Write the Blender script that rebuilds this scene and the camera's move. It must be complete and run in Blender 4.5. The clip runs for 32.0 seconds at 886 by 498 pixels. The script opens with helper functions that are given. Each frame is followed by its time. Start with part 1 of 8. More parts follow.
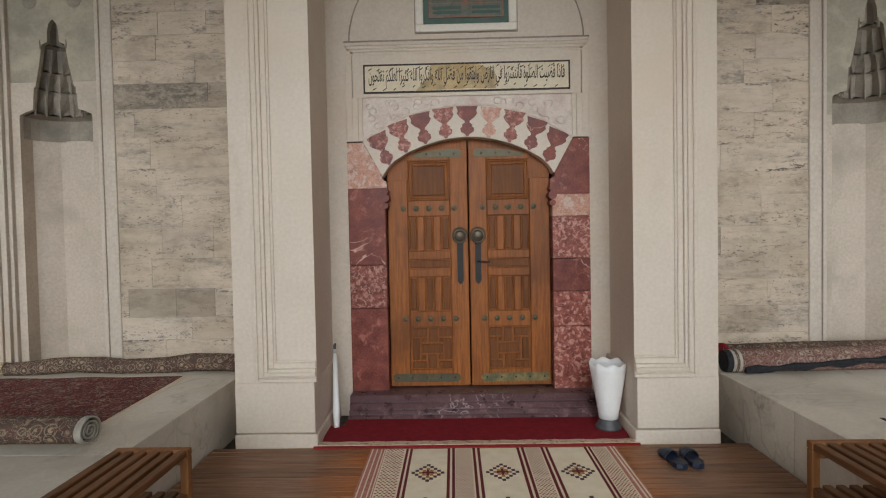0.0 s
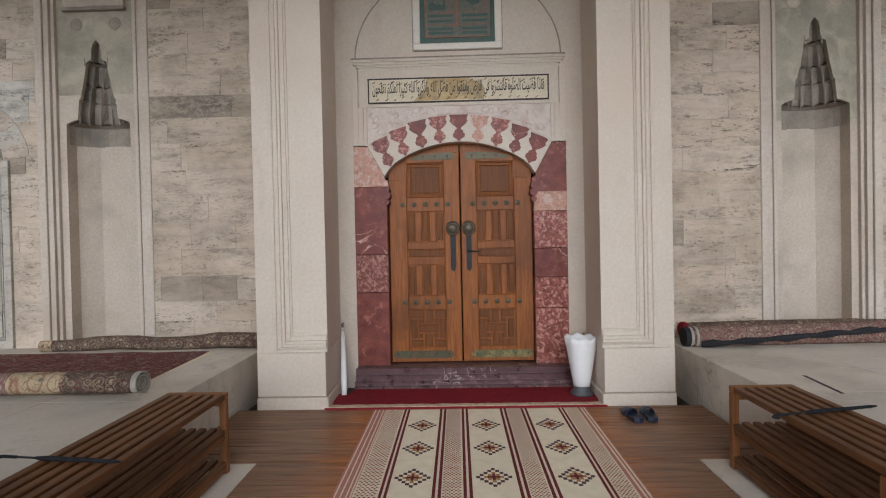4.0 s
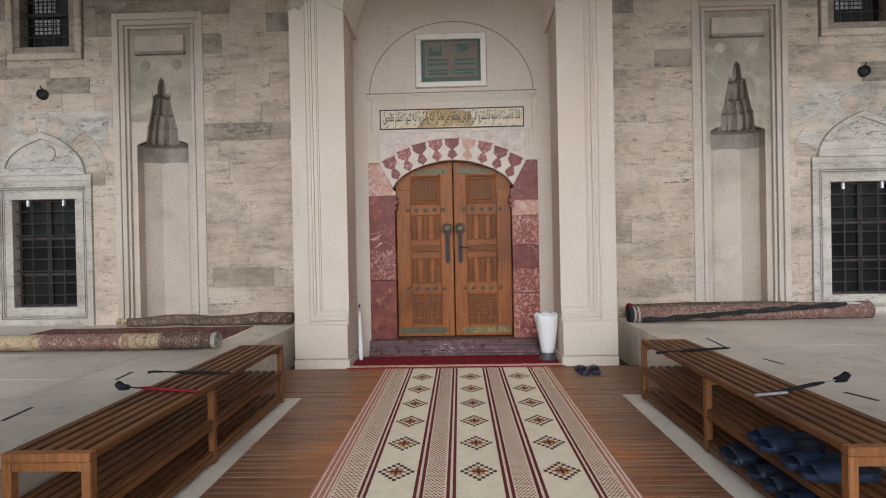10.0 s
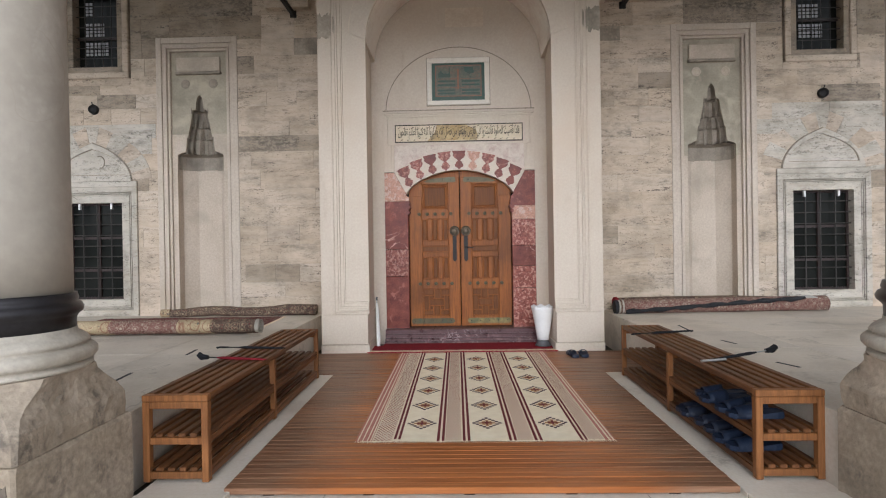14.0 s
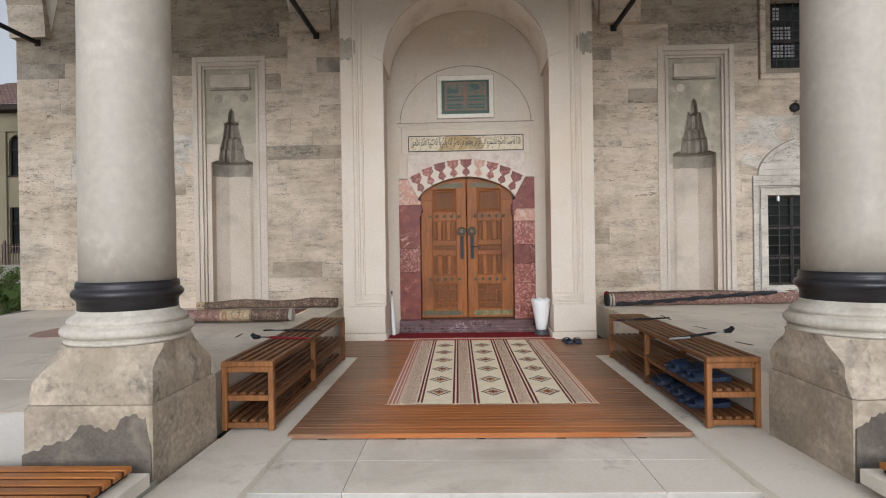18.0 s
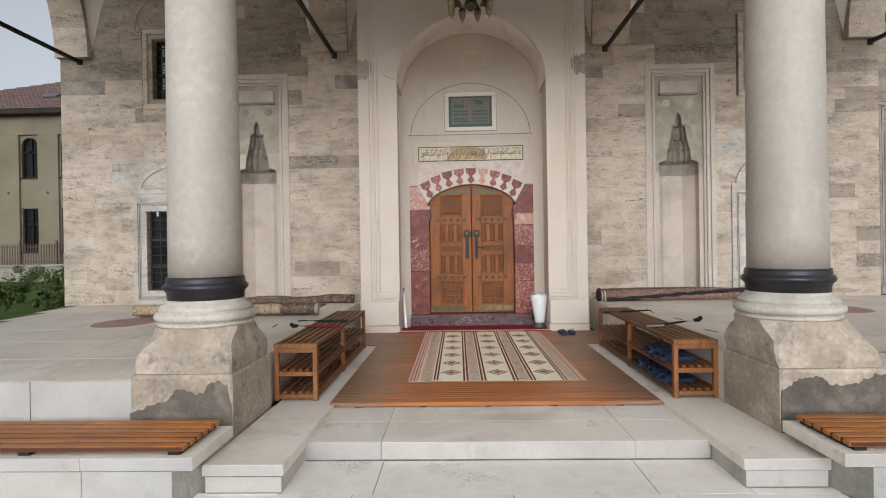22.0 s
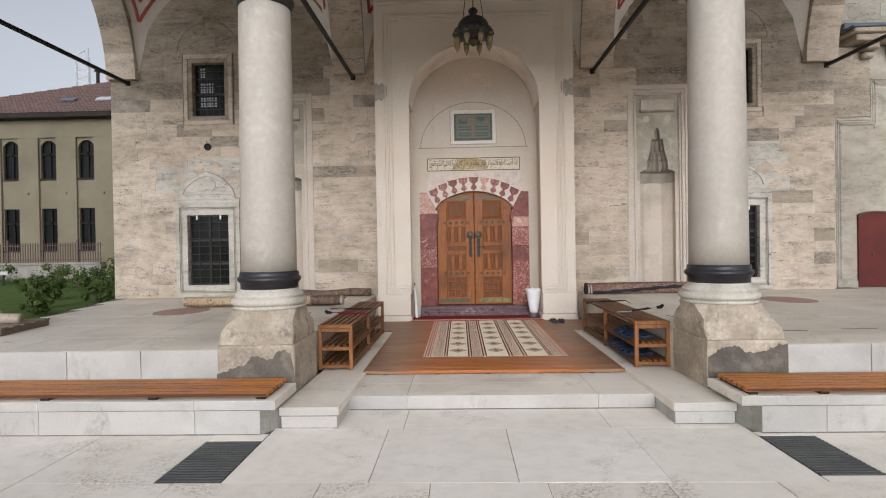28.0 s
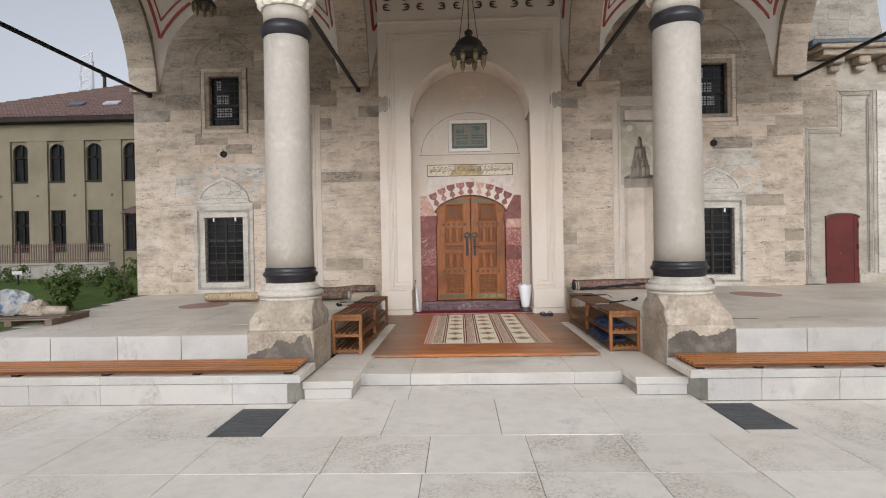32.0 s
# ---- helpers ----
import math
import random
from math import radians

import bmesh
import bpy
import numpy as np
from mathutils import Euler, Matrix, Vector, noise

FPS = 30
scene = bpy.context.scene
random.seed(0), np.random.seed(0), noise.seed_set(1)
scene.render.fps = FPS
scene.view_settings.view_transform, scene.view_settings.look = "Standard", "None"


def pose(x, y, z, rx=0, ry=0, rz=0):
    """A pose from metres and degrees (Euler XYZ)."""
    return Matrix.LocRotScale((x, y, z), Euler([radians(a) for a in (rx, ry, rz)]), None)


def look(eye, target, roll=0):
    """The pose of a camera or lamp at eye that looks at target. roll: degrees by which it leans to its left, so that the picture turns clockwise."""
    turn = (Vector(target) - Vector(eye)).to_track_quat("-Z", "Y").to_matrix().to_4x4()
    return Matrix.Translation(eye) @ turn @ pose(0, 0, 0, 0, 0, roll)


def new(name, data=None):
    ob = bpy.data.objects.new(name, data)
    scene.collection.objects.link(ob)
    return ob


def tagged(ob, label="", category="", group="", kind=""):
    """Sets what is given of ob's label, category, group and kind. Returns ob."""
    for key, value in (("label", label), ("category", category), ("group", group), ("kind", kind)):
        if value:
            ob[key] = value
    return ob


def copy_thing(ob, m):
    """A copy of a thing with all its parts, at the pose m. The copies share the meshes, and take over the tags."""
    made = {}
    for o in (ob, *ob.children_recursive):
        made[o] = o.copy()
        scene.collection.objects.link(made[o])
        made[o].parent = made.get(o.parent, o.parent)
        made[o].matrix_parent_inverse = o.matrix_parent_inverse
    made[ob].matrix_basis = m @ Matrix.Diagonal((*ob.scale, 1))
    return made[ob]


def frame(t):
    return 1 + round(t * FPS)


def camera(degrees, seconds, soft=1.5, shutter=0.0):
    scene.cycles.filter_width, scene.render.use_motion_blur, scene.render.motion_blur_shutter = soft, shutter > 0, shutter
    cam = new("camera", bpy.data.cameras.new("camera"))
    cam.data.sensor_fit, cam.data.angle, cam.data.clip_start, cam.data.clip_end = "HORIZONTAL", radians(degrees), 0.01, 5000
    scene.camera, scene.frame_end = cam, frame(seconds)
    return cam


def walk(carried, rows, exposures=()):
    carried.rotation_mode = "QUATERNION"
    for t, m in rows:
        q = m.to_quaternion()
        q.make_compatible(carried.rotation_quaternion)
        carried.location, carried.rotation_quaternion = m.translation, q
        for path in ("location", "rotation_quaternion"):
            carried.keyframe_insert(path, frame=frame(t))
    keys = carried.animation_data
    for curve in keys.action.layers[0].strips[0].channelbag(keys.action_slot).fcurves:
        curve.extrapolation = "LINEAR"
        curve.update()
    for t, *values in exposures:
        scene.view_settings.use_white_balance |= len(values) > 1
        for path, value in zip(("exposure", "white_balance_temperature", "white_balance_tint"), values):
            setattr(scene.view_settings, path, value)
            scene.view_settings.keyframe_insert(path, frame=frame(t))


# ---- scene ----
cam = camera(79.0, 32.0, 1.1)
PATH = [
    (0, (-0.1346, -4.6890, 1.5292), (-0.1741, -2.6900, 1.4726), -1.10),
    (0.5, (-0.1155, -4.7451, 1.5148), (-0.1592, -2.7461, 1.4628), -1.10),
    (1, (-0.1044, -4.8036, 1.5013), (-0.1495, -2.8046, 1.4527), -1.10),
    (1.5, (-0.0928, -4.8684, 1.4829), (-0.1393, -2.8694, 1.4388), -1.10),
    (2, (-0.0754, -4.9423, 1.4633), (-0.1258, -2.9433, 1.4226), -1.12),
    (2.5, (-0.0601, -5.0261, 1.4446), (-0.1139, -3.0271, 1.4055), -1.15),
    (3, (-0.0510, -5.1177, 1.4251), (-0.1056, -3.1187, 1.3883), -1.15),
    (3.5, (-0.0425, -5.2137, 1.4042), (-0.0973, -3.2147, 1.3719), -1.19),
    (5.5, (0.0036, -5.6226, 1.3542), (-0.0512, -3.6226, 1.3306), -1.20),
    (6, (0.0199, -5.7261, 1.3542), (-0.0353, -3.7268, 1.3303), -1.20),
    (6.5, (0.0352, -5.8341, 1.3475), (-0.0210, -3.8350, 1.3267), -1.20),
    (7, (0.0466, -5.9458, 1.3380), (-0.0102, -3.9468, 1.3207), -1.17),
    (7.5, (0.0565, -6.0587, 1.3297), (-0.0017, -4.0597, 1.3137), -1.13),
    (8, (0.0621, -6.1725, 1.3271), (0.0028, -4.1735, 1.3101), -1.10),
    (8.5, (0.0657, -6.2844, 1.3258), (0.0055, -4.2854, 1.3087), -1.10),
    (9, (0.0685, -6.3969, 1.3229), (0.0072, -4.3979, 1.3076), -1.10),
    (9.5, (0.0656, -6.5119, 1.3164), (0.0050, -4.5129, 1.3032), -1.10),
    (10, (0.0640, -6.6281, 1.3085), (0.0036, -4.6291, 1.2962), -1.10),
    (10.5, (0.0502, -6.7412, 1.3054), (-0.0062, -4.7421, 1.2926), -1.07),
    (11, (0.0447, -6.8494, 1.3030), (-0.0108, -4.8503, 1.2908), -1.03),
    (11.5, (0.0320, -6.9521, 1.2930), (-0.0223, -4.9530, 1.2844), -1.00),
    (12, (0.0150, -7.0543, 1.2832), (-0.0383, -5.0551, 1.2776), -1.00),
    (12.5, (0.0007, -7.1587, 1.2821), (-0.0528, -5.1595, 1.2764), -0.98),
    (13, (-0.0145, -7.2632, 1.2858), (-0.0682, -5.2640, 1.2788), -0.95),
    (13.5, (-0.0307, -7.3651, 1.2927), (-0.0840, -5.3659, 1.2842), -0.95),
    (14, (-0.0482, -7.4646, 1.3009), (-0.1000, -5.4654, 1.2913), -0.92),
    (14.5, (-0.0681, -7.5582, 1.3041), (-0.1175, -5.5590, 1.2948), -0.90),
    (16.5, (-0.1125, -7.9789, 1.3128), (-0.1624, -5.9797, 1.3003), -0.90),
    (17, (-0.1119, -8.0752, 1.2946), (-0.1664, -6.0760, 1.2862), -0.90),
    (17.5, (-0.1236, -8.1702, 1.2834), (-0.1794, -6.1710, 1.2764), -0.88),
    (18, (-0.1382, -8.2646, 1.2805), (-0.1944, -6.2654, 1.2735), -0.86),
    (18.5, (-0.1425, -8.3638, 1.2914), (-0.2010, -6.3647, 1.2824), -0.88),
    (19, (-0.1483, -8.4657, 1.3025), (-0.2078, -6.4667, 1.2920), -0.90),
    (19.5, (-0.1665, -8.5656, 1.2975), (-0.2238, -6.5665, 1.2889), -0.90),
    (20, (-0.1870, -8.6692, 1.2862), (-0.2419, -6.6699, 1.2800), -0.87),
    (20.5, (-0.1966, -8.7786, 1.2859), (-0.2513, -6.7793, 1.2787), -0.83),
    (21, (-0.1969, -8.8824, 1.2957), (-0.2542, -6.8832, 1.2865), -0.83),
    (21.5, (-0.2103, -8.9823, 1.3027), (-0.2679, -6.9833, 1.2937), -0.87),
    (22, (-0.2370, -9.0829, 1.3042), (-0.2923, -7.0840, 1.2959), -0.90),
    (22.5, (-0.2496, -9.1825, 1.3135), (-0.3057, -7.1834, 1.3025), -0.90),
    (23, (-0.2511, -9.2784, 1.3245), (-0.3098, -7.2793, 1.3103), -0.90),
    (23.5, (-0.2585, -9.3696, 1.3313), (-0.3181, -7.3707, 1.3163), -0.90),
    (24, (-0.2677, -9.4633, 1.3358), (-0.3274, -7.4646, 1.3218), -0.90),
    (24.5, (-0.2745, -9.5659, 1.3450), (-0.3342, -7.5672, 1.3302), -0.90),
    (25, (-0.2804, -9.6728, 1.3566), (-0.3397, -7.6740, 1.3394), -0.93),
    (25.5, (-0.2843, -9.7743, 1.3647), (-0.3436, -7.7752, 1.3455), -0.99),
    (27.5, (-0.2837, -10.1861, 1.3419), (-0.3446, -8.1871, 1.3270), -0.91),
    (28, (-0.2832, -10.2923, 1.3408), (-0.3455, -8.2933, 1.3243), -0.94),
    (28.5, (-0.2854, -10.3965, 1.3400), (-0.3476, -8.3976, 1.3229), -0.96),
    (29, (-0.2878, -10.4968, 1.3393), (-0.3490, -8.4978, 1.3234), -0.96),
    (29.5, (-0.2868, -10.5991, 1.3369), (-0.3472, -8.6001, 1.3227), -0.96),
    (30, (-0.2799, -10.7051, 1.3320), (-0.3403, -8.7061, 1.3177), -0.97),
    (30.5, (-0.2686, -10.8081, 1.3270), (-0.3291, -8.8091, 1.3120), -1.00),
    (31, (-0.2579, -10.9099, 1.3257), (-0.3183, -8.9109, 1.3107), -1.00),
    (31.5, (-0.2484, -11.0122, 1.3278), (-0.3091, -9.0131, 1.3132), -1.01),
    (32, (-0.2403, -11.1137, 1.3299), (-0.3014, -9.1147, 1.3150), -1.01),
]
EXPOSURES = [(0, -0.26, 5960, 6), (2, -0.22, 5740, 8), (6, -0.14, 5760, 10), (13, 0.07, 5800, 10), (19, 0.14, 5860, 9), (25, 0.18, 5900, 10), (32, 0.20, 5940, 11)]
walk(cam, [(t, look(eye, target, roll)) for t, eye, target, roll in PATH], EXPOSURES)

# ---- world and sun: a bright overcast sky ----
SUN_HEIGHT, SUN_ROUND = 17.0, 180.0
world = bpy.data.worlds.new("overcast")
scene.world = world
world.use_nodes = True
wt = world.node_tree
sky = wt.nodes.new("ShaderNodeTexSky")
sky.sky_type, sky.sun_disc = "NISHITA", False
sky.sun_elevation, sky.sun_rotation = radians(SUN_HEIGHT), radians(SUN_ROUND)
sky.air_density, sky.dust_density = 1.0, 4.0
soft_sky = wt.nodes.new("ShaderNodeHueSaturation")
soft_sky.inputs["Saturation"].default_value = 0.09
wt.links.new(sky.outputs[0], soft_sky.inputs["Color"])
wt.links.new(soft_sky.outputs[0], wt.nodes["Background"].inputs["Color"])
wt.nodes["Background"].inputs["Strength"].default_value = 0.15
sun = new("sun", bpy.data.lights.new("sun", "SUN"))
sun.data.energy, sun.data.angle, sun.data.color = 0.90, radians(160), (1.0, 0.96, 0.9)
sun.matrix_basis = pose(0, 0, 20, 90 - SUN_HEIGHT, 0, 180 - SUN_ROUND)
# ==== place ====
# x runs along the front wall, y into the building, z up; the wooden deck's top is z = 0


def thing(name, label, category, loc=(0, 0, 0), rz=0, group="", kind=""):
    ob = new(name)
    ob.matrix_basis = pose(*loc, 0, 0, rz)
    return tagged(ob, label, category, group, kind)


def mesh_of(bm, name, material, smooth=False):
    me = bpy.data.meshes.new(name)
    bmesh.ops.recalc_face_normals(bm, faces=bm.faces)
    for f in bm.faces:
        f.smooth = smooth
    bm.to_mesh(me)
    bm.free()
    if material:
        me.materials.append(material)
    return me


def part(name, bm, material, parent=None, label="", smooth=False):
    ob = new(name, mesh_of(bm, name, material, smooth))
    if parent:
        ob.parent = parent
    if label:
        ob["label"] = label
    return ob


def structure(name, bm, material, label, category, smooth=False):
    return tagged(part(name, bm, material, None, label, smooth), label, category, "", "structure")


def box(bm, x0, x1, y0, y1, z0, z1, bevel=0.0, m=None):
    s = bmesh.ops.create_cube(bm, size=1)["verts"]
    for v in s:
        v.co = Vector(((x0 + x1) / 2 + v.co.x * (x1 - x0), (y0 + y1) / 2 + v.co.y * (y1 - y0), (z0 + z1) / 2 + v.co.z * (z1 - z0)))
    if bevel:
        es = list({e for v in s for e in v.link_edges})
        r = bmesh.ops.bevel(bm, geom=es, offset=bevel, segments=1, affect="EDGES", profile=0.5)
        s = r["verts"]
    if m is not None:
        bmesh.ops.transform(bm, matrix=m, verts=list({v for v in s}))
    return s


def new_box(*a, **k):
    bm = bmesh.new()
    box(bm, *a, **k)
    return bm


def lathe(bm, profile, seg=32, cx=0, cy=0):
    rings = []
    for r, z in profile:
        if r < 1e-5:
            rings.append([bm.verts.new((cx, cy, z))])
        else:
            rings.append([bm.verts.new((cx + r * math.cos(2 * math.pi * i / seg), cy + r * math.sin(2 * math.pi * i / seg), z)) for i in range(seg)])
    for a, b in zip(rings, rings[1:]):
        for i in range(seg):
            j = (i + 1) % seg
            if len(a) == 1 and len(b) == 1:
                continue
            if len(a) == 1:
                bm.faces.new((a[0], b[i], b[j]))
            elif len(b) == 1:
                bm.faces.new((a[i], a[j], b[0]))
            else:
                bm.faces.new((a[i], a[j], b[j], b[i]))
    for ring in (rings[0], rings[-1]):
        if len(ring) > 2:
            bm.faces.new(ring)
    return bm


def prism(bm, poly, y0, y1, axis="y"):
    """A solid with the outline poly, (x, z) pairs, from y0 to y1; along another axis the pairs are (y, z) or (x, y)."""
    put = {"y": lambda a, b, c: (a, c, b), "x": lambda a, b, c: (c, a, b), "z": lambda a, b, c: (a, b, c)}[axis]
    lo = [bm.verts.new(put(a, b, y0)) for a, b in poly]
    hi = [bm.verts.new(put(a, b, y1)) for a, b in poly]
    bm.faces.new(lo)
    bm.faces.new(hi[::-1])
    n = len(poly)
    for i in range(n):
        j = (i + 1) % n
        bm.faces.new((lo[i], hi[i], hi[j], lo[j]))
    return bm


def strip(bm, a, b, y0, y1):
    """A band between two open lines a and b of equal length, (x, z) pairs, from y0 to y1."""
    for i in range(len(a) - 1):
        prism(bm, [a[i], a[i + 1], b[i + 1], b[i]], y0, y1)
    bmesh.ops.remove_doubles(bm, verts=bm.verts, dist=1e-5)
    inner = [f for f in bm.faces if all(len(e.link_faces) > 2 for e in f.edges if abs(e.verts[0].co.y - e.verts[1].co.y) < 1e-6) and len({round(v.co.y, 5) for v in f.verts}) == 2 and all(len(e.link_faces) > 2 for e in f.edges)]
    bmesh.ops.delete(bm, geom=inner, context="FACES")
    return bm


def tube(bm, pts, r, seg=8):
    rings = []
    pts = [Vector(p) for p in pts]
    for i, p in enumerate(pts):
        d = (pts[min(i + 1, len(pts) - 1)] - pts[max(i - 1, 0)]).normalized()
        u = d.orthogonal().normalized() if not rings else (u - d * u.dot(d)).normalized()
        w = d.cross(u)
        rr = r[i] if isinstance(r, (list, tuple)) else r
        rings.append([bm.verts.new(p + rr * (math.cos(2 * math.pi * k / seg) * u + math.sin(2 * math.pi * k / seg) * w)) for k in range(seg)])
    for a, b in zip(rings, rings[1:]):
        for i in range(seg):
            j = (i + 1) % seg
            bm.faces.new((a[i], a[j], b[j], b[i]))
    bm.faces.new(rings[0])
    bm.faces.new(rings[-1][::-1])
    return bm


def pointed(w, rise, n=12, sharp=1.25):
    """A pointed arch over a span of 2w: (x, z) pairs from left to right, from two arcs of radius about sharp * w."""
    c = (rise * rise - w * w) / (2 * w) if rise > w else 0.0
    if rise > w:
        r = w + c
        a1 = math.atan2(rise, -c)
        left = [(c + r * math.cos(math.pi - (math.pi - a1) * i / n), r * math.sin(math.pi - (math.pi - a1) * i / n)) for i in range(n + 1)]
    else:
        left = [(-w * math.cos(math.pi / 2 * i / n), rise * math.sin(math.pi / 2 * i / n)) for i in range(n + 1)]
    return left + [(-x, z) for x, z in left[-2::-1]]


# ---- materials ----
def nodes_of(name):
    m = bpy.data.materials.new(name)
    m.use_nodes = True
    t = m.node_tree
    return m, t, t.nodes["Principled BSDF"]


def add(t, kind, **vals):
    n = t.nodes.new(kind)
    for k, v in vals.items():
        if k in n.inputs:
            n.inputs[k].default_value = v
    return n


def ramp(t, fac, stops):
    n = t.nodes.new("ShaderNodeValToRGB")
    e = n.color_ramp.elements
    while len(e) < len(stops):
        e.new(0.5)
    for el, (p, c) in zip(e, stops):
        el.position = p
        el.color = (*c, 1) if len(c) == 3 else c
    t.links.new(fac, n.inputs[0])
    return n.outputs[0]


def mix(t, fac, a, b, mode="MIX"):
    n = t.nodes.new("ShaderNodeMix")
    n.data_type, n.blend_type = "RGBA", mode
    for sock, v in ((n.inputs[0], fac), (n.inputs[6], a), (n.inputs[7], b)):
        if hasattr(v, "links"):
            t.links.new(v, sock)
        else:
            sock.default_value = v if isinstance(v, float) else (*v, 1)
    return n.outputs[2]


def noise_at(t, scale, stretch=(1, 1, 1), detail=4.0, rough=0.55, distort=0.0, shift=(0, 0, 0)):
    g = t.nodes.new("ShaderNodeNewGeometry")
    mp = t.nodes.new("ShaderNodeMapping")
    mp.inputs["Scale"].default_value = stretch
    mp.inputs["Location"].default_value = shift
    t.links.new(g.outputs["Position"], mp.inputs["Vector"])
    n = add(t, "ShaderNodeTexNoise", Scale=scale, Detail=detail, Roughness=rough, Distortion=distort)
    t.links.new(mp.outputs[0], n.inputs["Vector"])
    return n.outputs["Fac"]


def gray(v):
    return (v, v, v)


def surface(name, c1, c2, scale=6.0, stain=None, stain_scale=0.8, stain_at=(0.52, 0.66), rough=(0.55, 0.8), bump=0.15, fine=60.0,
            stretch=(1, 1, 1), metal=0.0, vary=0.0, pits=None, spec=0.5, dist=0.004, islands=False, smear=None, contrast=0.35, veins=None):
    m, t, b = nodes_of(name)
    n1 = noise_at(t, scale, stretch)
    col = ramp(t, n1, [(0.3, c1), (0.7, c2)])
    n2 = noise_at(t, fine, stretch, 3.0)
    col = mix(t, contrast, col, ramp(t, n2, [(0.3, gray(0.35)), (0.7, gray(0.65))]), "OVERLAY")
    if stain:
        n3 = noise_at(t, stain_scale, (1, 1, 1), 6.0, 0.62, 0.3, (3.1, 7.7, 1.3))
        col = mix(t, ramp(t, n3, [(stain_at[0], gray(0)), (stain_at[1], gray(0.85))]), col, stain)
    if smear:
        n6 = noise_at(t, smear[1], smear[3], 5.0, 0.65, 0.5, (6.1, 1.7, 8.3))
        soil = ramp(t, n6, [(smear[2][0], gray(0)), (smear[2][1], gray(0.9))])
        if len(smear) > 4:
            n9 = noise_at(t, smear[4], (1, 1, 1), 3.0, 0.7, 0.0, (2.6, 3.9, 0.4))
            soil = mix(t, 1.0, soil, ramp(t, n9, [(0.38, gray(0.12)), (0.62, gray(1))]), "MULTIPLY")
        col = mix(t, soil, col, smear[0])
    if veins:
        n7 = noise_at(t, veins[1], (1, 1, 1), 3.0, 0.55, 1.2, (4.4, 2.2, 6.6))
        n8 = noise_at(t, veins[1] * 0.6, (1, 1, 1), 2.0, 0.5, 0.0, (8.4, 1.2, 3.6))
        line = ramp(t, n7, [(0.5 - veins[2], gray(0)), (0.5, gray(1)), (0.5 + veins[2], gray(0))])
        line = mix(t, 1.0, line, ramp(t, n8, [(0.48, gray(0)), (0.60, gray(1))]), "MULTIPLY")
        col = mix(t, line, col, veins[0])
    height = n2
    if pits:
        n4 = noise_at(t, pits[0], pits[1], 2.0, 0.6, 0.6, (1.7, 0.3, 5.1))
        n5 = noise_at(t, 2.2, (0.6, 0.6, 1.4), 3.0, 0.5, 0.0, (9.0, 2.0, 4.0))
        hole = ramp(t, n4, [(pits[2], gray(0)), (pits[2] + 0.05, gray(1))])
        spread = ramp(t, n5, [(0.46, gray(0)), (0.62, gray(1))])
        hole = mix(t, 1.0, hole, spread, "MULTIPLY")
        col = mix(t, hole, col, pits[3])
        height = mix(t, 1.0, n2, hole, "SUBTRACT")
    if vary:
        if islands:
            rnd = t.nodes.new("ShaderNodeNewGeometry").outputs["Random Per Island"]
        else:
            rnd = t.nodes.new("ShaderNodeObjectInfo").outputs["Random"]
        col = mix(t, 1.0, col, ramp(t, rnd, [(0.0, gray(1 - vary)), (0.5, (1.0, 0.985, 0.96)), (1.0, gray(1 - vary * 0.35))]), "MULTIPLY")
    t.links.new(col, b.inputs["Base Color"])
    t.links.new(ramp(t, n1, [(0.2, gray(rough[0])), (0.8, gray(rough[1]))]), b.inputs["Roughness"])
    b.inputs["Metallic"].default_value = metal
    b.inputs["Specular IOR Level"].default_value = spec
    if bump:
        bp = add(t, "ShaderNodeBump", Strength=bump, Distance=dist)
        t.links.new(height, bp.inputs["Height"])
        t.links.new(bp.outputs[0], b.inputs["Normal"])
    return m


def wood(name, c1, c2, axis="y", rough=(0.4, 0.6), worn=None, vary=0.25, spec=0.3):
    stretch = {"x": (0.6, 9, 9), "y": (9, 0.6, 9), "z": (9, 9, 0.6)}[axis]
    return surface(name, c1, c2, 6.0, worn, 1.1, (0.5, 0.72), rough, 0.25, 30.0, stretch, 0.0, vary, spec=spec, contrast=0.55)


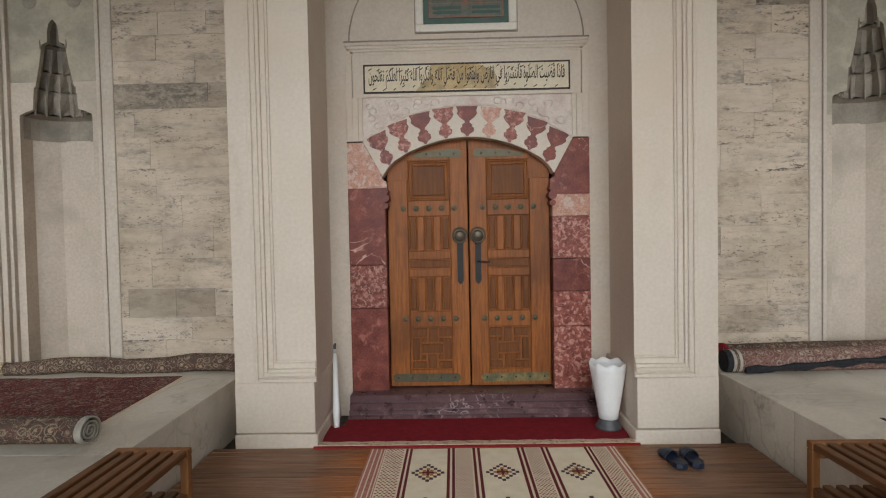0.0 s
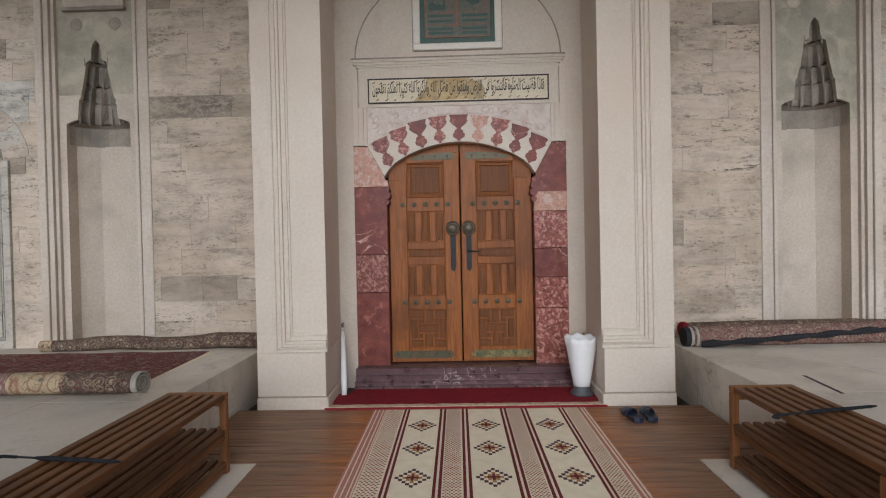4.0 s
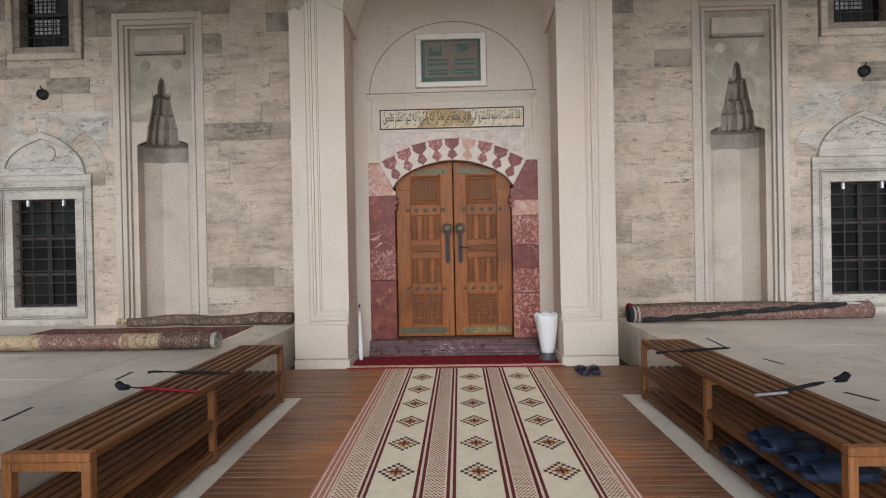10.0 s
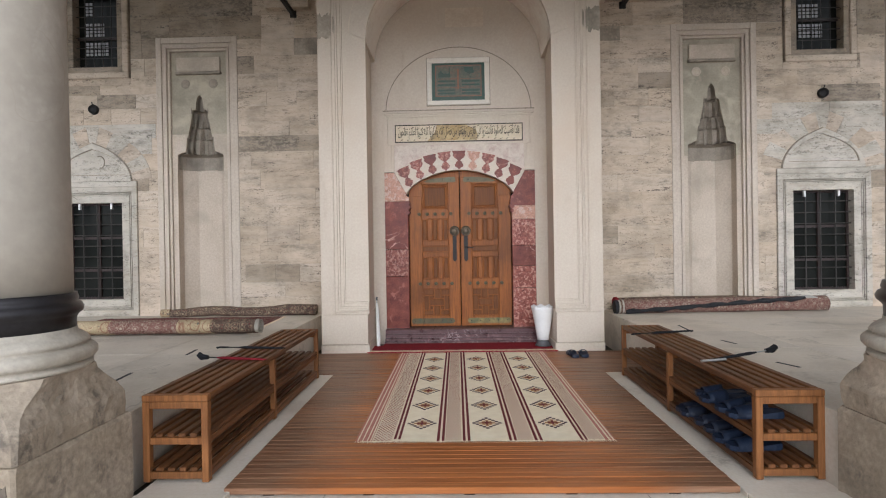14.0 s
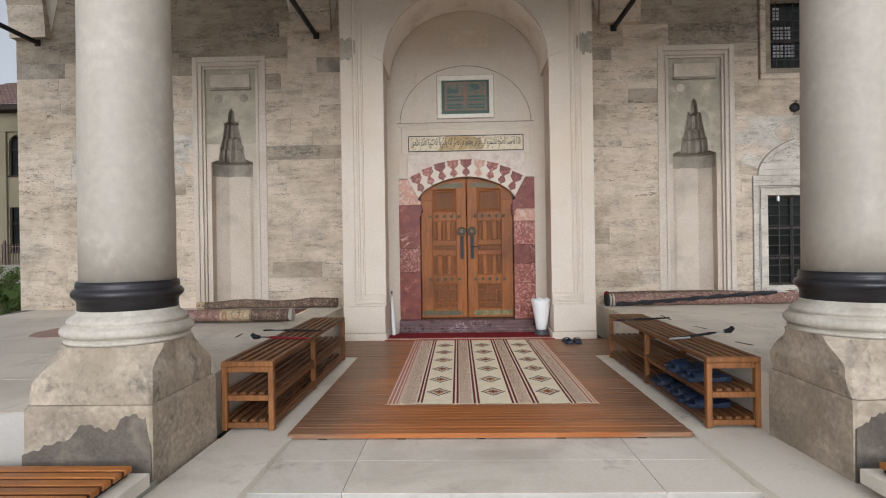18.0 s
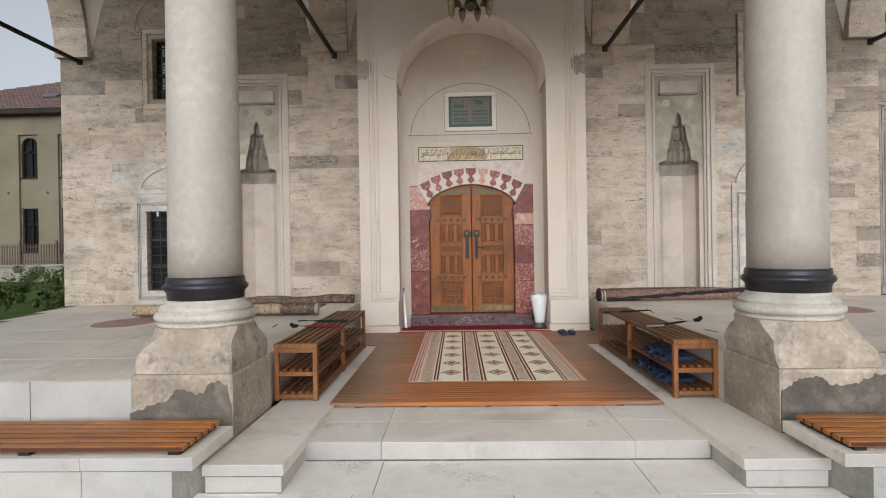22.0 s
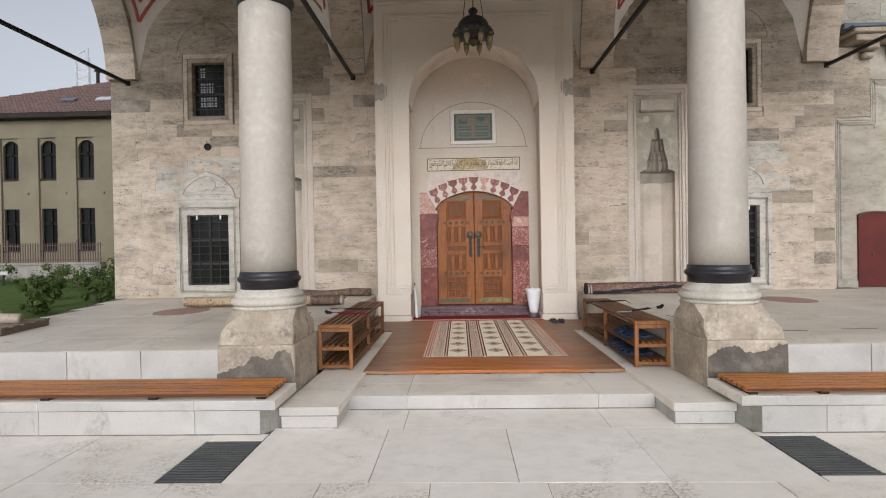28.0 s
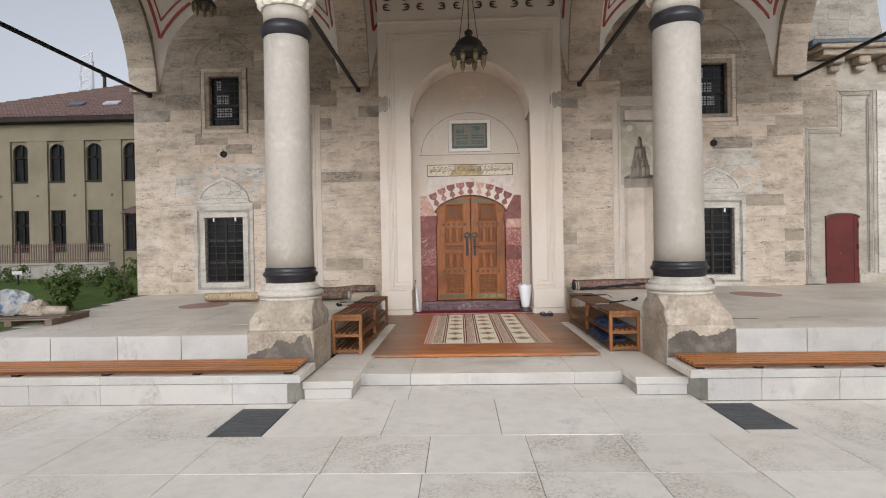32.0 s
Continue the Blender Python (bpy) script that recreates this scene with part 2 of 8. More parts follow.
def travertine(name, tints, pits, grime, ochre=0.28, bump=0.6):
    """Bedded stone: each block has its own bedding lines, pores and tint; the grime runs over the joints."""
    m, t, b = nodes_of(name)
    rnd = t.nodes.new("ShaderNodeObjectInfo").outputs["Random"]

    def bedded(scale, stretch, detail, rough, k, distort=0.0):
        g = t.nodes.new("ShaderNodeNewGeometry")
        mp = t.nodes.new("ShaderNodeMapping")
        mp.inputs["Scale"].default_value = stretch
        t.links.new(g.outputs["Position"], mp.inputs["Vector"])
        w = t.nodes.new("ShaderNodeMath")
        w.operation = "MULTIPLY"
        w.inputs[1].default_value = k
        t.links.new(rnd, w.inputs[0])
        n = t.nodes.new("ShaderNodeTexNoise")
        n.noise_dimensions = "4D"
        for key, v in (("Scale", scale), ("Detail", detail), ("Roughness", rough), ("Distortion", distort)):
            n.inputs[key].default_value = v
        t.links.new(mp.outputs[0], n.inputs["Vector"])
        t.links.new(w.outputs[0], n.inputs["W"])
        return n.outputs["Fac"]

    col = ramp(t, rnd, tints)
    beds = bedded(2.4, (0.5, 0.5, 2.4), 8.0, 0.72, 40, 0.4)
    col = mix(t, 1.0, col, ramp(t, beds, [(0.3, (0.86, 0.84, 0.81)), (0.46, (0.96, 0.95, 0.935)), (0.62, (1.0, 1.0, 1.0))]), "MULTIPLY")
    streak = bedded(11.0, (0.4, 0.4, 2.2), 5.0, 0.68, 70, 0.4)
    col = mix(t, 1.0, col, ramp(t, streak, [(0.3, (0.90, 0.885, 0.865)), (0.55, (1.0, 1.0, 1.0))]), "MULTIPLY")
    warm = bedded(1.5, (0.6, 0.6, 2.6), 5.0, 0.6, 25)
    col = mix(t, ramp(t, warm, [(0.5, gray(0)), (0.72, gray(ochre))]), col, (0.52, 0.40, 0.265))
    soil = ramp(t, bedded(grime[3], (0.45, 0.45, 1.9), 7.0, 0.66, grime[4], 0.4), [(grime[1], gray(0)), (grime[2], gray(0.85))])
    speck = ramp(t, noise_at(t, 24.0, (0.6, 0.6, 1.2), 6.0, 0.75, 0.0, (2.6, 3.9, 0.4)), [(0.42, gray(0.15)), (0.56, gray(1))])
    col = mix(t, mix(t, 1.0, soil, speck, "MULTIPLY"), col, grime[0])
    where = bedded(2.4, (0.4, 0.4, 2.2), 5.0, 0.66, 90, 0.3)
    pore = bedded(pits[0], (0.34, 0.34, 1.5), 6.0, 0.76, 55, 0.35)
    hole = mix(t, 1.0, ramp(t, pore, [(pits[1], gray(0)), (pits[1] + 0.075, gray(0.95))]), ramp(t, where, [(0.43, gray(0.06)), (0.60, gray(1))]), "MULTIPLY")
    grain = bedded(46.0, (0.55, 0.55, 1.0), 5.0, 0.72, 19, 0.3)
    hole = mix(t, 1.0, hole, ramp(t, grain, [(0.46, gray(0.0)), (0.56, gray(1))]), "MULTIPLY")
    dots = bedded(60.0, (0.6, 0.6, 1.0), 2.0, 0.6, 12)
    hole = mix(t, 1.0, hole, mix(t, 1.0, ramp(t, dots, [(0.635, gray(0)), (0.675, gray(1))]), ramp(t, where, [(0.40, gray(0.1)), (0.55, gray(1))]), "MULTIPLY"), "LIGHTEN")
    wash = noise_at(t, 0.8, (1, 1, 1.3), 5.0, 0.62, 0.3, (5.5, 2.5, 7.5))
    col = mix(t, 1.0, col, ramp(t, wash, [(0.36, (0.80, 0.79, 0.77)), (0.56, (1, 1, 1))]), "MULTIPLY")
    cloud = noise_at(t, 3.4, (0.8, 0.8, 1.2), 7.0, 0.7, 0.3, (1.5, 6.5, 2.5))
    col = mix(t, 1.0, col, ramp(t, cloud, [(0.34, (0.74, 0.73, 0.71)), (0.50, (0.97, 0.965, 0.955)), (0.66, (1.06, 1.055, 1.05))]), "MULTIPLY")
    col = mix(t, hole, col, pits[2])
    t.links.new(col, b.inputs["Base Color"])
    b.inputs["Roughness"].default_value = 0.86
    b.inputs["Specular IOR Level"].default_value = 0.25
    bp = add(t, "ShaderNodeBump", Strength=bump, Distance=0.006)
    t.links.new(mix(t, 1.0, streak, hole, "SUBTRACT"), bp.inputs["Height"])
    t.links.new(bp.outputs[0], b.inputs["Normal"])
    return m


TRAVERTINE = travertine("travertine", [(0, (0.550, 0.455, 0.359)), (0.2, (0.602, 0.505, 0.405)), (0.42, (0.631, 0.543, 0.448)), (0.58, (0.579, 0.476, 0.371)), (0.8, (0.623, 0.523, 0.421)), (1, (0.575, 0.485, 0.396))],
                        (13.0, 0.505, (0.115, 0.094, 0.076)), ((0.235, 0.205, 0.168), 0.53, 0.66, 1.7, 61))
TRAVERTINE_GREY = travertine("grey_travertine", [(0, (0.382, 0.319, 0.250)), (0.25, (0.427, 0.359, 0.285)), (0.5, (0.399, 0.335, 0.268)), (0.75, (0.458, 0.385, 0.302)), (1, (0.416, 0.351, 0.280))],
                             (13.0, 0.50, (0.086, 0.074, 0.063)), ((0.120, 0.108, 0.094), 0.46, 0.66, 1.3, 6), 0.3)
TRAVERTINE_PORE = travertine("travertine_porous", [(0.0, (0.511, 0.470, 0.408)), (0.5, (0.604, 0.564, 0.500)), (1.0, (0.548, 0.508, 0.442))],
                             (14.0, 0.495, (0.146, 0.131, 0.111)), ((0.258, 0.231, 0.196), 0.54, 0.72, 2.2, 20), 0.15)
TRAVERTINE_PALE = travertine("travertine_annex", [(0.0, (0.355, 0.321, 0.269)), (0.5, (0.408, 0.372, 0.315)), (1.0, (0.371, 0.335, 0.281))],
                            (14.0, 0.50, (0.13, 0.12, 0.105)), ((0.20, 0.19, 0.168), 0.50, 0.68, 1.6, 0), 0.08)
MORTAR = surface("mortar", (0.43, 0.37, 0.295), (0.57, 0.505, 0.42), 9.0, None, rough=(0.85, 0.95))
PLASTER = surface("portal_limestone", (0.563, 0.478, 0.383), (0.628, 0.542, 0.445), 1.2, (0.572, 0.457, 0.346), 0.75, (0.48, 0.74), (0.6, 0.8), 0.12, 40.0, contrast=0.25, smear=((0.458, 0.359, 0.263), 2.0, (0.60, 0.78), (1, 1, 0.6), 18.0))
REPAIR = surface("tan_repair_mortar", (0.60, 0.49, 0.375), (0.68, 0.58, 0.465), 2.6, (0.55, 0.44, 0.33), 3.0, (0.5, 0.7), (0.75, 0.9), 0.1, 40.0)
ROSE_WASH = surface("faded_rose_wash", (0.72, 0.63, 0.535), (0.80, 0.735, 0.645), 1.6, (0.60, 0.475, 0.39), 2.2, (0.50, 0.70), (0.75, 0.9), 0.1, 40.0)
PLASTER_NICHE = surface("niche_plaster", (0.444, 0.366, 0.284), (0.548, 0.467, 0.380), 1.3, (0.340, 0.287, 0.225), 1.5, (0.5, 0.74), (0.7, 0.85), 0.15, 40.0)
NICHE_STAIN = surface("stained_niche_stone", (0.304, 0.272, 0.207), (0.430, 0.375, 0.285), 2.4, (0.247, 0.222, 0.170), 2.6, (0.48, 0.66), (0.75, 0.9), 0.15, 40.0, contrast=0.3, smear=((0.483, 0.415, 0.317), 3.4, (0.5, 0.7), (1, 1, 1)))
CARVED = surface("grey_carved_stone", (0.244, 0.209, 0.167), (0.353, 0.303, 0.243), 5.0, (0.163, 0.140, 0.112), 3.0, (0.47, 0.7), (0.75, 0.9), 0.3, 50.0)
NICHE_FRAME = surface("niche_frame_stone", (0.454, 0.384, 0.308), (0.556, 0.481, 0.397), 1.6, (0.436, 0.353, 0.269), 1.1, (0.5, 0.72), (0.65, 0.82), 0.2, 40.0)
SOOT = surface("soot_stained_stone", (0.252, 0.215, 0.170), (0.399, 0.340, 0.267), 4.0, (0.179, 0.157, 0.127), 3.0, (0.44, 0.62), (0.75, 0.9), 0.3, 30.0, contrast=0.5, smear=((0.483, 0.410, 0.317), 6.0, (0.50, 0.66), (1, 1, 1), 20.0))
FLOOR_MARBLE = surface("worn_floor_marble", (0.590, 0.529, 0.444), (0.743, 0.672, 0.577), 1.0, (0.472, 0.414, 0.339), 1.1, (0.48, 0.70), (0.34, 0.55), 0.1, 50.0, vary=0.16, smear=((0.319, 0.274, 0.223), 2.2, (0.56, 0.72), (1, 1, 1), 24.0), veins=((0.425, 0.375, 0.318), 0.9, 0.006))
MARBLE = surface("white_marble", (0.693, 0.630, 0.540), (0.772, 0.710, 0.621), 0.9, (0.493, 0.428, 0.351), 1.3, (0.50, 0.74), (0.42, 0.66), 0.08, 50.0, vary=0.10, smear=((0.372, 0.322, 0.262), 2.6, (0.58, 0.74), (1, 1, 0.6), 22.0))
SHAFT = surface("column_marble", (0.347, 0.305, 0.251), (0.396, 0.350, 0.292), 1.6, (0.320, 0.276, 0.223), 1.6, (0.5, 0.74), (0.5, 0.7), 0.08, 22.0, (1, 1, 0.8), contrast=0.2, smear=((0.472, 0.419, 0.357), 3.0, (0.52, 0.68), (1, 1, 0.8), 12.0), veins=((0.320, 0.271, 0.217), 1.2, 0.003))
def paving(name, c1, c2, soil, at, rust):
    """Worn limestone slabs: soft mottling, gritty brown soiling in patches, faint stains."""
    m, t, b = nodes_of(name)
    n1 = noise_at(t, 0.9, (1, 1, 1), 5.0, 0.6)
    col = ramp(t, n1, [(0.3, c1), (0.7, c2)])
    rnd = t.nodes.new("ShaderNodeObjectInfo").outputs["Random"]
    col = mix(t, 1.0, col, ramp(t, rnd, [(0.0, (0.93, 0.925, 0.92)), (0.4, (1.0, 0.99, 0.975)), (0.7, (0.96, 0.955, 0.945)), (1.0, (1.0, 1.0, 1.0))]), "MULTIPLY")
    n2 = noise_at(t, 7.0, (1, 1, 1), 6.0, 0.7)
    col = mix(t, 1.0, col, ramp(t, n2, [(0.3, (0.90, 0.895, 0.885)), (0.55, (1, 1, 1))]), "MULTIPLY")
    patch = ramp(t, noise_at(t, 1.15, (1, 1, 1), 6.0, 0.66, 0.6, (4.2, 8.1, 0)), [(at[0], gray(0)), (at[1], gray(1))])
    grit = ramp(t, noise_at(t, 42.0, (1, 1, 1), 5.0, 0.75, 0.0, (1.2, 5.1, 0)), [(0.46, gray(0.05)), (0.60, gray(0.9))])
    col = mix(t, mix(t, 1.0, patch, grit, "MULTIPLY"), col, soil)
    spots = ramp(t, noise_at(t, 5.5, (1, 1, 1), 4.0, 0.6, 0.8, (7.7, 2.2, 0)), [(0.66, gray(0)), (0.78, gray(0.55))])
    col = mix(t, spots, col, rust)
    t.links.new(col, b.inputs["Base Color"])
    t.links.new(ramp(t, n2, [(0.3, gray(0.75)), (0.7, gray(0.5))]), b.inputs["Roughness"])
    bp = add(t, "ShaderNodeBump", Strength=0.3, Distance=0.003)
    t.links.new(mix(t, 0.5, n2, grit), bp.inputs["Height"])
    t.links.new(bp.outputs[0], b.inputs["Normal"])
    return m


PAVING = paving("paving_stone", (0.745, 0.685, 0.601), (0.830, 0.768, 0.690), (0.270, 0.231, 0.182), (0.57, 0.72), (0.500, 0.433, 0.355))
PAVING_DIRTY = paving("soiled_paving_stone", (0.710, 0.650, 0.566), (0.800, 0.739, 0.660), (0.250, 0.197, 0.138), (0.48, 0.68), (0.420, 0.364, 0.295))
ANNEX = travertine("weathered_annex_stone", [(0.0, (0.401, 0.358, 0.294)), (0.5, (0.449, 0.403, 0.334)), (1.0, (0.419, 0.374, 0.308))],
                   (9.0, 0.52, (0.15, 0.14, 0.12)), ((0.19, 0.18, 0.155), 0.50, 0.70, 1.1, 0), 0.06, 0.4)
# white finish added to unseen arches and the middle vault to bounce light
WHITE_VAULT = surface("bounce_white_plaster", (0.72, 0.68, 0.62), (0.80, 0.765, 0.71), 1.2, (0.64, 0.60, 0.54), 0.9, (0.5, 0.72), (0.8, 0.92), 0.15, 30.0)
PEDESTAL = surface("old_pedestal_stone", (0.340, 0.276, 0.204), (0.493, 0.411, 0.323), 2.0, (0.295, 0.239, 0.174), 2.4, (0.48, 0.64), (0.75, 0.9), 0.7, 30.0, contrast=0.6, smear=((0.133, 0.112, 0.090), 5.5, (0.49, 0.66), (1, 1, 1), 22.0), dist=0.012)
PLINTH = surface("patched_plinth_stone", (0.333, 0.270, 0.195), (0.483, 0.398, 0.310), 2.0, (0.255, 0.205, 0.151), 2.0, (0.45, 0.60), (0.75, 0.9), 0.8, 30.0, contrast=0.75, smear=((0.149, 0.125, 0.102), 1.9, (0.50, 0.68), (1, 1, 1), 26.0), dist=0.01)
CEMENT = surface("grey_cement_coat", (0.085, 0.070, 0.056), (0.145, 0.120, 0.095), 4.0, (0.210, 0.174, 0.136), 5.0, (0.52, 0.68), (0.85, 0.95), 0.6, 60.0, contrast=0.6)
BASE_STONE = surface("weathered_base_marble", (0.432, 0.383, 0.313), (0.552, 0.504, 0.427), 3.0, (0.331, 0.290, 0.227), 2.6, (0.5, 0.7), (0.6, 0.8), 0.25, 40.0, contrast=0.4, smear=((0.221, 0.196, 0.162), 5.0, (0.60, 0.74), (1, 1, 0.7), 30.0))
GRIME = surface("soiled_joint_mortar", (0.085, 0.078, 0.066), (0.20, 0.182, 0.155), 7.0, None, rough=(0.9, 0.97))
# dark edge colour; on lunette and cornice it paints the relief's shade
EDGE_LINE = surface("dirty_joint", (0.21, 0.172, 0.13), (0.34, 0.29, 0.23), 9.0, None, rough=(0.85, 0.95))
# marble darkened to paint the shade on upright faces, with grime smears
LEDGE = surface("shade_grey_marble", (0.399, 0.374, 0.340), (0.512, 0.484, 0.444), 1.2, (0.358, 0.328, 0.290), 1.7, (0.5, 0.74), (0.5, 0.72), 0.12, 50.0, vary=0.12, contrast=0.14, smear=((0.246, 0.222, 0.195), 2.6, (0.57, 0.74), (1.6, 1, 0.6), 24.0))
# darker ledge marble: painted shade plus dirt for the end faces
LEDGE_SHADE = surface("dirty_shaded_ledge_marble", (0.26, 0.25, 0.21), (0.36, 0.345, 0.30), 1.6, (0.17, 0.165, 0.13), 2.2, (0.46, 0.66), (0.7, 0.85), 0.2, 50.0, contrast=0.4, smear=((0.12, 0.115, 0.09), 3.6, (0.52, 0.7), (1, 1, 0.5), 24.0))
BAND = surface("dark_bronze_band", (0.022, 0.02, 0.022), (0.04, 0.037, 0.04), 5.0, None, rough=(0.3, 0.45), bump=0.03, metal=0.5)
IRON = surface("black_iron", (0.014, 0.013, 0.013), (0.03, 0.027, 0.025), 9.0, None, rough=(0.5, 0.7), bump=0.1, metal=0.4)
RED_MARBLE = surface("dark_red_marble", (0.124, 0.028, 0.021), (0.232, 0.065, 0.046), 9.0, (0.356, 0.138, 0.103), 11.0, (0.58, 0.68), (0.35, 0.55), 0.05, 70.0, vary=0.18, contrast=0.8, veins=((0.670, 0.411, 0.339), 2.4, 0.011), spec=0.25)
PINK_MARBLE = surface("pink_red_breccia", (0.138, 0.031, 0.024), (0.339, 0.109, 0.080), 26.0, (0.551, 0.279, 0.216), 30.0, (0.52, 0.58), (0.35, 0.55), 0.05, 90.0, vary=0.25, contrast=0.9, veins=((0.657, 0.405, 0.333), 7.0, 0.014), spec=0.25)
ORANGE_MARBLE = surface("salmon_breccia", (0.33, 0.135, 0.08), (0.52, 0.28, 0.195), 20.0, (0.56, 0.41, 0.33), 22.0, (0.52, 0.6), (0.4, 0.6), 0.05, 80.0, contrast=0.8, veins=((0.5, 0.3, 0.22), 8.0, 0.02))
PURPLE = surface("purple_threshold_stone", (0.06, 0.028, 0.03), (0.12, 0.06, 0.062), 10.0, (0.20, 0.115, 0.115), 9.0, (0.56, 0.66), (0.22, 0.4), 0.05, 60.0, contrast=0.6, veins=((0.38, 0.3, 0.3), 4.0, 0.01))
SPANDREL = surface("faded_carved_ground", (0.57, 0.47, 0.405), (0.66, 0.575, 0.495), 10.0, (0.49, 0.36, 0.31), 7.0, (0.5, 0.62), (0.7, 0.85), 0.25, 60.0)
PANEL = surface("cream_inscription_stone", (0.60, 0.50, 0.35), (0.68, 0.585, 0.43), 5.0, None, rough=(0.6, 0.8))
PANEL_OLD = surface("older_golden_fragment", (0.40, 0.27, 0.115), (0.56, 0.42, 0.23), 9.0, (0.28, 0.21, 0.13), 6.0, (0.5, 0.65), (0.65, 0.85), 0.15)
INK = surface("dark_ink_paint", (0.03, 0.023, 0.016), (0.05, 0.04, 0.028), 20.0, None, rough=(0.6, 0.8), bump=0)
GREEN = surface("green_painted_plaque", (0.028, 0.07, 0.052), (0.045, 0.10, 0.075), 12.0, (0.07, 0.085, 0.062), 9.0, (0.5, 0.66), (0.45, 0.6))
GREEN_OLD = surface("faded_green_plaque_field", (0.085, 0.105, 0.08), (0.16, 0.16, 0.12), 22.0, (0.22, 0.135, 0.095), 13.0, (0.5, 0.62), (0.5, 0.7), 0.2, contrast=0.7)
RUST = surface("faded_rust_paint", (0.25, 0.10, 0.06), (0.32, 0.15, 0.095), 20.0, None, rough=(0.6, 0.8))
DOOR = wood("varnished_walnut", (0.18, 0.053, 0.0095), (0.33, 0.112, 0.021), "z", (0.4, 0.55), (0.10, 0.031, 0.007), 0.12, 0.25)
DOOR_DARK = wood("darker_door_panel", (0.105, 0.035, 0.009), (0.19, 0.069, 0.018), "z", (0.45, 0.6), None, 0.2, 0.2)
BRONZE = surface("aged_bronze", (0.06, 0.05, 0.03), (0.11, 0.092, 0.052), 14.0, (0.06, 0.078, 0.055), 9.0, (0.55, 0.66), (0.4, 0.6), 0.1, metal=0.6)
AGED = surface("worn_grey_bronze", (0.10, 0.075, 0.05), (0.17, 0.13, 0.09), 20.0, (0.06, 0.06, 0.045), 12.0, (0.48, 0.62), (0.4, 0.55), 0.1, metal=0.6)
BRASS = surface("dull_brass", (0.16, 0.125, 0.055), (0.24, 0.19, 0.085), 20.0, (0.07, 0.085, 0.05), 12.0, (0.48, 0.62), (0.35, 0.55), 0.1, metal=0.7)
BENCH = wood("oiled_bench_wood", (0.105, 0.040, 0.014), (0.215, 0.09, 0.032), "y", (0.42, 0.58), (0.065, 0.028, 0.013), 0.3, 0.28)
BENCH_FRAME = wood("oiled_bench_frame", (0.17, 0.066, 0.021), (0.32, 0.135, 0.046), "z", (0.42, 0.58), (0.11, 0.045, 0.018), 0.2, 0.28)
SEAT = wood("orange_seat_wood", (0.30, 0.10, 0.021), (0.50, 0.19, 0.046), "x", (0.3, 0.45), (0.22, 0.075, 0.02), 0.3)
# seat wood darkened on the slat sides to paint the shade between slats
SEAT_GAP = wood("slat_gap_shade", (0.075, 0.027, 0.011), (0.135, 0.05, 0.019), "x", (0.6, 0.8), None, 0.3)


def deck_material():
    m, t, b = nodes_of("deck_wood")
    n1 = noise_at(t, 6.0, (0.5, 8, 8), 5.0)
    warm = ramp(t, n1, [(0.3, (0.29, 0.092, 0.022)), (0.7, (0.43, 0.15, 0.04))])
    worn = ramp(t, n1, [(0.3, (0.13, 0.062, 0.033)), (0.7, (0.26, 0.16, 0.10))])
    g = t.nodes.new("ShaderNodeNewGeometry")
    s = t.nodes.new("ShaderNodeSeparateXYZ")
    t.links.new(g.outputs["Position"], s.inputs[0])
    side = add(t, "ShaderNodeMath")
    side.operation = "ABSOLUTE"
    off = add(t, "ShaderNodeMath")
    off.operation = "SUBTRACT"
    off.inputs[1].default_value = 0.08
    t.links.new(s.outputs[0], off.inputs[0])
    t.links.new(off.outputs[0], side.inputs[0])
    n2 = noise_at(t, 1.6, (1, 2.5, 1), 4.0, 0.6, 0.4)
    wear = add(t, "ShaderNodeMath")
    wear.operation = "MULTIPLY_ADD"
    wear.inputs[1].default_value = 0.75
    t.links.new(n2, wear.inputs[0])
    t.links.new(side.outputs[0], wear.inputs[2])
    rng = add(t, "ShaderNodeMapRange")
    rng.inputs[1].default_value, rng.inputs[2].default_value, rng.inputs[3].default_value, rng.inputs[4].default_value = 1.15, 1.55, 0.04, 0.85
    t.links.new(wear.outputs[0], rng.inputs[0])
    col = mix(t, rng.outputs[0], warm, worn)
    rnd = t.nodes.new("ShaderNodeObjectInfo").outputs["Random"]
    col = mix(t, 1.0, col, ramp(t, rnd, [(0.0, gray(0.78)), (1.0, gray(1.12))]), "MULTIPLY")
    t.links.new(col, b.inputs["Base Color"])
    b.inputs["Roughness"].default_value = 0.4
    b.inputs["Specular IOR Level"].default_value = 0.35
    bp = add(t, "ShaderNodeBump", Strength=0.25, Distance=0.003)
    t.links.new(n1, bp.inputs["Height"])
    t.links.new(bp.outputs[0], b.inputs["Normal"])
    return m


DECK = deck_material()


def cloth(name, c1, c2, scale=40.0, stain=None, stain_scale=6.0, at=(0.5, 0.58)):
    return surface(name, c1, c2, scale, stain, stain_scale, at, (0.85, 0.95), 0.4, 220.0, spec=0.2, dist=0.003)


RED_PILE = cloth("dark_red_pile", (0.17, 0.009, 0.015), (0.245, 0.018, 0.026), 25.0)
MAT_TRIM = cloth("beige_mat_border", (0.50, 0.36, 0.25), (0.60, 0.46, 0.335), 40.0, (0.26, 0.14, 0.085), 32.0, (0.56, 0.62))
CREAM = cloth("cream_rug_pile", (0.792, 0.683, 0.493), (0.888, 0.787, 0.589), 12.0)
RUG_RED = cloth("rug_dark_red", (0.125, 0.02, 0.022), (0.175, 0.036, 0.036))
RUG_PINK = cloth("rug_pale_beige", (0.739, 0.610, 0.443), (0.806, 0.683, 0.517))
RUG_ROSE = cloth("rug_rose_border", (0.414, 0.165, 0.128), (0.529, 0.250, 0.199))
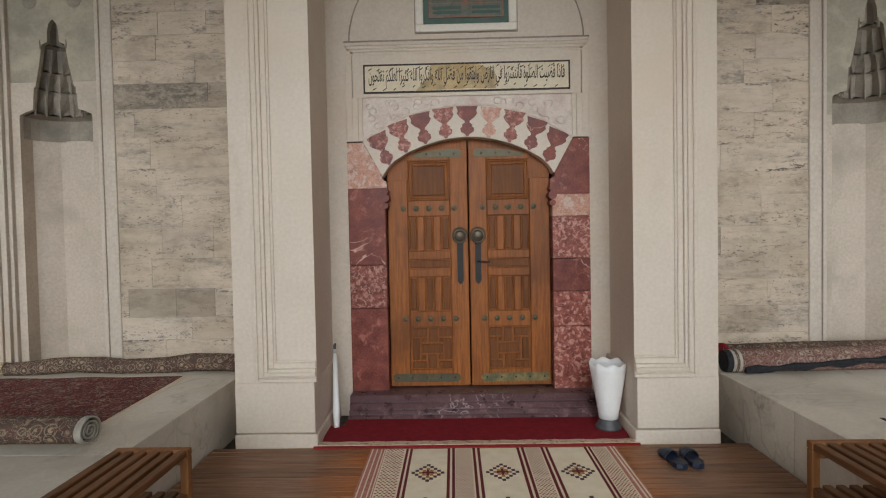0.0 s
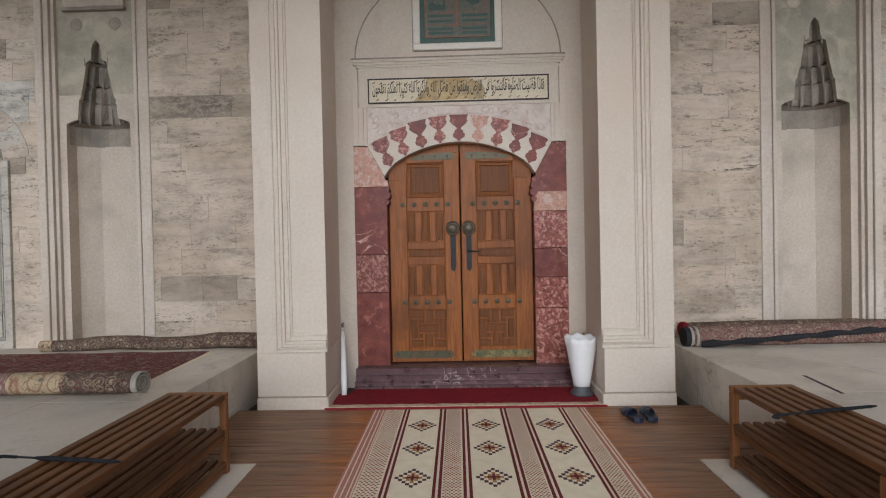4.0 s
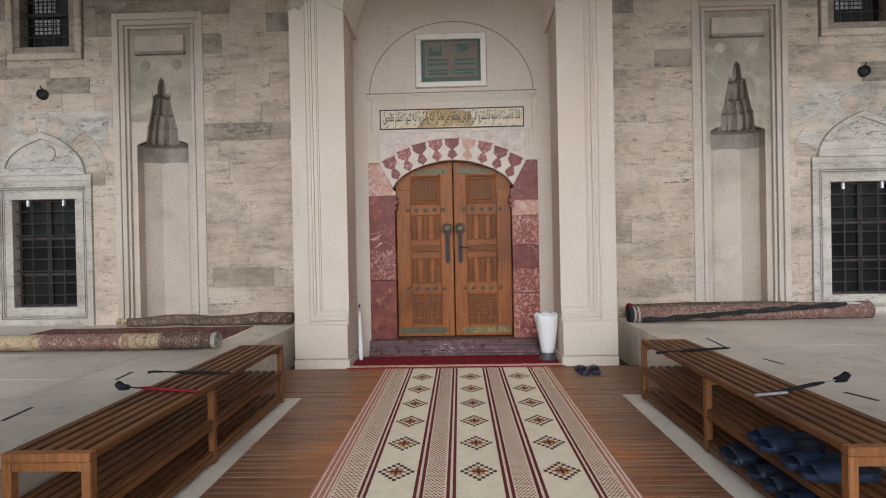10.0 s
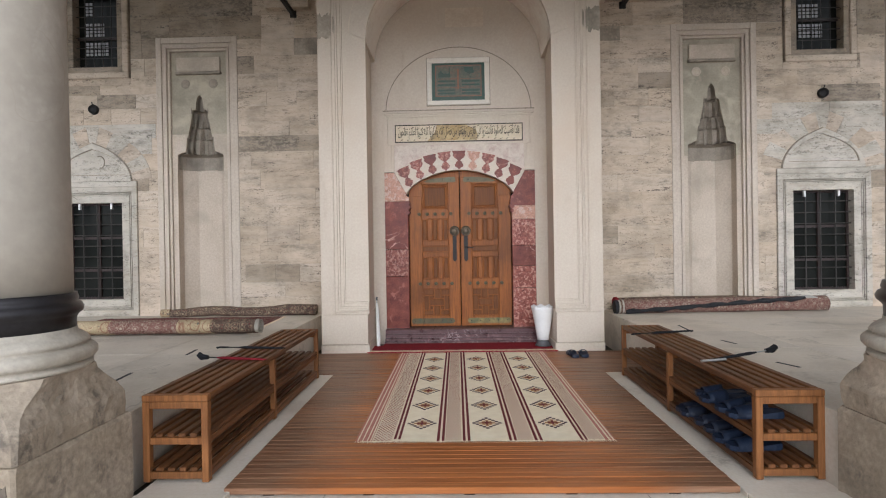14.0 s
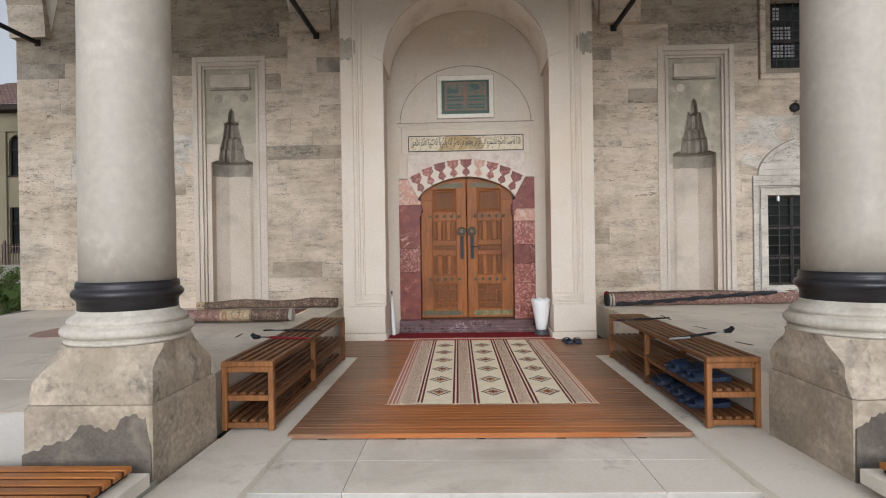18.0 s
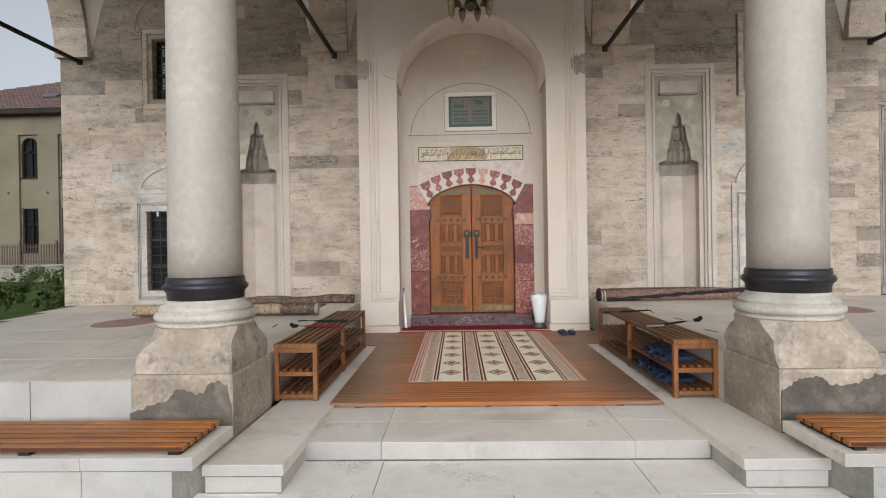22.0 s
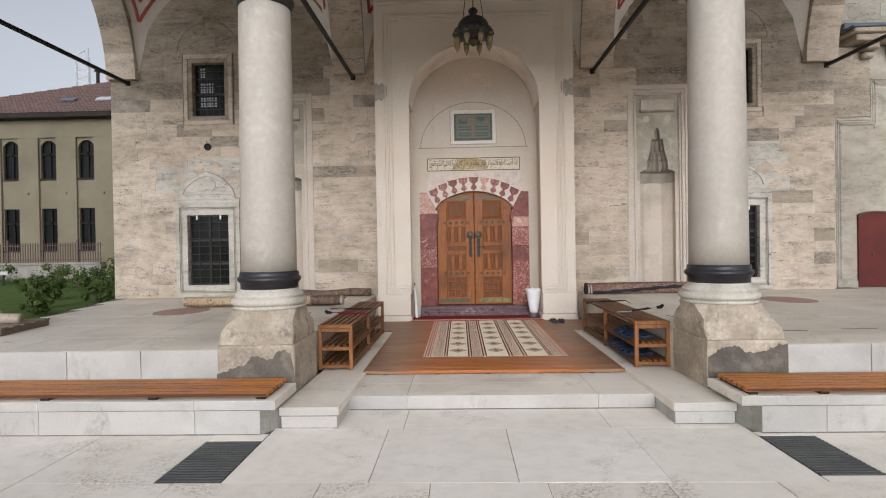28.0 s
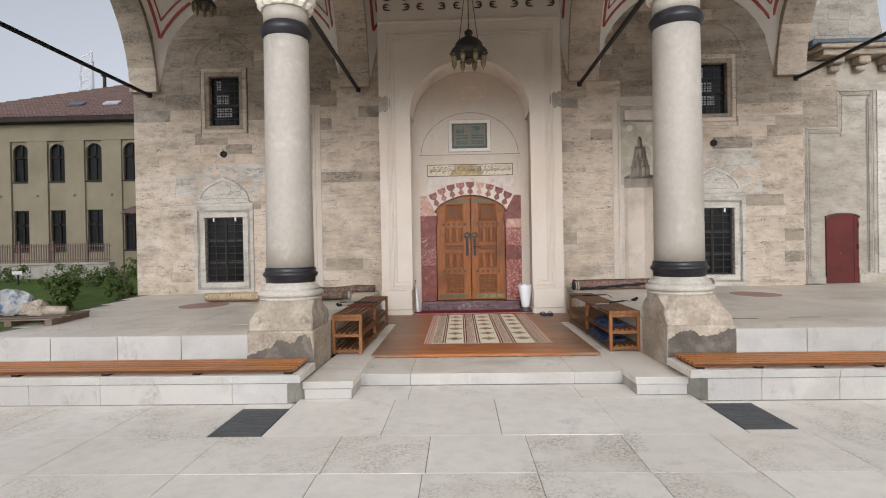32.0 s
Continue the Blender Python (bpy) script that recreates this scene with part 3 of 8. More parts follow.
RUG_LATTICE = cloth("rug_red_lattice", (0.230, 0.024, 0.021), (0.310, 0.044, 0.036))
RUG_DARK = cloth("rug_dark_check", (0.085, 0.05, 0.05), (0.13, 0.085, 0.08))
RUG_GOLD = cloth("rug_tan_check", (0.36, 0.19, 0.08), (0.45, 0.27, 0.13))
def carpet(name, ground, shade, figure, accent, scale=11.0):
    """A knotted pile with rows of small figures, leaf scrolls and a worn nap."""
    m, t, b = nodes_of(name)
    g = t.nodes.new("ShaderNodeNewGeometry")
    warp = t.nodes.new("ShaderNodeMapping")
    warp.inputs["Scale"].default_value = (1.0, 1.0, 1.0)
    t.links.new(g.outputs["Position"], warp.inputs["Vector"])

    def cells(sc, feature):
        v = t.nodes.new("ShaderNodeTexVoronoi")
        v.feature = feature
        v.inputs["Scale"].default_value = sc
        v.inputs["Randomness"].default_value = 0.55
        t.links.new(warp.outputs[0], v.inputs["Vector"])
        return v.outputs["Distance"]

    nap = noise_at(t, 9.0, (1, 1, 1), 5.0, 0.65)
    col = ramp(t, nap, [(0.3, ground), (0.7, shade)])
    d1 = cells(scale, "F1")
    col = mix(t, ramp(t, d1, [(0.16, gray(1)), (0.22, gray(0)), (0.36, gray(0)), (0.40, gray(0.85)), (0.47, gray(0))]), col, figure)
    d2 = cells(scale * 2.3, "F1")
    col = mix(t, ramp(t, d2, [(0.20, gray(0.9)), (0.28, gray(0))]), col, accent)
    scroll = noise_at(t, scale * 1.6, (1, 1, 1), 2.0, 0.5, 1.5, (3, 1, 2))
    col = mix(t, ramp(t, scroll, [(0.47, gray(0)), (0.5, gray(0.9)), (0.53, gray(0))]), col, figure)
    knots = noise_at(t, 170.0, (1, 1, 1), 2.0)
    col = mix(t, 1.0, col, ramp(t, knots, [(0.35, gray(0.7)), (0.6, gray(1))]), "MULTIPLY")
    t.links.new(col, b.inputs["Base Color"])
    b.inputs["Roughness"].default_value = 0.93
    b.inputs["Specular IOR Level"].default_value = 0.15
    bp = add(t, "ShaderNodeBump", Strength=0.5, Distance=0.003)
    t.links.new(knots, bp.inputs["Height"])
    t.links.new(bp.outputs[0], b.inputs["Normal"])
    return m


CARPET_RED = carpet("worn_red_carpet", (0.125, 0.028, 0.03), (0.20, 0.06, 0.055), (0.33, 0.245, 0.18), (0.05, 0.045, 0.055), 9.0)
CARPET_BEIGE = carpet("beige_floral_carpet", (0.40, 0.31, 0.185), (0.50, 0.40, 0.26), (0.23, 0.10, 0.065), (0.13, 0.12, 0.10), 7.0)
CARPET_DARK = carpet("dark_patterned_carpet", (0.075, 0.05, 0.042), (0.13, 0.088, 0.068), (0.34, 0.26, 0.17), (0.15, 0.045, 0.04), 12.0)
CARPET_BROWN = carpet("rose_brown_carpet_back", (0.16, 0.075, 0.06), (0.24, 0.13, 0.105), (0.40, 0.32, 0.25), (0.10, 0.055, 0.05), 13.0)
CARPET_BACK = cloth("pale_carpet_backing", (0.30, 0.27, 0.225), (0.42, 0.385, 0.325), 20.0)
FRINGE = cloth("black_fringe", (0.015, 0.015, 0.017), (0.035, 0.034, 0.036))
BLACK_CLOTH = cloth("black_nylon", (0.012, 0.012, 0.014), (0.025, 0.025, 0.028))
RED_CLOTH = cloth("dark_red_nylon", (0.16, 0.012, 0.018), (0.22, 0.02, 0.028))
STEEL = surface("brushed_steel", (0.42, 0.42, 0.42), (0.55, 0.55, 0.54), 30.0, None, rough=(0.25, 0.4), bump=0.02, metal=0.9)
WHITE_PLASTIC = surface("white_plastic", (0.76, 0.75, 0.73), (0.80, 0.79, 0.77), 6.0, None, rough=(0.3, 0.4), bump=0)
GREY_PLASTIC = surface("dark_grey_plastic", (0.06, 0.06, 0.065), (0.085, 0.085, 0.09), 8.0, None, rough=(0.4, 0.5), bump=0)
NAVY = surface("navy_rubber", (0.009, 0.014, 0.032), (0.016, 0.024, 0.05), 14.0, None, rough=(0.45, 0.6), bump=0.05)
BLUE_RUBBER = surface("blue_rubber", (0.009, 0.017, 0.040), (0.017, 0.028, 0.058), 14.0, None, rough=(0.5, 0.65), bump=0.05, spec=0.3)
GRATE = surface("dark_grate_rubber", (0.022, 0.022, 0.023), (0.04, 0.039, 0.039), 9.0, None, rough=(0.6, 0.8))
RIB = surface("lighter_grate_rib", (0.055, 0.054, 0.054), (0.095, 0.092, 0.09), 9.0, None, rough=(0.5, 0.7))
MEDALLION = surface("brown_red_floor_marble", (0.26, 0.145, 0.115), (0.35, 0.215, 0.175), 7.0, (0.20, 0.11, 0.09), 4.0, (0.5, 0.65), (0.45, 0.6), 0.05)
GRASS = surface("lawn", (0.049, 0.089, 0.018), (0.095, 0.139, 0.034), 2.5, (0.108, 0.113, 0.041), 0.5, (0.5, 0.7), (0.8, 0.95), 0.8, 40.0, dist=0.03, contrast=0.7, spec=0.1)
LEAF = surface("green_leaves", (0.040, 0.066, 0.014), (0.098, 0.135, 0.034), 3.0, None, rough=(0.5, 0.7), bump=0, vary=0.5, islands=True, spec=0.15)
BARK = surface("bark", (0.07, 0.05, 0.035), (0.13, 0.095, 0.065), 12.0, None, rough=(0.8, 0.95), bump=0.5)
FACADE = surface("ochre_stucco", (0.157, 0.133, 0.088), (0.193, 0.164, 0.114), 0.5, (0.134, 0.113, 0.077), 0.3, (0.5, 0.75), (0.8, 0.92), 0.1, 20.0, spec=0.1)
FAR_GLASS = surface("dull_window_glass", (0.004, 0.004, 0.004), (0.014, 0.015, 0.014), 0.9, None, rough=(0.15, 0.25), bump=0, spec=0.08)
PILASTER = surface("pale_ochre_stucco", (0.166, 0.150, 0.112), (0.190, 0.175, 0.136), 0.6, None, rough=(0.8, 0.92))
def tile_material():
    m, t, b = nodes_of("red_roof_tile")
    g = t.nodes.new("ShaderNodeNewGeometry")
    wv = t.nodes.new("ShaderNodeTexWave")
    wv.wave_type, wv.bands_direction = "BANDS", "X"
    wv.inputs["Scale"].default_value = 1.2
    t.links.new(g.outputs["Position"], wv.inputs["Vector"])
    n1 = noise_at(t, 3.2, (1, 1, 1), 5.0, 0.7)
    col = ramp(t, n1, [(0.3, (0.085, 0.048, 0.04)), (0.55, (0.14, 0.083, 0.068)), (0.75, (0.20, 0.128, 0.108))])
    col = mix(t, 1.0, col, ramp(t, wv.outputs["Fac"], [(0.08, (0.42, 0.40, 0.40)), (0.4, (1, 1, 1))]), "MULTIPLY")
    t.links.new(col, b.inputs["Base Color"])
    b.inputs["Roughness"].default_value = 0.85
    bp = add(t, "ShaderNodeBump", Strength=0.7, Distance=0.05)
    t.links.new(wv.outputs["Fac"], bp.inputs["Height"])
    t.links.new(bp.outputs[0], b.inputs["Normal"])
    return m


ROOF_TILE = tile_material()
FASCIA = surface("dark_brown_fascia", (0.018, 0.013, 0.011), (0.034, 0.026, 0.022), 3.0, None, spec=0.12)
WALL_FAR = surface("old_boundary_wall", (0.218, 0.198, 0.166), (0.297, 0.271, 0.230), 2.0, (0.145, 0.132, 0.112), 0.8, (0.5, 0.7), (0.8, 0.95), 0.3, spec=0.15)
FENCE = surface("rusty_red_fence", (0.06, 0.033, 0.028), (0.10, 0.055, 0.046), 8.0, None)
FRAME_DARK = surface("dark_window_frame", (0.008, 0.006, 0.006), (0.015, 0.012, 0.010), 5.0, None, rough=(0.4, 0.6), bump=0, spec=0.1)
RED_DOOR = surface("oxide_red_sheet_steel", (0.088, 0.017, 0.013), (0.118, 0.025, 0.019), 2.0, (0.066, 0.018, 0.015), 1.2, (0.5, 0.7), (0.55, 0.7), 0.05, spec=0.2)
LEAD = surface("lead_sheet", (0.085, 0.095, 0.115), (0.135, 0.15, 0.175), 3.0, (0.07, 0.072, 0.08), 2.0, (0.5, 0.7), (0.5, 0.7), 0.15, metal=0.3)
RED_PAINT = surface("red_painted_line", (0.30, 0.055, 0.04), (0.36, 0.085, 0.06), 9.0, None)
VAULT = surface("vault_plaster", (0.62, 0.575, 0.51), (0.74, 0.695, 0.63), 1.2, (0.52, 0.475, 0.41), 0.9, (0.5, 0.72), (0.8, 0.92), 0.15, 30.0)
LAMP_METAL = surface("dull_grey_lamp_metal", (0.03, 0.029, 0.029), (0.065, 0.06, 0.057), 14.0, None, rough=(0.45, 0.65), bump=0.2, metal=0.5)
BAR = surface("grey_painted_bar", (0.028, 0.024, 0.021), (0.047, 0.041, 0.035), 9.0, None, rough=(0.55, 0.7), bump=0.05, metal=0.2)
SASH = surface("brown_window_sash", (0.021, 0.011, 0.009), (0.035, 0.018, 0.015), 5.0, None, rough=(0.4, 0.6), bump=0)
PALE_LIGHT = surface("pale_cool_grey", (0.30, 0.30, 0.31), (0.46, 0.46, 0.47), 5.0, None, rough=(0.3, 0.5), bump=0)
AMBER = surface("smoked_amber_glass", (0.165, 0.122, 0.055), (0.26, 0.205, 0.10), 8.0, None, rough=(0.12, 0.2), bump=0)
BLUE_STAIN = surface("blue_painted_stone", (0.30, 0.31, 0.30), (0.47, 0.45, 0.41), 6.0, (0.045, 0.11, 0.23), 5.0, (0.5, 0.58), (0.75, 0.9), 0.4)
PALLET = wood("grey_pallet_wood", (0.13, 0.095, 0.07), (0.22, 0.165, 0.125), "x", (0.7, 0.9))


def glass_dark(name):
    m, t, b = nodes_of(name)
    n = noise_at(t, 1.4, (1, 1, 1), 3.0)
    t.links.new(ramp(t, n, [(0.3, (0.007, 0.008, 0.007)), (0.7, (0.018, 0.019, 0.017))]), b.inputs["Base Color"])
    b.inputs["Roughness"].default_value = 0.18
    b.inputs["Specular IOR Level"].default_value = 0.10
    return m


GLASS = glass_dark("dark_window_glass")


# ---- the ground and the court ----
G = -0.17      # court paving
P = 0.39       # raised porch floor
bm = bmesh.new()
prism(bm, [(-400, -400), (400, -400), (400, 400), (-400, 400)], -0.6, G - 0.05, "z")
ground = structure("ground", bm, PAVING, "pale stone ground of the court", "ground")
bm = bmesh.new()
bmesh.ops.create_grid(bm, x_segments=70, y_segments=60, size=0.5)
for v in bm.verts:
    v.co = Vector((-38 + (v.co.x + 0.5) * 30.9, -5.2 + (v.co.y + 0.5) * 24, 0))
    v.co.z = -0.12 + 0.07 * noise.noise(v.co * 0.3) + 0.012 * noise.noise(v.co * 4)
lawn = structure("lawn", bm, GRASS, "green lawn beside the porch", "lawn")

# unseen wall added behind the camera so the windows reflect less sky
structure("court_wall", new_box(-40, 40, -33.6, -33.0, -0.4, 2.6), MORTAR, "plain wall added out of view to darken window reflections", "wall")

slab_cache = {}


def slab(name, w, d, h, material, parent, x, y, top, bevel=0.006):
    """A stone slab of w by d by h with its top at z = top, centred at x, y; alike slabs share a mesh."""
    key = (name, round(w, 3), round(d, 3), round(h, 3), material.name)
    if key not in slab_cache:
        slab_cache[key] = mesh_of(new_box(-w / 2, w / 2, -d / 2, d / 2, -h, 0, bevel=bevel), name, material)
    ob = new(name, slab_cache[key])
    ob.parent = parent
    ob.location = (x, y, top)
    return ob


def raised_block(name, poly, z0, z1, material, label, category):
    bm = bmesh.new()
    prism(bm, poly, z0, z1, "z")
    return structure(name, bm, material, label, category)


def shade_front(ob):
    """Paints shade on a slab's front face with the darker marble."""
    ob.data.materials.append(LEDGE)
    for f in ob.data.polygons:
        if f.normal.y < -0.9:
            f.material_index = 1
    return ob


# raised porch floors, with an edge that runs askew on the garden side
porch_left = raised_block("porch_floor_west", [(-1.935, -5.33), (-1.935, 0.3), (-7.1, 0.3), (-7.0, 0), (-6.3, -2.65), (-5.65, -5.33)], -0.3, P - 0.0035, GRIME,
                          "raised white marble porch floor with worn slabs", "floor")
porch_right = raised_block("porch_floor_east", [(1.97, -5.33), (12.0, -5.33), (12.0, 0.6), (1.97, 0.6)], -0.3, P - 0.0035, GRIME,
                           "raised white marble porch floor with worn slabs", "floor")

# landing, step and cheeks
landing = structure("landing", new_box(-1.33, 1.47, -5.33, 0.3, -0.3, -0.0485), GRIME, "white marble landing before the wooden deck", "landing")
cheek_left = structure("step_cheek_west", new_box(-1.79, -1.325, -5.872, -0.86, -0.3, -0.068), LEDGE, "low marble block beside the step", "step")
cheek_right = structure("step_cheek_east", new_box(1.472, 1.955, -5.815, -0.86, -0.3, -0.062), LEDGE, "low marble block beside the step", "step")
for parent, x0, x1, yf in ((cheek_left, -1.805, -1.308, -5.885), (cheek_right, 1.455, 1.965, -5.83)):
    for y0, y1, za, zb, d in ((yf, -4.62, 0.008, -0.012, 0.068), (-4.612, -1.9, -0.018, -0.012, 0.045), (-1.89, -0.87, -0.06, -0.06, 0.045)):
        bm = new_box(x0, x1, y0, y1, -d, 0, bevel=0.003)
        for v in bm.verts:
            v.co.z += za + (zb - za) * (v.co.y - y0) / (y1 - y0)
        shade_front(part("slab", bm, MARBLE, parent))

# stone seats along the porch, with a cap
seat_walls = []
for name, x0, x1, yf, ztop in (("stone_seat_west", -9.6, -1.93, -6.015, 0.031), ("stone_seat_east", 2.07, 10.5, -6.03, 0.044)):
    ob = structure(name, new_box(x0, x1, yf, -5.37, -0.3, ztop), GRIME, "low white marble ledge along the porch", "ledge")
    seat_walls.append(ob)

# ---- the front wall: travertine blocks ----


def minus(rect, holes):
    """The rectangle (x0, x1, z0, z1) less the holes, as rectangles."""
    out = [rect]
    for h in holes:
        nxt = []
        for x0, x1, z0, z1 in out:
            if h[0] >= x1 or h[1] <= x0 or h[2] >= z1 or h[3] <= z0:
                nxt.append((x0, x1, z0, z1))
                continue
            if h[2] > z0:
                nxt.append((x0, x1, z0, h[2]))
            if h[3] < z1:
                nxt.append((x0, x1, h[3], z1))
            a, b = max(z0, h[2]), min(z1, h[3])
            if h[0] > x0:
                nxt.append((x0, h[0], a, b))
            if h[1] < x1:
                nxt.append((h[1], x1, a, b))
        out = nxt
    return [r for r in out if r[1] - r[0] > 0.012 and r[3] - r[2] > 0.012]


WINDOWS = ((-5.16, "west"), (4.955, "east"))
NICHES = ((-3.66, "west"), (3.50, "east"))
UPPER = ((-5.10, "west"), (4.937, "east"))
holes = [(x - 0.63, x + 0.63, P, 2.27) for x, _ in WINDOWS] + [(x - 0.576, x + 0.576, P, 4.29) for x, _ in NICHES] + [(x - 0.5, x + 0.5, 3.645, 5.105) for x, _ in UPPER]
TOP = 8.9
GREY_SPOTS = ((-2.95, -2.2, 0.86, 1.08), (-2.75, -2.15, 2.78, 3.02), (-2.6, -2.2, 3.5, 3.75), (2.9, 2.0, 3.9, 4.2), (-7.0, -6.3, 3.9, 4.1), (-6.0, -5.7, 3.2, 3.4))


def ashlar(name, x0, x1, seed):
    rng = random.Random(seed)
    bm = bmesh.new()
    for r in minus((x0, x1, -0.3, TOP), holes):
        box(bm, r[0], r[1], 0.004, 0.9, r[2], r[3])
    wall = structure(name, bm, MORTAR, "front wall of weathered cream travertine blocks", "wall")
    z = P
    while z < 6.9:
        h = rng.choice((0.2, 0.22, 0.235, 0.25, 0.27))
        if 4.15 < z < 4.35:
            h = 0.33
        x = x0
        while x < x1 - 0.02:
            w = rng.uniform(0.34, 0.95)
            if x1 - x - w < 0.25:
                w = x1 - x
            cx, cz = x + w / 2, z + h / 2
            bay = abs(cx) < 2.7
            # grey share rises with height and in side bays: weathering plus painted shade
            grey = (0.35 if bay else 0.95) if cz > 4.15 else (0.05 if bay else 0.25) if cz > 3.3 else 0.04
            sooty = z < 4.17 < z + h and (1.7 < abs(cx) < 2.3 or -6.95 < cx < -6.2)
            spot = any(a < cx < b and c < cz < d for a, b, c, d in GREY_SPOTS)
            porous = any(abs(cx - wx) < 0.95 and 2.2 < cz < 3.15 for wx, _ in WINDOWS)
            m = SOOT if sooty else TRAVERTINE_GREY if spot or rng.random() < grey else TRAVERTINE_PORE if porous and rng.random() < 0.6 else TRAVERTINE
            g = 0.0008
            rects = minus((x + g, x + w - g, z + g, z + h - g), holes)
            if rects:
                bm = bmesh.new()
                proud = rng.uniform(-0.001, 0.002)
                for r in rects:
                    box(bm, r[0], r[1], -proud, 0.10, r[2], r[3], bevel=0.0012)
                part("block", bm, m, wall)
            x += w
        z += h
    return wall


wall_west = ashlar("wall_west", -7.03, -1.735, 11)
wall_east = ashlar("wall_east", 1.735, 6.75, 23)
# the wall's return along the garden, the rear and the far side
structure("wall_return", new_box(-7.03, -6.2, 0.905, 14, -0.3, TOP), TRAVERTINE, "travertine side wall towards the garden", "wall")
structure("wall_over_portal", new_box(-1.73, 1.73, 0.3, 0.9, 4.95, TOP), MORTAR, "plain wall behind the portal top", "wall")


def frame_rect(bm, x0, x1, z0, z1, w, y0, y1, bevel=0.004, bottom=True):
    """Four butted bars round an opening."""
    box(bm, x0 - w, x0, y0, y1, z0, z1, bevel)
    box(bm, x1, x1 + w, y0, y1, z0, z1, bevel)
    box(bm, x0 - w, x1 + w, y0, y1, z1, z1 + w, bevel)
    if bottom:
        box(bm, x0 - w, x1 + w, y0, y1, z0 - w, z0, bevel)


def grille(parent, x0, x1, z0, z1, y, nx, nz, r, name="grille_bar"):
    for i in range(nx):
        x = x0 + (i + 1) * (x1 - x0) / (nx + 1)
        bm = bmesh.new()
        tube(bm, [(x, y, z0), (x, y, z1)], r, 6)
        part(name, bm, BAR, parent)
    for i in range(nz):
        z = z0 + (i + 1) * (z1 - z0) / (nz + 1)
        bm = bmesh.new()
        tube(bm, [(x0, y - r, z), (x1, y - r, z)], r, 6)
        part(name, bm, BAR, parent)


def ogee(w, rise, base):
    """A low pointed arch with steep feet and nearly straight flanks, (x, z) pairs from left to right."""
    half = [(0, 0), (0.012, 0.10), (0.04, 0.205), (0.09, 0.325), (0.16, 0.44), (0.26, 0.555), (0.38, 0.665), (0.52, 0.765), (0.67, 0.85), (0.82, 0.92), (0.92, 0.962), (1, 1)]
    left = [(-w + w * u, base + rise * f) for u, f in half]
    return left + [(-x, z) for x, z in left[-2::-1]]


for n, (cx, side) in enumerate(WINDOWS):
    win = tagged(new(f"window_{n + 1}"), "tall grated window in a porous travertine frame", "window", "lower windows", "structure")
    win.location = (cx, 0, 0)
    a, z0, z1 = 0.404, 0.626, 1.989
    for w0, w1, y in ((0.0, 0.098, -0.012), (0.098, 0.112, -0.022), (0.112, 0.124, 0.012), (0.124, 0.138, -0.026), (0.138, 0.148, 0.006), (0.148, 0.224, -0.03)):
        bm = bmesh.new()
        frame_rect(bm, -a - w0, a + w0, z0 - w0, z1 + w0, w1 - w0, y, 0.3, 0.003)
        part("window_frame" if w0 == 0.0 else "surround", bm, TRAVERTINE_PORE, win)
    part("base_stone", new_box(-0.628, 0.628, -0.02, 0.3, P, z0 - 0.226, bevel=0.004), TRAVERTINE_PORE, win)
    part("lintel", new_box(-0.628, 0.628, -0.024, 0.3, 2.215, 2.29, bevel=0.005), TRAVERTINE_PORE, win)
    outer = ogee(0.565, 0.555, 2.292)
    for k in range(0, len(outer) - 2, 2):
        bm = bmesh.new()
        far = [(x * 1.42 + math.copysign(0.03, x) * (abs(x) > 0.01), 2.30 + (z - 2.292) * 1.36 + 0.03) for x, z in outer[k:k + 3]]
        cut = [Vector(p) for p in (*outer[k:k + 3], *far[::-1])]
        mid = sum(cut, Vector((0, 0))) / 6
        prism(bm, [tuple(mid + (p - mid) * 0.994) for p in cut], -0.004 - 0.0015 * (k % 3), 0.05)
        part("voussoir", bm, TRAVERTINE_PORE if k % 4 else TRAVERTINE, win)
    bm = bmesh.new()
    strip(bm, [(x * 0.982, 2.292 + (z - 2.292) * 0.975) for x, z in outer], outer, -0.012, 0.06)
    part("arch_joint", bm, EDGE_LINE, win, "dark joint round the arch stone")
    sunk = ogee(0.475, 0.375, 2.375)
    rim = [(x * 0.98, 2.292 + (z - 2.292) * 0.974) for x, z in outer]
    bm = bmesh.new()
    strip(bm, sunk, rim, -0.03, 0.06)
    prism(bm, [rim[0], sunk[0], sunk[-1], rim[-1]], -0.03, 0.06)
    part("arch_moulding", bm, TRAVERTINE_PORE, win)
    bm = bmesh.new()
    prism(bm, sunk, -0.012, 0.055)
    part("tympanum", bm, TRAVERTINE_PORE, win)
    # a proud dark strip paints the shade of a groove
    bm = bmesh.new()
    low = sunk[0][1]
    strip(bm, [(x * 0.975, low + 0.006 + (z - low) * 0.965) for x, z in sunk], sunk, -0.016, 0.05)
    box(bm, -0.46, 0.46, -0.0165, 0.05, low, low + 0.009)
    part("groove", bm, EDGE_LINE, win, "dark strip painted as a groove's shade round the sunk panel")
    if side == "west":
        bm = bmesh.new()
        tube(bm, [(0.10 + 0.07 * math.cos(q / 9 * 3.6 - 1.6), -0.014, 2.56 + 0.09 * math.sin(q / 9 * 3.6 - 1.6)) for q in range(10)], 0.007, 5)
        part("carved_scroll", bm, EDGE_LINE, win)
    part("pane", new_box(-a, a, 0.12, 0.13, z0, z1), GLASS, win, "dark reflecting glass")
    bm = bmesh.new()
    frame_rect(bm, -a + 0.03, a - 0.03, z0 + 0.03, z1 - 0.03, 0.03, 0.09, 0.12)
    box(bm, -0.02, 0.02, 0.09, 0.12, z0 + 0.03, z1 - 0.03)
    for zz in (1.02, 1.48):
        box(bm, -a + 0.03, a - 0.03, 0.092, 0.12, zz, zz + 0.035)
    part("sash", bm, SASH, win)
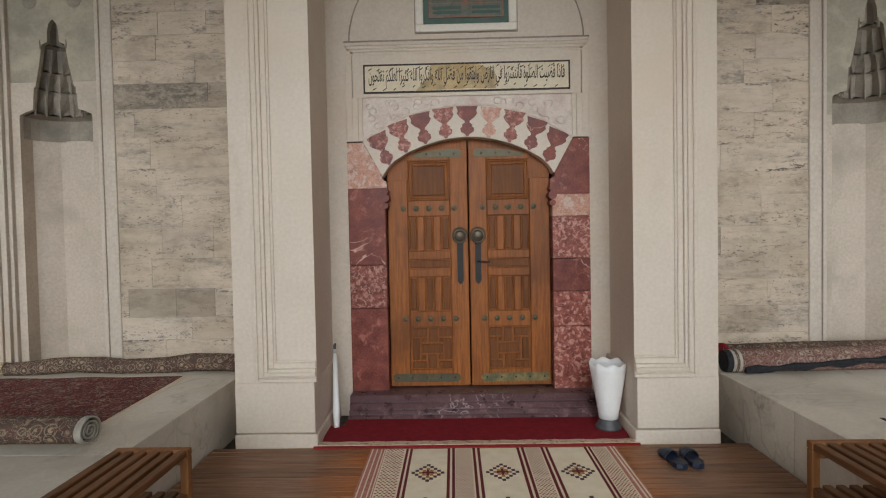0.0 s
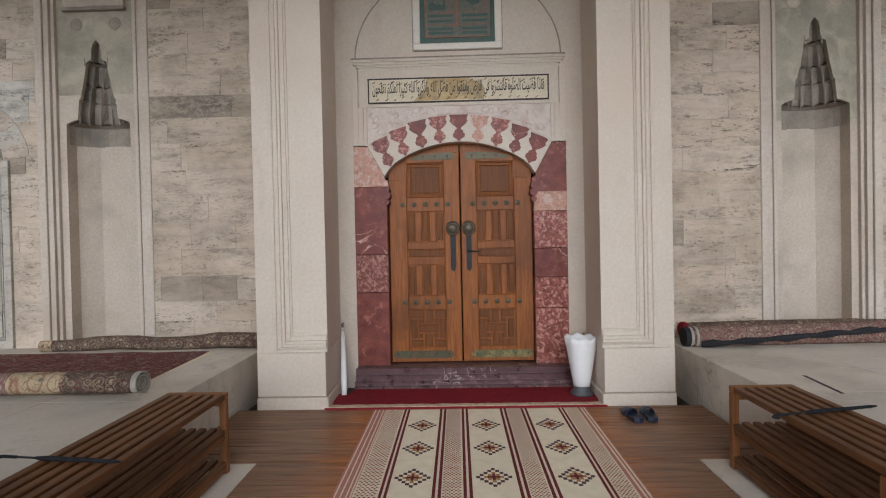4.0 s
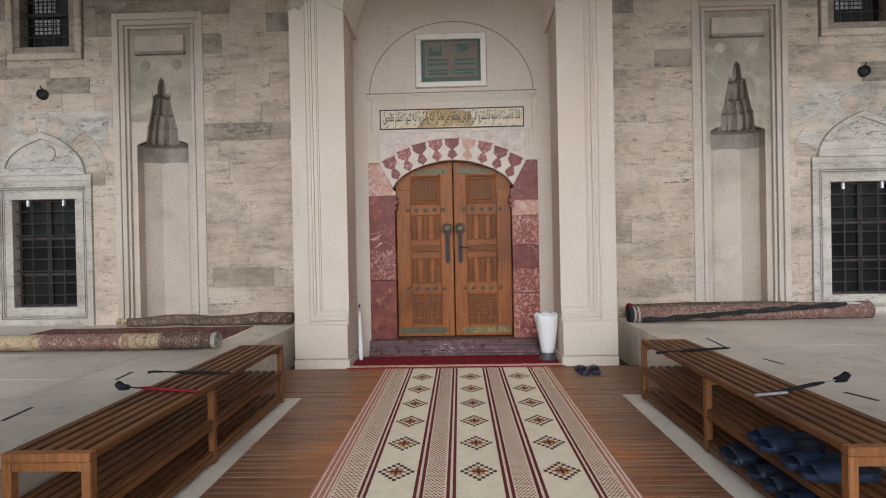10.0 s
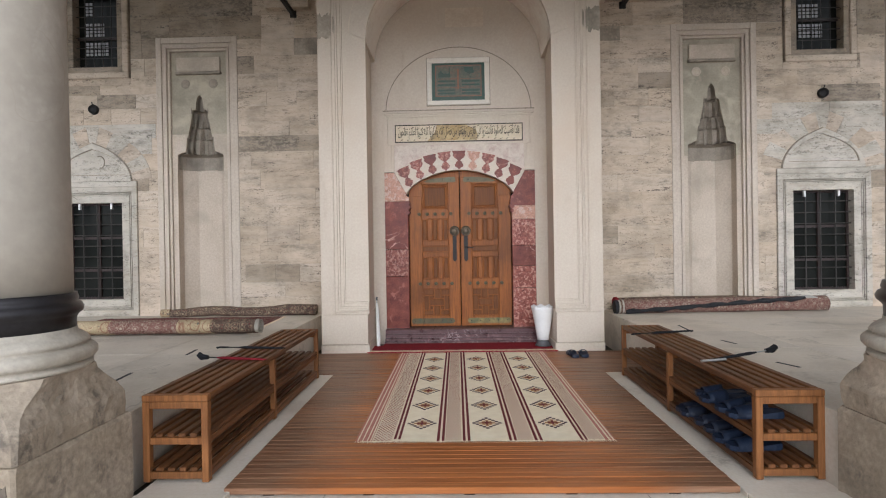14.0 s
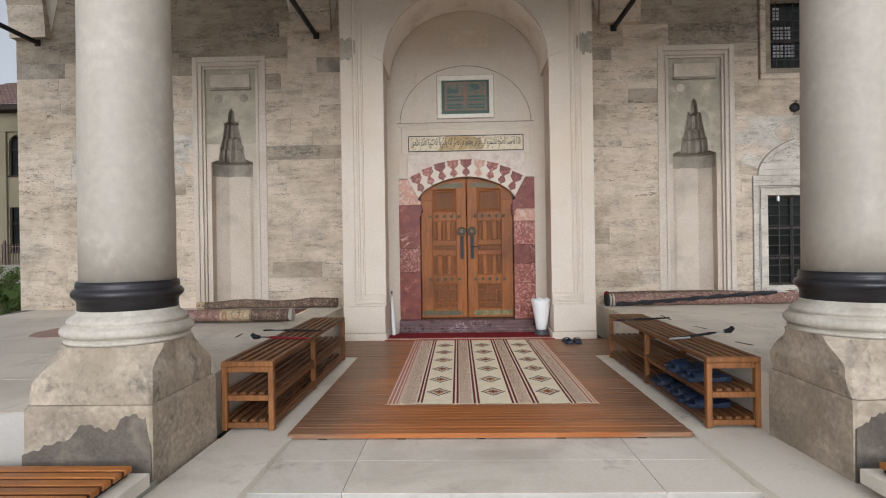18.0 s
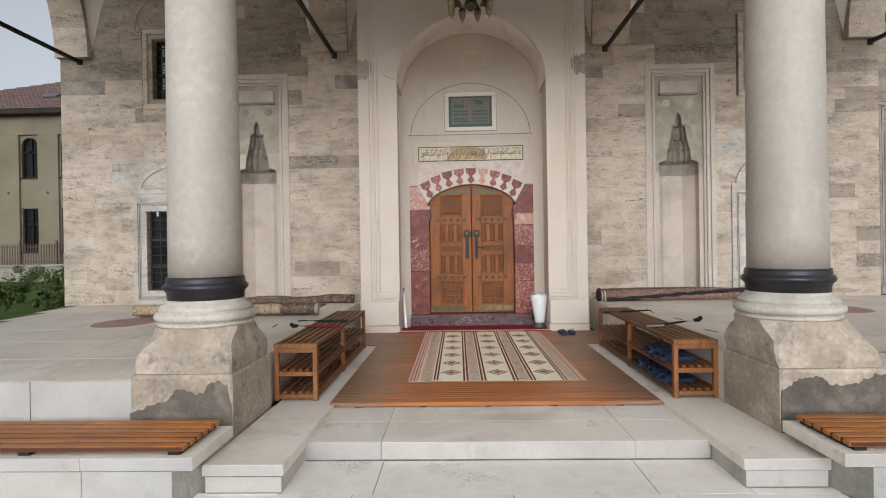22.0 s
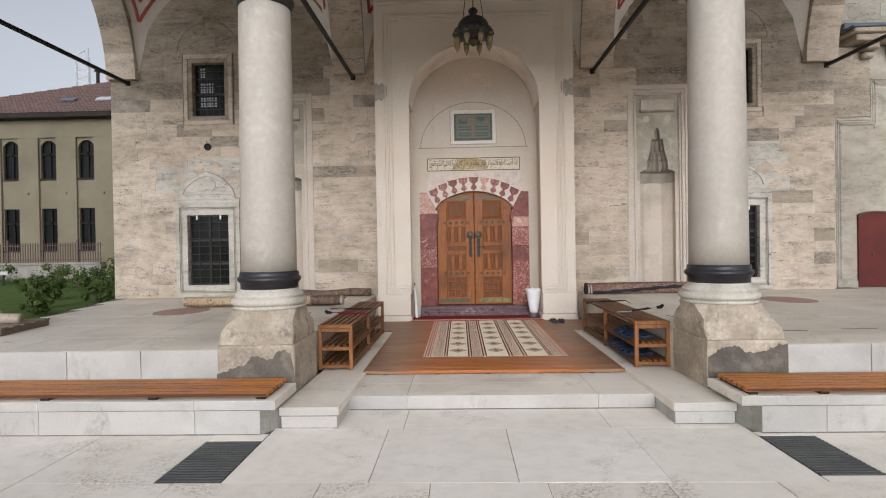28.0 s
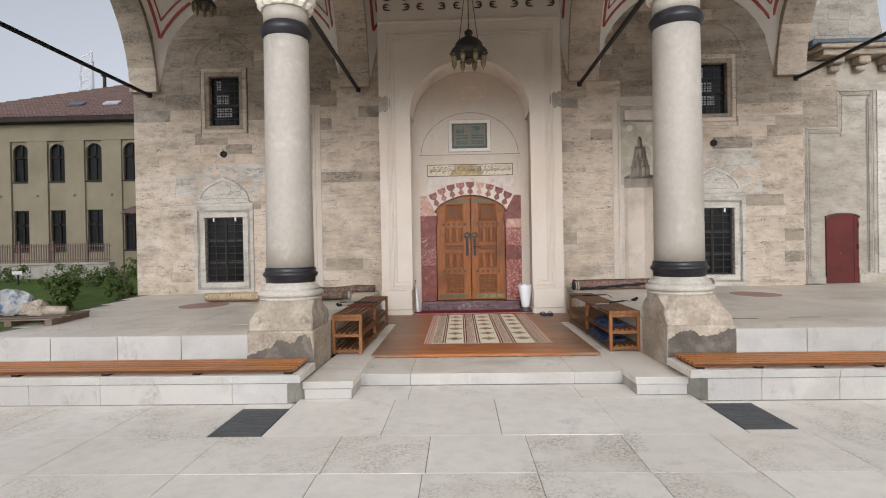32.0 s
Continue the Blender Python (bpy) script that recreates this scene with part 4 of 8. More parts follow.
    grille(win, -a, a, z0, z1, 0.06, 3, 8, 0.0085)
    for x in (-0.23, 0.23):
        part("grille_hook", new_box(x - 0.012, x + 0.012, 0.02, 0.05, z1 - 0.085, z1), WHITE_PLASTIC, win, "small white clip")

for n, (cx, side) in enumerate(UPPER):
    win = tagged(new(f"window_{n + 3}"), "small upper window with an iron lattice and stone frame", "window", "upper windows", "structure")
    win.location = (cx, 0, 0)
    a, z0, z1 = 0.315, 3.905, 4.935
    bm = bmesh.new()
    frame_rect(bm, -a, a, z0, z1, 0.08, -0.01, 0.35, 0.006)
    part("window_frame", bm, TRAVERTINE_GREY, win)
    bm = bmesh.new()
    frame_rect(bm, -a - 0.08, a + 0.08, z0 - 0.08, z1 + 0.08, 0.085, -0.03, 0.3, 0.01)
    part("surround", bm, TRAVERTINE, win)
    box_b = new_box(-0.498, 0.498, 0.0, 0.3, 3.647, 3.74)
    part("window_sill", box_b, TRAVERTINE, win)
    part("pane", new_box(-a, a, 0.13, 0.14, z0, z1), GLASS, win)
    # daylight through the lattice is painted as small pale squares
    for k, (zz, cols) in enumerate(((4.11, 6), (4.385, 5), (4.68, 2))):
        bm = bmesh.new()
        for i in range(cols):
            for j in range(4):
                x = -0.19 + i * 0.056
                box(bm, x - 0.019, x + 0.019, 0.115, 0.125, zz + j * 0.05, zz + j * 0.05 + 0.034, 0)
        part("lattice_light", bm, PALE_LIGHT, win, "pale squares painted as light through a pierced lattice")
    part("sash", new_box(-a, a, 0.10, 0.12, 4.325, 4.37), SASH, win)
    grille(win, -a, a, z0, z1, 0.07, 4, 6, 0.006)
    rim = [(x, z + 5.12) for x, z in pointed(0.60, 0.60, 14)]
    rim2 = [(x, z + 5.12) for x, z in pointed(0.64, 0.645, 14)]
    bm = bmesh.new()
    strip(bm, rim, rim2, -0.012, 0.01)
    part("arch_line", bm, TRAVERTINE_GREY, win)


for n, (cx, side) in enumerate(NICHES):
    nic = tagged(new(f"wall_niche_{n + 1}"), "shallow prayer niche with a grey stalactite hood in a moulded frame", "niche", "wall niches", "structure")
    nic.location = (cx, 0, 0)
    bm = bmesh.new()
    box(bm, -0.576, -0.50, -0.012, 0.3, P, 4.29, 0.005)
    box(bm, 0.50, 0.576, -0.012, 0.3, P, 4.29, 0.005)
    box(bm, -0.50, 0.50, -0.012, 0.3, 4.21, 4.29, 0.005)
    part("outer_frame", bm, NICHE_FRAME, nic)
    for w0, w1, y in ((0.455, 0.50, 0.012), (0.435, 0.455, -0.004), (0.40, 0.435, 0.03)):
        t0 = 4.21 - (0.50 - w1)
        bm = bmesh.new()
        box(bm, -w1, -w0, y, 0.3, P, t0, 0.003)
        box(bm, w0, w1, y, 0.3, P, t0, 0.003)
        box(bm, -w0, w0, y, 0.3, t0 - (w1 - w0), t0, 0.003)
        part("frame_moulding", bm, NICHE_FRAME, nic)
    edge = [(0.33, P), (0.33, 2.62), (0.325, 2.66), (0.27, 2.685), (0.206, 2.705), (0.190, 2.90), (0.174, 2.91), (0.142, 3.06), (0.138, 3.07), (0.106, 3.27), (0.09, 3.285), (0.055, 3.30), (0.05, 3.40), (0.035, 3.46), (0.0, 3.50)]
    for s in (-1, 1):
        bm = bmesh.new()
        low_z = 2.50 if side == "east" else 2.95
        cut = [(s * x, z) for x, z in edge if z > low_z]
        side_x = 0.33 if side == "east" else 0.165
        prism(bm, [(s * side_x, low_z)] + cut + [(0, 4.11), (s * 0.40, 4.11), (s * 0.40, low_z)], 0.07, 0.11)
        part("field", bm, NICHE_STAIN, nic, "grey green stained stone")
        bm = bmesh.new()
        prism(bm, [(s * x, z) for x, z in edge if z <= low_z] + [(s * side_x, low_z - 0.002), (s * 0.40, low_z - 0.002), (s * 0.40, P)], 0.07, 0.11)
        part("field", bm, PLASTER_NICHE, nic)
    bm = bmesh.new()
    plan = [(-0.33, 0.0), (-0.33, 0.10), (-0.17, 0.24), (0.17, 0.24), (0.33, 0.10), (0.33, 0.0)]
    lo = [bm.verts.new((x, 0.11 + y, P)) for x, y in plan]
    hi = [bm.verts.new((x, 0.11 + y, 2.47)) for x, y in plan]
    for i in range(len(plan) - 1):
        bm.faces.new((lo[i], lo[i + 1], hi[i + 1], hi[i]))
    part("alcove", bm, PLASTER_NICHE, nic, "smooth plastered alcove with five sides")
    tiers = [(0.33, 0.32, 0.26, 2.46, 2.655, 0), (0.210, 0.190, 0.205, 2.685, 2.895, 12), (0.184, 0.146, 0.19, 2.905, 3.055, 12), (0.144, 0.106, 0.15, 3.062, 3.265, 10), (0.056, 0.04, 0.08, 3.285, 3.46, 4)]
    for k, (r, r1, d, z0, z1, cells) in enumerate(tiers):
        n_f = cells or 12
        bm = bmesh.new()

        def ring(rr, dd, deep, zz):
            out = []
            for i in range(n_f + 1):
                a = math.pi * (1 - i / n_f)
                hollow = cells and i % 2 == 1
                kk = 1 + (deep if hollow else 0.0)
                out.append(bm.verts.new((rr * math.cos(a) * (1 if i in (0, n_f) else kk), 0.11 + dd * math.sin(a) * kk, zz[1] if hollow else zz[0])))
            return out

        rn, dn, zn = (tiers[k + 1][0], tiers[k + 1][2], tiers[k + 1][3]) if k + 1 < len(tiers) else (0.012, 0.01, 3.51)
        h = z1 - z0
        rows = [ring(r, d, 0.16, (z0, z0 + 0.13 * h if cells else z0)), ring(r + (r1 - r) * 0.35, d * (0.65 + 0.35 * r1 / r), 0.26, (z0 + 0.3 * h, z0 + 0.45 * h if cells else z0 + 0.3 * h)),
                ring(r1, d * r1 / r, 0.18, (z1, z1)), ring(rn * 1.01, dn * 1.01, 0.0, (zn, zn))]
        for p, q in zip(rows, rows[1:]):
            for i in range(n_f):
                bm.faces.new((p[i], p[i + 1], q[i + 1], q[i]))
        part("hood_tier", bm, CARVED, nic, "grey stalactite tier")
        if 0 < k < 4:
            for i in range(0, n_f + 1, 2):
                a = math.pi * (1 - i / n_f)
                bm = bmesh.new()
                lathe(bm, [(0.0, z0 - 0.03), (0.009, z0), (0.013, z0 + 0.3 * h), (0.006, z0 + 0.8 * h)], 6, r * 0.985 * math.cos(a), 0.10 + d * 0.97 * math.sin(a))
                part("stalactite", bm, CARVED, nic)
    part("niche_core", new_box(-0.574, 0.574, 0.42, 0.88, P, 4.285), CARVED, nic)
    for x in (-0.115, 0.115) if side == "west" else (-0.10, 0.06):
        bm = bmesh.new()
        tube(bm, [(x, 0.068, 3.24), (x * 1.04, 0.064, 3.32)], [0.009, 0.004], 5)
        part("pinnacle", bm, CARVED, nic)
    bm = new_box(-0.31, 0.31, 0.035, 0.07, 3.825, 4.025, bevel=0.006)
    part("tablet_ledge", new_box(-0.325, 0.325, 0.02, 0.07, 3.785, 3.82, bevel=0.008), CARVED, nic)
    part("tablet", bm, PLASTER_NICHE, nic, "blank grey stone tablet")
    for x in (-0.2, 0.2):
        bm = bmesh.new()
        lathe(bm, [(0.068, 0.0), (0.062, 0.005), (0.05, 0.006), (0.045, 0.003), (0.02, 0.006), (0.0, 0.007)], 16)
        bmesh.ops.transform(bm, matrix=Matrix.Translation((x, 0.072, 3.66)) @ Matrix.Rotation(radians(90), 4, "X"), verts=bm.verts)
        part("rosette", bm, PLASTER_NICHE if side == "east" else CARVED, nic)

# black round vents with a hook
for x in (-5.13, 4.96):
    v = thing("wall_vent", "small round black vent in the travertine wall", "vent", (x, 0, 3.305), group="wall vents")
    bm = bmesh.new()
    lathe(bm, [(0.0, 0.01), (0.045, 0.012), (0.055, 0.03), (0.06, 0.05), (0.066, 0.035), (0.07, -0.01)], 20)
    bmesh.ops.transform(bm, matrix=Matrix.Rotation(radians(90), 4, "X"), verts=bm.verts)
    part("vent_ring", bm, IRON, v, smooth=True)
    bm = bmesh.new()
    tube(bm, [(0, 0.01, 0.06), (0, -0.05, 0.075), (0, -0.055, 0.10)], 0.007, 6)
    part("hook", bm, IRON, v)

# ---- the portal ----
portal = tagged(new("portal"), "tall cream limestone portal with an arched recess and moulded frame", "portal", "", "structure")
ARCH = [(x, z + 3.86) for x, z in pointed(1.14, 1.01, 18)]
for s in (-1, 1):
    bm = bmesh.new()
    box(bm, s * 1.45 - 0.29, s * 1.45 + 0.29, -0.85, 0.3, 0.105, 0.475, 0.004)
    part("base_block", bm, PLASTER, portal)
    bm = bmesh.new()
    box(bm, s * 1.442 - 0.302, s * 1.442 + 0.302, -0.868, 0.0, -0.05, 0.10, 0.008)
    part("plinth", bm, PLASTER, portal, "chipped plinth course")
    bm = bmesh.new()
    prism(bm, [(s * 1.735, -0.85), (s * 1.14, -0.85), (s * 1.20, -0.058), (s * 1.20, 0.3), (s * 1.735, 0.3)], 0.4755, 3.86, "z")
    part("pier", bm, PLASTER, portal)
    half = [p for p in ARCH if p[0] * s >= -1e-6]
    half = sorted(half, key=lambda p: abs(p[0]))
    bm = bmesh.new()
    prism(bm, half + [(s * 1.735, 3.86), (s * 1.735, 6.6), (0, 6.6)], -0.85, 0.0)
    part("arch_head", bm, PLASTER, portal)
outer = [(x, z + 3.95) for x, z in pointed(1.34, 1.125, 18)]
bm = bmesh.new()
strip(bm, [(x * 0.995, z) for x, z in ARCH], outer, -0.864, -0.84)
part("arch_band", bm, PLASTER, portal)
bm = bmesh.new()
strip(bm, outer, [(x * 1.006, z + 0.007) for x, z in outer], -0.856, -0.84)
part("band_joint", bm, REPAIR, portal)
bm = bmesh.new()
strip(bm, [(x * 0.996, z - 0.006) for x, z in ARCH], [(x * 0.9995, z - 0.0005) for x, z in ARCH], -0.80, -0.08)
part("soffit_wash", bm, ROSE_WASH, portal, "rose stained arch soffit")
for a, b, y in ((1.428, 1.446, -0.862), (1.446, 1.486, -0.868), (1.486, 1.512, -0.882), (1.512, 1.540, -0.889), (1.540, 1.560, -0.862), (1.560, 1.588, -0.868)):
    bm = bmesh.new()
    zb = 0.478 + (1.588 - b)
    ta, tb = 5.25 + (a - 1.428), 5.25 + (b - 1.428)
    for s in (-1, 1):
        box(bm, min(s * a, s * b), max(s * a, s * b), y, -0.84, zb, tb, 0.004)
        box(bm, min(s * 1.142, s * a), max(s * 1.142, s * a), y, -0.84, zb, zb + (b - a), 0.004)
    box(bm, -a, a, y, -0.84, ta, tb, 0.004)
    part("frame_moulding", bm, PLASTER, portal)
bm = new_box(-1.735, 1.735, -0.90, -0.84, 5.56, 5.62, bevel=0.01)
part("top_string_course", bm, PLASTER, portal)
for s in (-1, 1):
    r3 = random.Random(40 + s)
    for lo, hi, y, grow in ((1.735, 1.59, -0.8525, 0.0), (1.5875, 1.5605, -0.8705, 0.02), (1.5395, 1.5125, -0.8915, 0.05)):
        line = [(hi + (lo - hi) * k / 8, 3.90 + grow + r3.uniform(-0.03, 0.04)) for k in range(9)]
        line += [(lo - (lo - hi) * k / 8, 4.19 - grow + r3.uniform(-0.03, 0.03)) for k in range(9)]
        bm = bmesh.new()
        prism(bm, [(s * x, z) for x, z in line], y, -0.84)
        part("soot_stain", bm, SOOT, portal, "grey soot on the stone")
FRIEZE = (-1.559, -1.181, -0.911, -0.498, -0.211, 0.2, 0.478, 0.884, 1.161, 1.569)
for i, x in enumerate(FRIEZE):
    m = 1 if i % 2 == 0 else -1
    for k in range(2):
        z = 5.825 + 0.19 * k
        bm = bmesh.new()
        tube(bm, [(x + m * 0.075, -0.853, z + 0.005), (x + m * 0.03, -0.853, z), (x - m * 0.035, -0.853, z + 0.015), (x - m * 0.055, -0.853, z + 0.06), (x - m * 0.04, -0.853, z + 0.10), (x + m * 0.01, -0.853, z + 0.115), (x + m * 0.055, -0.853, z + 0.10)], [0.008, 0.013, 0.017, 0.018, 0.017, 0.014, 0.006], 6)
        tube(bm, [(x - m * 0.05, -0.853, z + 0.06), (x - m * 0.005, -0.853, z + 0.062), (x + m * 0.03, -0.853, z + 0.05)], [0.016, 0.014, 0.006], 6)
        part("painted_motif", bm, INK, portal, "dark painted frieze motif")

# back of the recess
recess = structure("recess_wall", new_box(-1.25, 1.25, -0.06, 0.29, 2.62, 4.95), PLASTER, "smooth cream wall inside the arched recess", "wall")
for x0, x1 in ((-1.25, -1.032), (1.032, 1.25)):
    part("jamb_backing", new_box(x0, x1, -0.06, 0.29, -0.04, 2.62), PLASTER, recess)
bm = bmesh.new()
prism(bm, [(x, z + 3.165) for x, z in pointed(1.0, 0.87, 18)], -0.082, -0.05)
part("lunette", bm, PLASTER, recess, "plain arched lunette")
edge1 = [(x, z + 3.165) for x, z in pointed(1.0, 0.87, 18)]
edge2 = [(x, z + 3.165) for x, z in pointed(1.018, 0.888, 18)]
bm = bmesh.new()
strip(bm, edge1, edge2, -0.089, -0.05)
part("lunette_edge", bm, PLASTER, recess)
# dark strips here and above the cornice paint shade along the relief
bm = bmesh.new()
strip(bm, [(x * 0.988, (z - 3.165) * 0.987 + 3.165) for x, z in edge1], edge1, -0.085, -0.05)
part("lunette_joint", bm, EDGE_LINE, recess, "dark painted shade line round the lunette")
part("cornice_joint", new_box(-1.036, 1.036, -0.103, -0.05, 3.1632, 3.177), EDGE_LINE, recess, "dark painted shade line above the cornice")
part("repair_patch", new_box(-0.164, 0.359, -0.063, -0.05, 4.313, 4.576, bevel=0.002), REPAIR, recess, "tan mortar repair")
for z0, z1, w, y in ((3.135, 3.163, 1.032, -0.105), (3.11, 3.135, 1.02, -0.099), (3.085, 3.11, 0.99, -0.094), (3.06, 3.085, 0.965, -0.089)):
    part("cornice_moulding", new_box(-w, w, y, -0.05, z0, z1, bevel=0.004), PLASTER, recess)
bm = bmesh.new()
box(bm, -0.96, 0.96, -0.085, -0.055, 2.70, 3.06)
part("inscription_ground", bm, PLASTER, recess)
for s in (-1, 1):
    for a, b, y in ((0.89, 0.925, -0.088), (0.925, 0.975, -0.096), (0.975, 1.03, -0.088)):
        bm = new_box(min(s * a, s * b), max(s * a, s * b), y, -0.05, 2.33, 2.70 if a < 0.96 else 3.06, bevel=0.003)
        part("frame_strip", bm, PLASTER, recess)

# door arch, jambs and threshold
INTRA = [(-0.73, 2.03), (-0.685, 2.10), (-0.62, 2.163), (-0.5, 2.232), (-0.37, 2.285), (-0.24, 2.323), (-0.12, 2.343), (0, 2.35)]
EXTRA = [(-0.89, 2.322), (-0.80, 2.386), (-0.69, 2.448), (-0.58, 2.505), (-0.45, 2.555), (-0.3, 2.591), (-0.15, 2.61), (0, 2.616)]
INTRA = INTRA + [(-x, z) for x, z in INTRA[-2::-1]]
EXTRA = EXTRA + [(-x, z) for x, z in EXTRA[-2::-1]]


def along(line, u):
    """The point at the share u of a line's length."""
    lens = [math.dist(p, q) for p, q in zip(line, line[1:])]
    d = u * sum(lens)
    for (p, q), w in zip(zip(line, line[1:]), lens):
        if d <= w + 1e-9:
            k = d / w
            return (p[0] + (q[0] - p[0]) * k, p[1] + (q[1] - p[1]) * k)
        d -= w
    return line[-1]


doorway = tagged(new("doorway"), "marble door surround with an arch of red and white inlaid stones", "doorway", "", "structure")
bm = bmesh.new()
for s in (-1, 1):
    tops = sorted([p for p in EXTRA if p[0] * s >= -1e-6], key=lambda p: abs(p[0]))
    prism(bm, tops + [(s * 0.89, 2.70), (0, 2.70)], -0.072, 0.0)
part("spandrel", bm, SPANDREL, doorway, "faded pinkish carved spandrel")
rng = random.Random(5)
for s in (-1, 1):
    for k in range(16):
        x = s * rng.uniform(0.25, 0.84)
        lim = 2.62 - 0.36 * (abs(x) / 0.89) ** 2.2
        z = rng.uniform(lim + 0.045, 2.665)
        if z > 2.66 or z < lim + 0.03:
            continue
        bm = bmesh.new()
        q0 = rng.uniform(0, 6)
        tube(bm, [(x + 0.035 * math.cos(q0 + q * 0.7), -0.073, z + 0.028 * math.sin(q0 + q * 0.7)) for q in range(8)], 0.007, 5)
        part("carved_scroll", bm, SPANDREL, doorway)
bm = bmesh.new()
strip(bm, INTRA, EXTRA, -0.092, 0.06)
part("arch_ring", bm, PLASTER, doorway, "white stone door arch")
rim = [(x * 1.0, z + 0.018) for x, z in EXTRA]
bm = bmesh.new()
strip(bm, EXTRA, rim, -0.10, -0.06)
part("arch_rim", bm, SPANDREL, doorway)
# red hourglass inlays, one by one round the arch
INLAY = [PINK_MARBLE, PINK_MARBLE, RED_MARBLE, PINK_MARBLE, RED_MARBLE, ORANGE_MARBLE, PINK_MARBLE, RED_MARBLE, RED_MARBLE, RED_MARBLE, RED_MARBLE]
for i in range(9):
    u = (i + 0.62) / 9.24
    lo, hi = Vector(along(INTRA, u)), Vector(along(EXTRA, u))
    up = (hi - lo)
    L = up.length
    up = up / L
    sd = Vector((up.y, -up.x))
    out = [(-0.012, 0.02), (-0.02, 0.08), (-0.062, 0.16), (-0.067, 0.27), (-0.045, 0.33), (-0.05, 0.38), (-0.02, 0.46), (-0.03, 0.52), (-0.072, 0.62), (-0.10, 0.74), (-0.088, 0.82), (-0.105, 0.97)]
    k = 0.88
    pts = [lo + up * (L * b) + sd * (a * k) for a, b in out] + [lo + up * (L * b) - sd * (a * k) for a, b in out[::-1]]
    bm = bmesh.new()
    prism(bm, [tuple(p) for p in pts], -0.096, -0.09)
    part("inlay", bm, INLAY[i], doorway, "dark red marble hourglass inlay")
# jamb stones with the cusped top
JL = [(0.03, 0.90, RED_MARBLE), (0.90, 1.27, PINK_MARBLE), (1.27, 1.93, RED_MARBLE), (1.93, 2.32, ORANGE_MARBLE)]
JR = [(0.03, 0.72, PINK_MARBLE), (0.72, 1.02, PINK_MARBLE), (1.02, 1.30, RED_MARBLE), (1.30, 1.66, PINK_MARBLE), (1.66, 1.85, ORANGE_MARBLE), (1.85, 2.32, RED_MARBLE)]
for s, rows in ((-1, JL), (1, JR)):
    for z0, z1, m in rows:
        bm = bmesh.new()
        if z1 > 2.2:
            poly = [(s * 1.03, z0), (s * 1.03, z1), (s * 0.893, z1), (s * 0.74, 2.045), (s * 0.735, 2.0), (s * 0.70, 1.985), (s * 0.695, max(z0, 1.94)), (s * 0.70, z0)]
            prism(bm, poly, -0.09, 0.06)
        else:
            box(bm, min(s * 1.03, s * 0.712), max(s * 1.03, s * 0.712), -0.09, 0.06, z0 + 0.002, z1 - 0.002, 0.003)
        part("jamb_stone", bm, m, doorway)
    for k, (z, r) in enumerate(((1.90, 0.028), (1.84, 0.036), (1.775, 0.026))):
        bm = bmesh.new()
        lathe(bm, [(0.0, -0.06), (r, -0.05), (r, 0.1), (0, 0.1)], 12)
        bmesh.ops.transform(bm, matrix=Matrix.Translation((s * 0.708, -0.04, z)) @ Matrix.Rotation(radians(90), 4, "X"), verts=bm.verts)
        part("jamb_cusp", bm, RED_MARBLE, doorway)
threshold = structure("threshold", new_box(-1.03, 1.03, -0.22, 0.1, -0.04, 0.185, bevel=0.008), PURPLE, "polished dark purple stone threshold", "threshold")
for y, z in ((-0.25, 0.125), (-0.28, 0.075), (-0.315, 0.04)):
    part("threshold_step", new_box(-1.028, 1.028, y, -0.218, -0.04, z, bevel=0.006), PURPLE, threshold)
structure("dark_interior", new_box(-1.2, 1.2, 0.2, 0.28, -0.1, 2.62), FRAME_DARK, "dark space behind the closed door", "wall")

# ---- ribs, vaults and roof of the porch ----
RIBS = ((-6.75, 0.28), (-2.34, 0.30), (2.34, 0.30), (6.47, 0.28))
YC = -4.97
for x, w in RIBS:
    rib = tagged(new("transverse_arch"), "pointed stone arch from the wall to a column", "arch", "porch arches", "structure")
    mid, half = YC / 2, -YC / 2 - 0.12
    line = [(mid + a, 4.62 + b) for a, b in pointed(half, 2.62, 16)]
    bm = bmesh.new()
    prism(bm, [(YC - 0.3, 4.62)] + line + [(0.0, 4.62), (0.0, TOP), (YC - 0.3, TOP)], x - w, x + w, "x")
    part("arch_wall", bm, TRAVERTINE_GREY if abs(x) > 5 else TRAVERTINE, rib)
    rs = random.Random(round(x * 10))
    for k in range(0, 32, 2):
        edge = [Vector(p) for p in line[k:k + 3]]
        nrm = Vector((edge[2].y - edge[0].y, edge[0].x - edge[2].x)).normalized()
        if nrm.y > 0:
            nrm = -nrm
        cut = [p + nrm * 0.006 for p in edge] + [p - nrm * 0.52 for p in edge[::-1]]
        mid_p = sum(cut, Vector((0, 0))) / 6
        bm = bmesh.new()
        prism(bm, [tuple(mid_p + (p - mid_p) * 0.993) for p in cut], x - w - 0.004, x + w + 0.004, "x")
        part("voussoir", bm, TRAVERTINE if rs.random() < (0.5 if abs(x) > 5 else 0.8) else TRAVERTINE_GREY, rib)
XS = (-6.75, -2.19, 2.24, 6.47)
for x0, x1 in zip(XS, XS[1:]):
    arc = tagged(new("front_arch"), "pointed stone arch between two columns", "arch", "porch arches", "structure")
    mid, half = (x0 + x1) / 2, (x1 - x0) / 2 - 0.3
    # the unseen middle arch is made taller to let light onto the portal
    rise = 4.0 if abs(mid) < 1 else 2.5
    line = [(mid + a, 4.62 + b) for a, b in pointed(half, rise, 16)]
    bm = bmesh.new()
    prism(bm, [(x0 + 0.305, 4.62)] + line + [(x1 - 0.305, 4.62), (x1 - 0.305, TOP), (x0 + 0.305, TOP)], YC - 0.29, YC + 0.29)
    part("arch_wall", bm, WHITE_VAULT, arc)
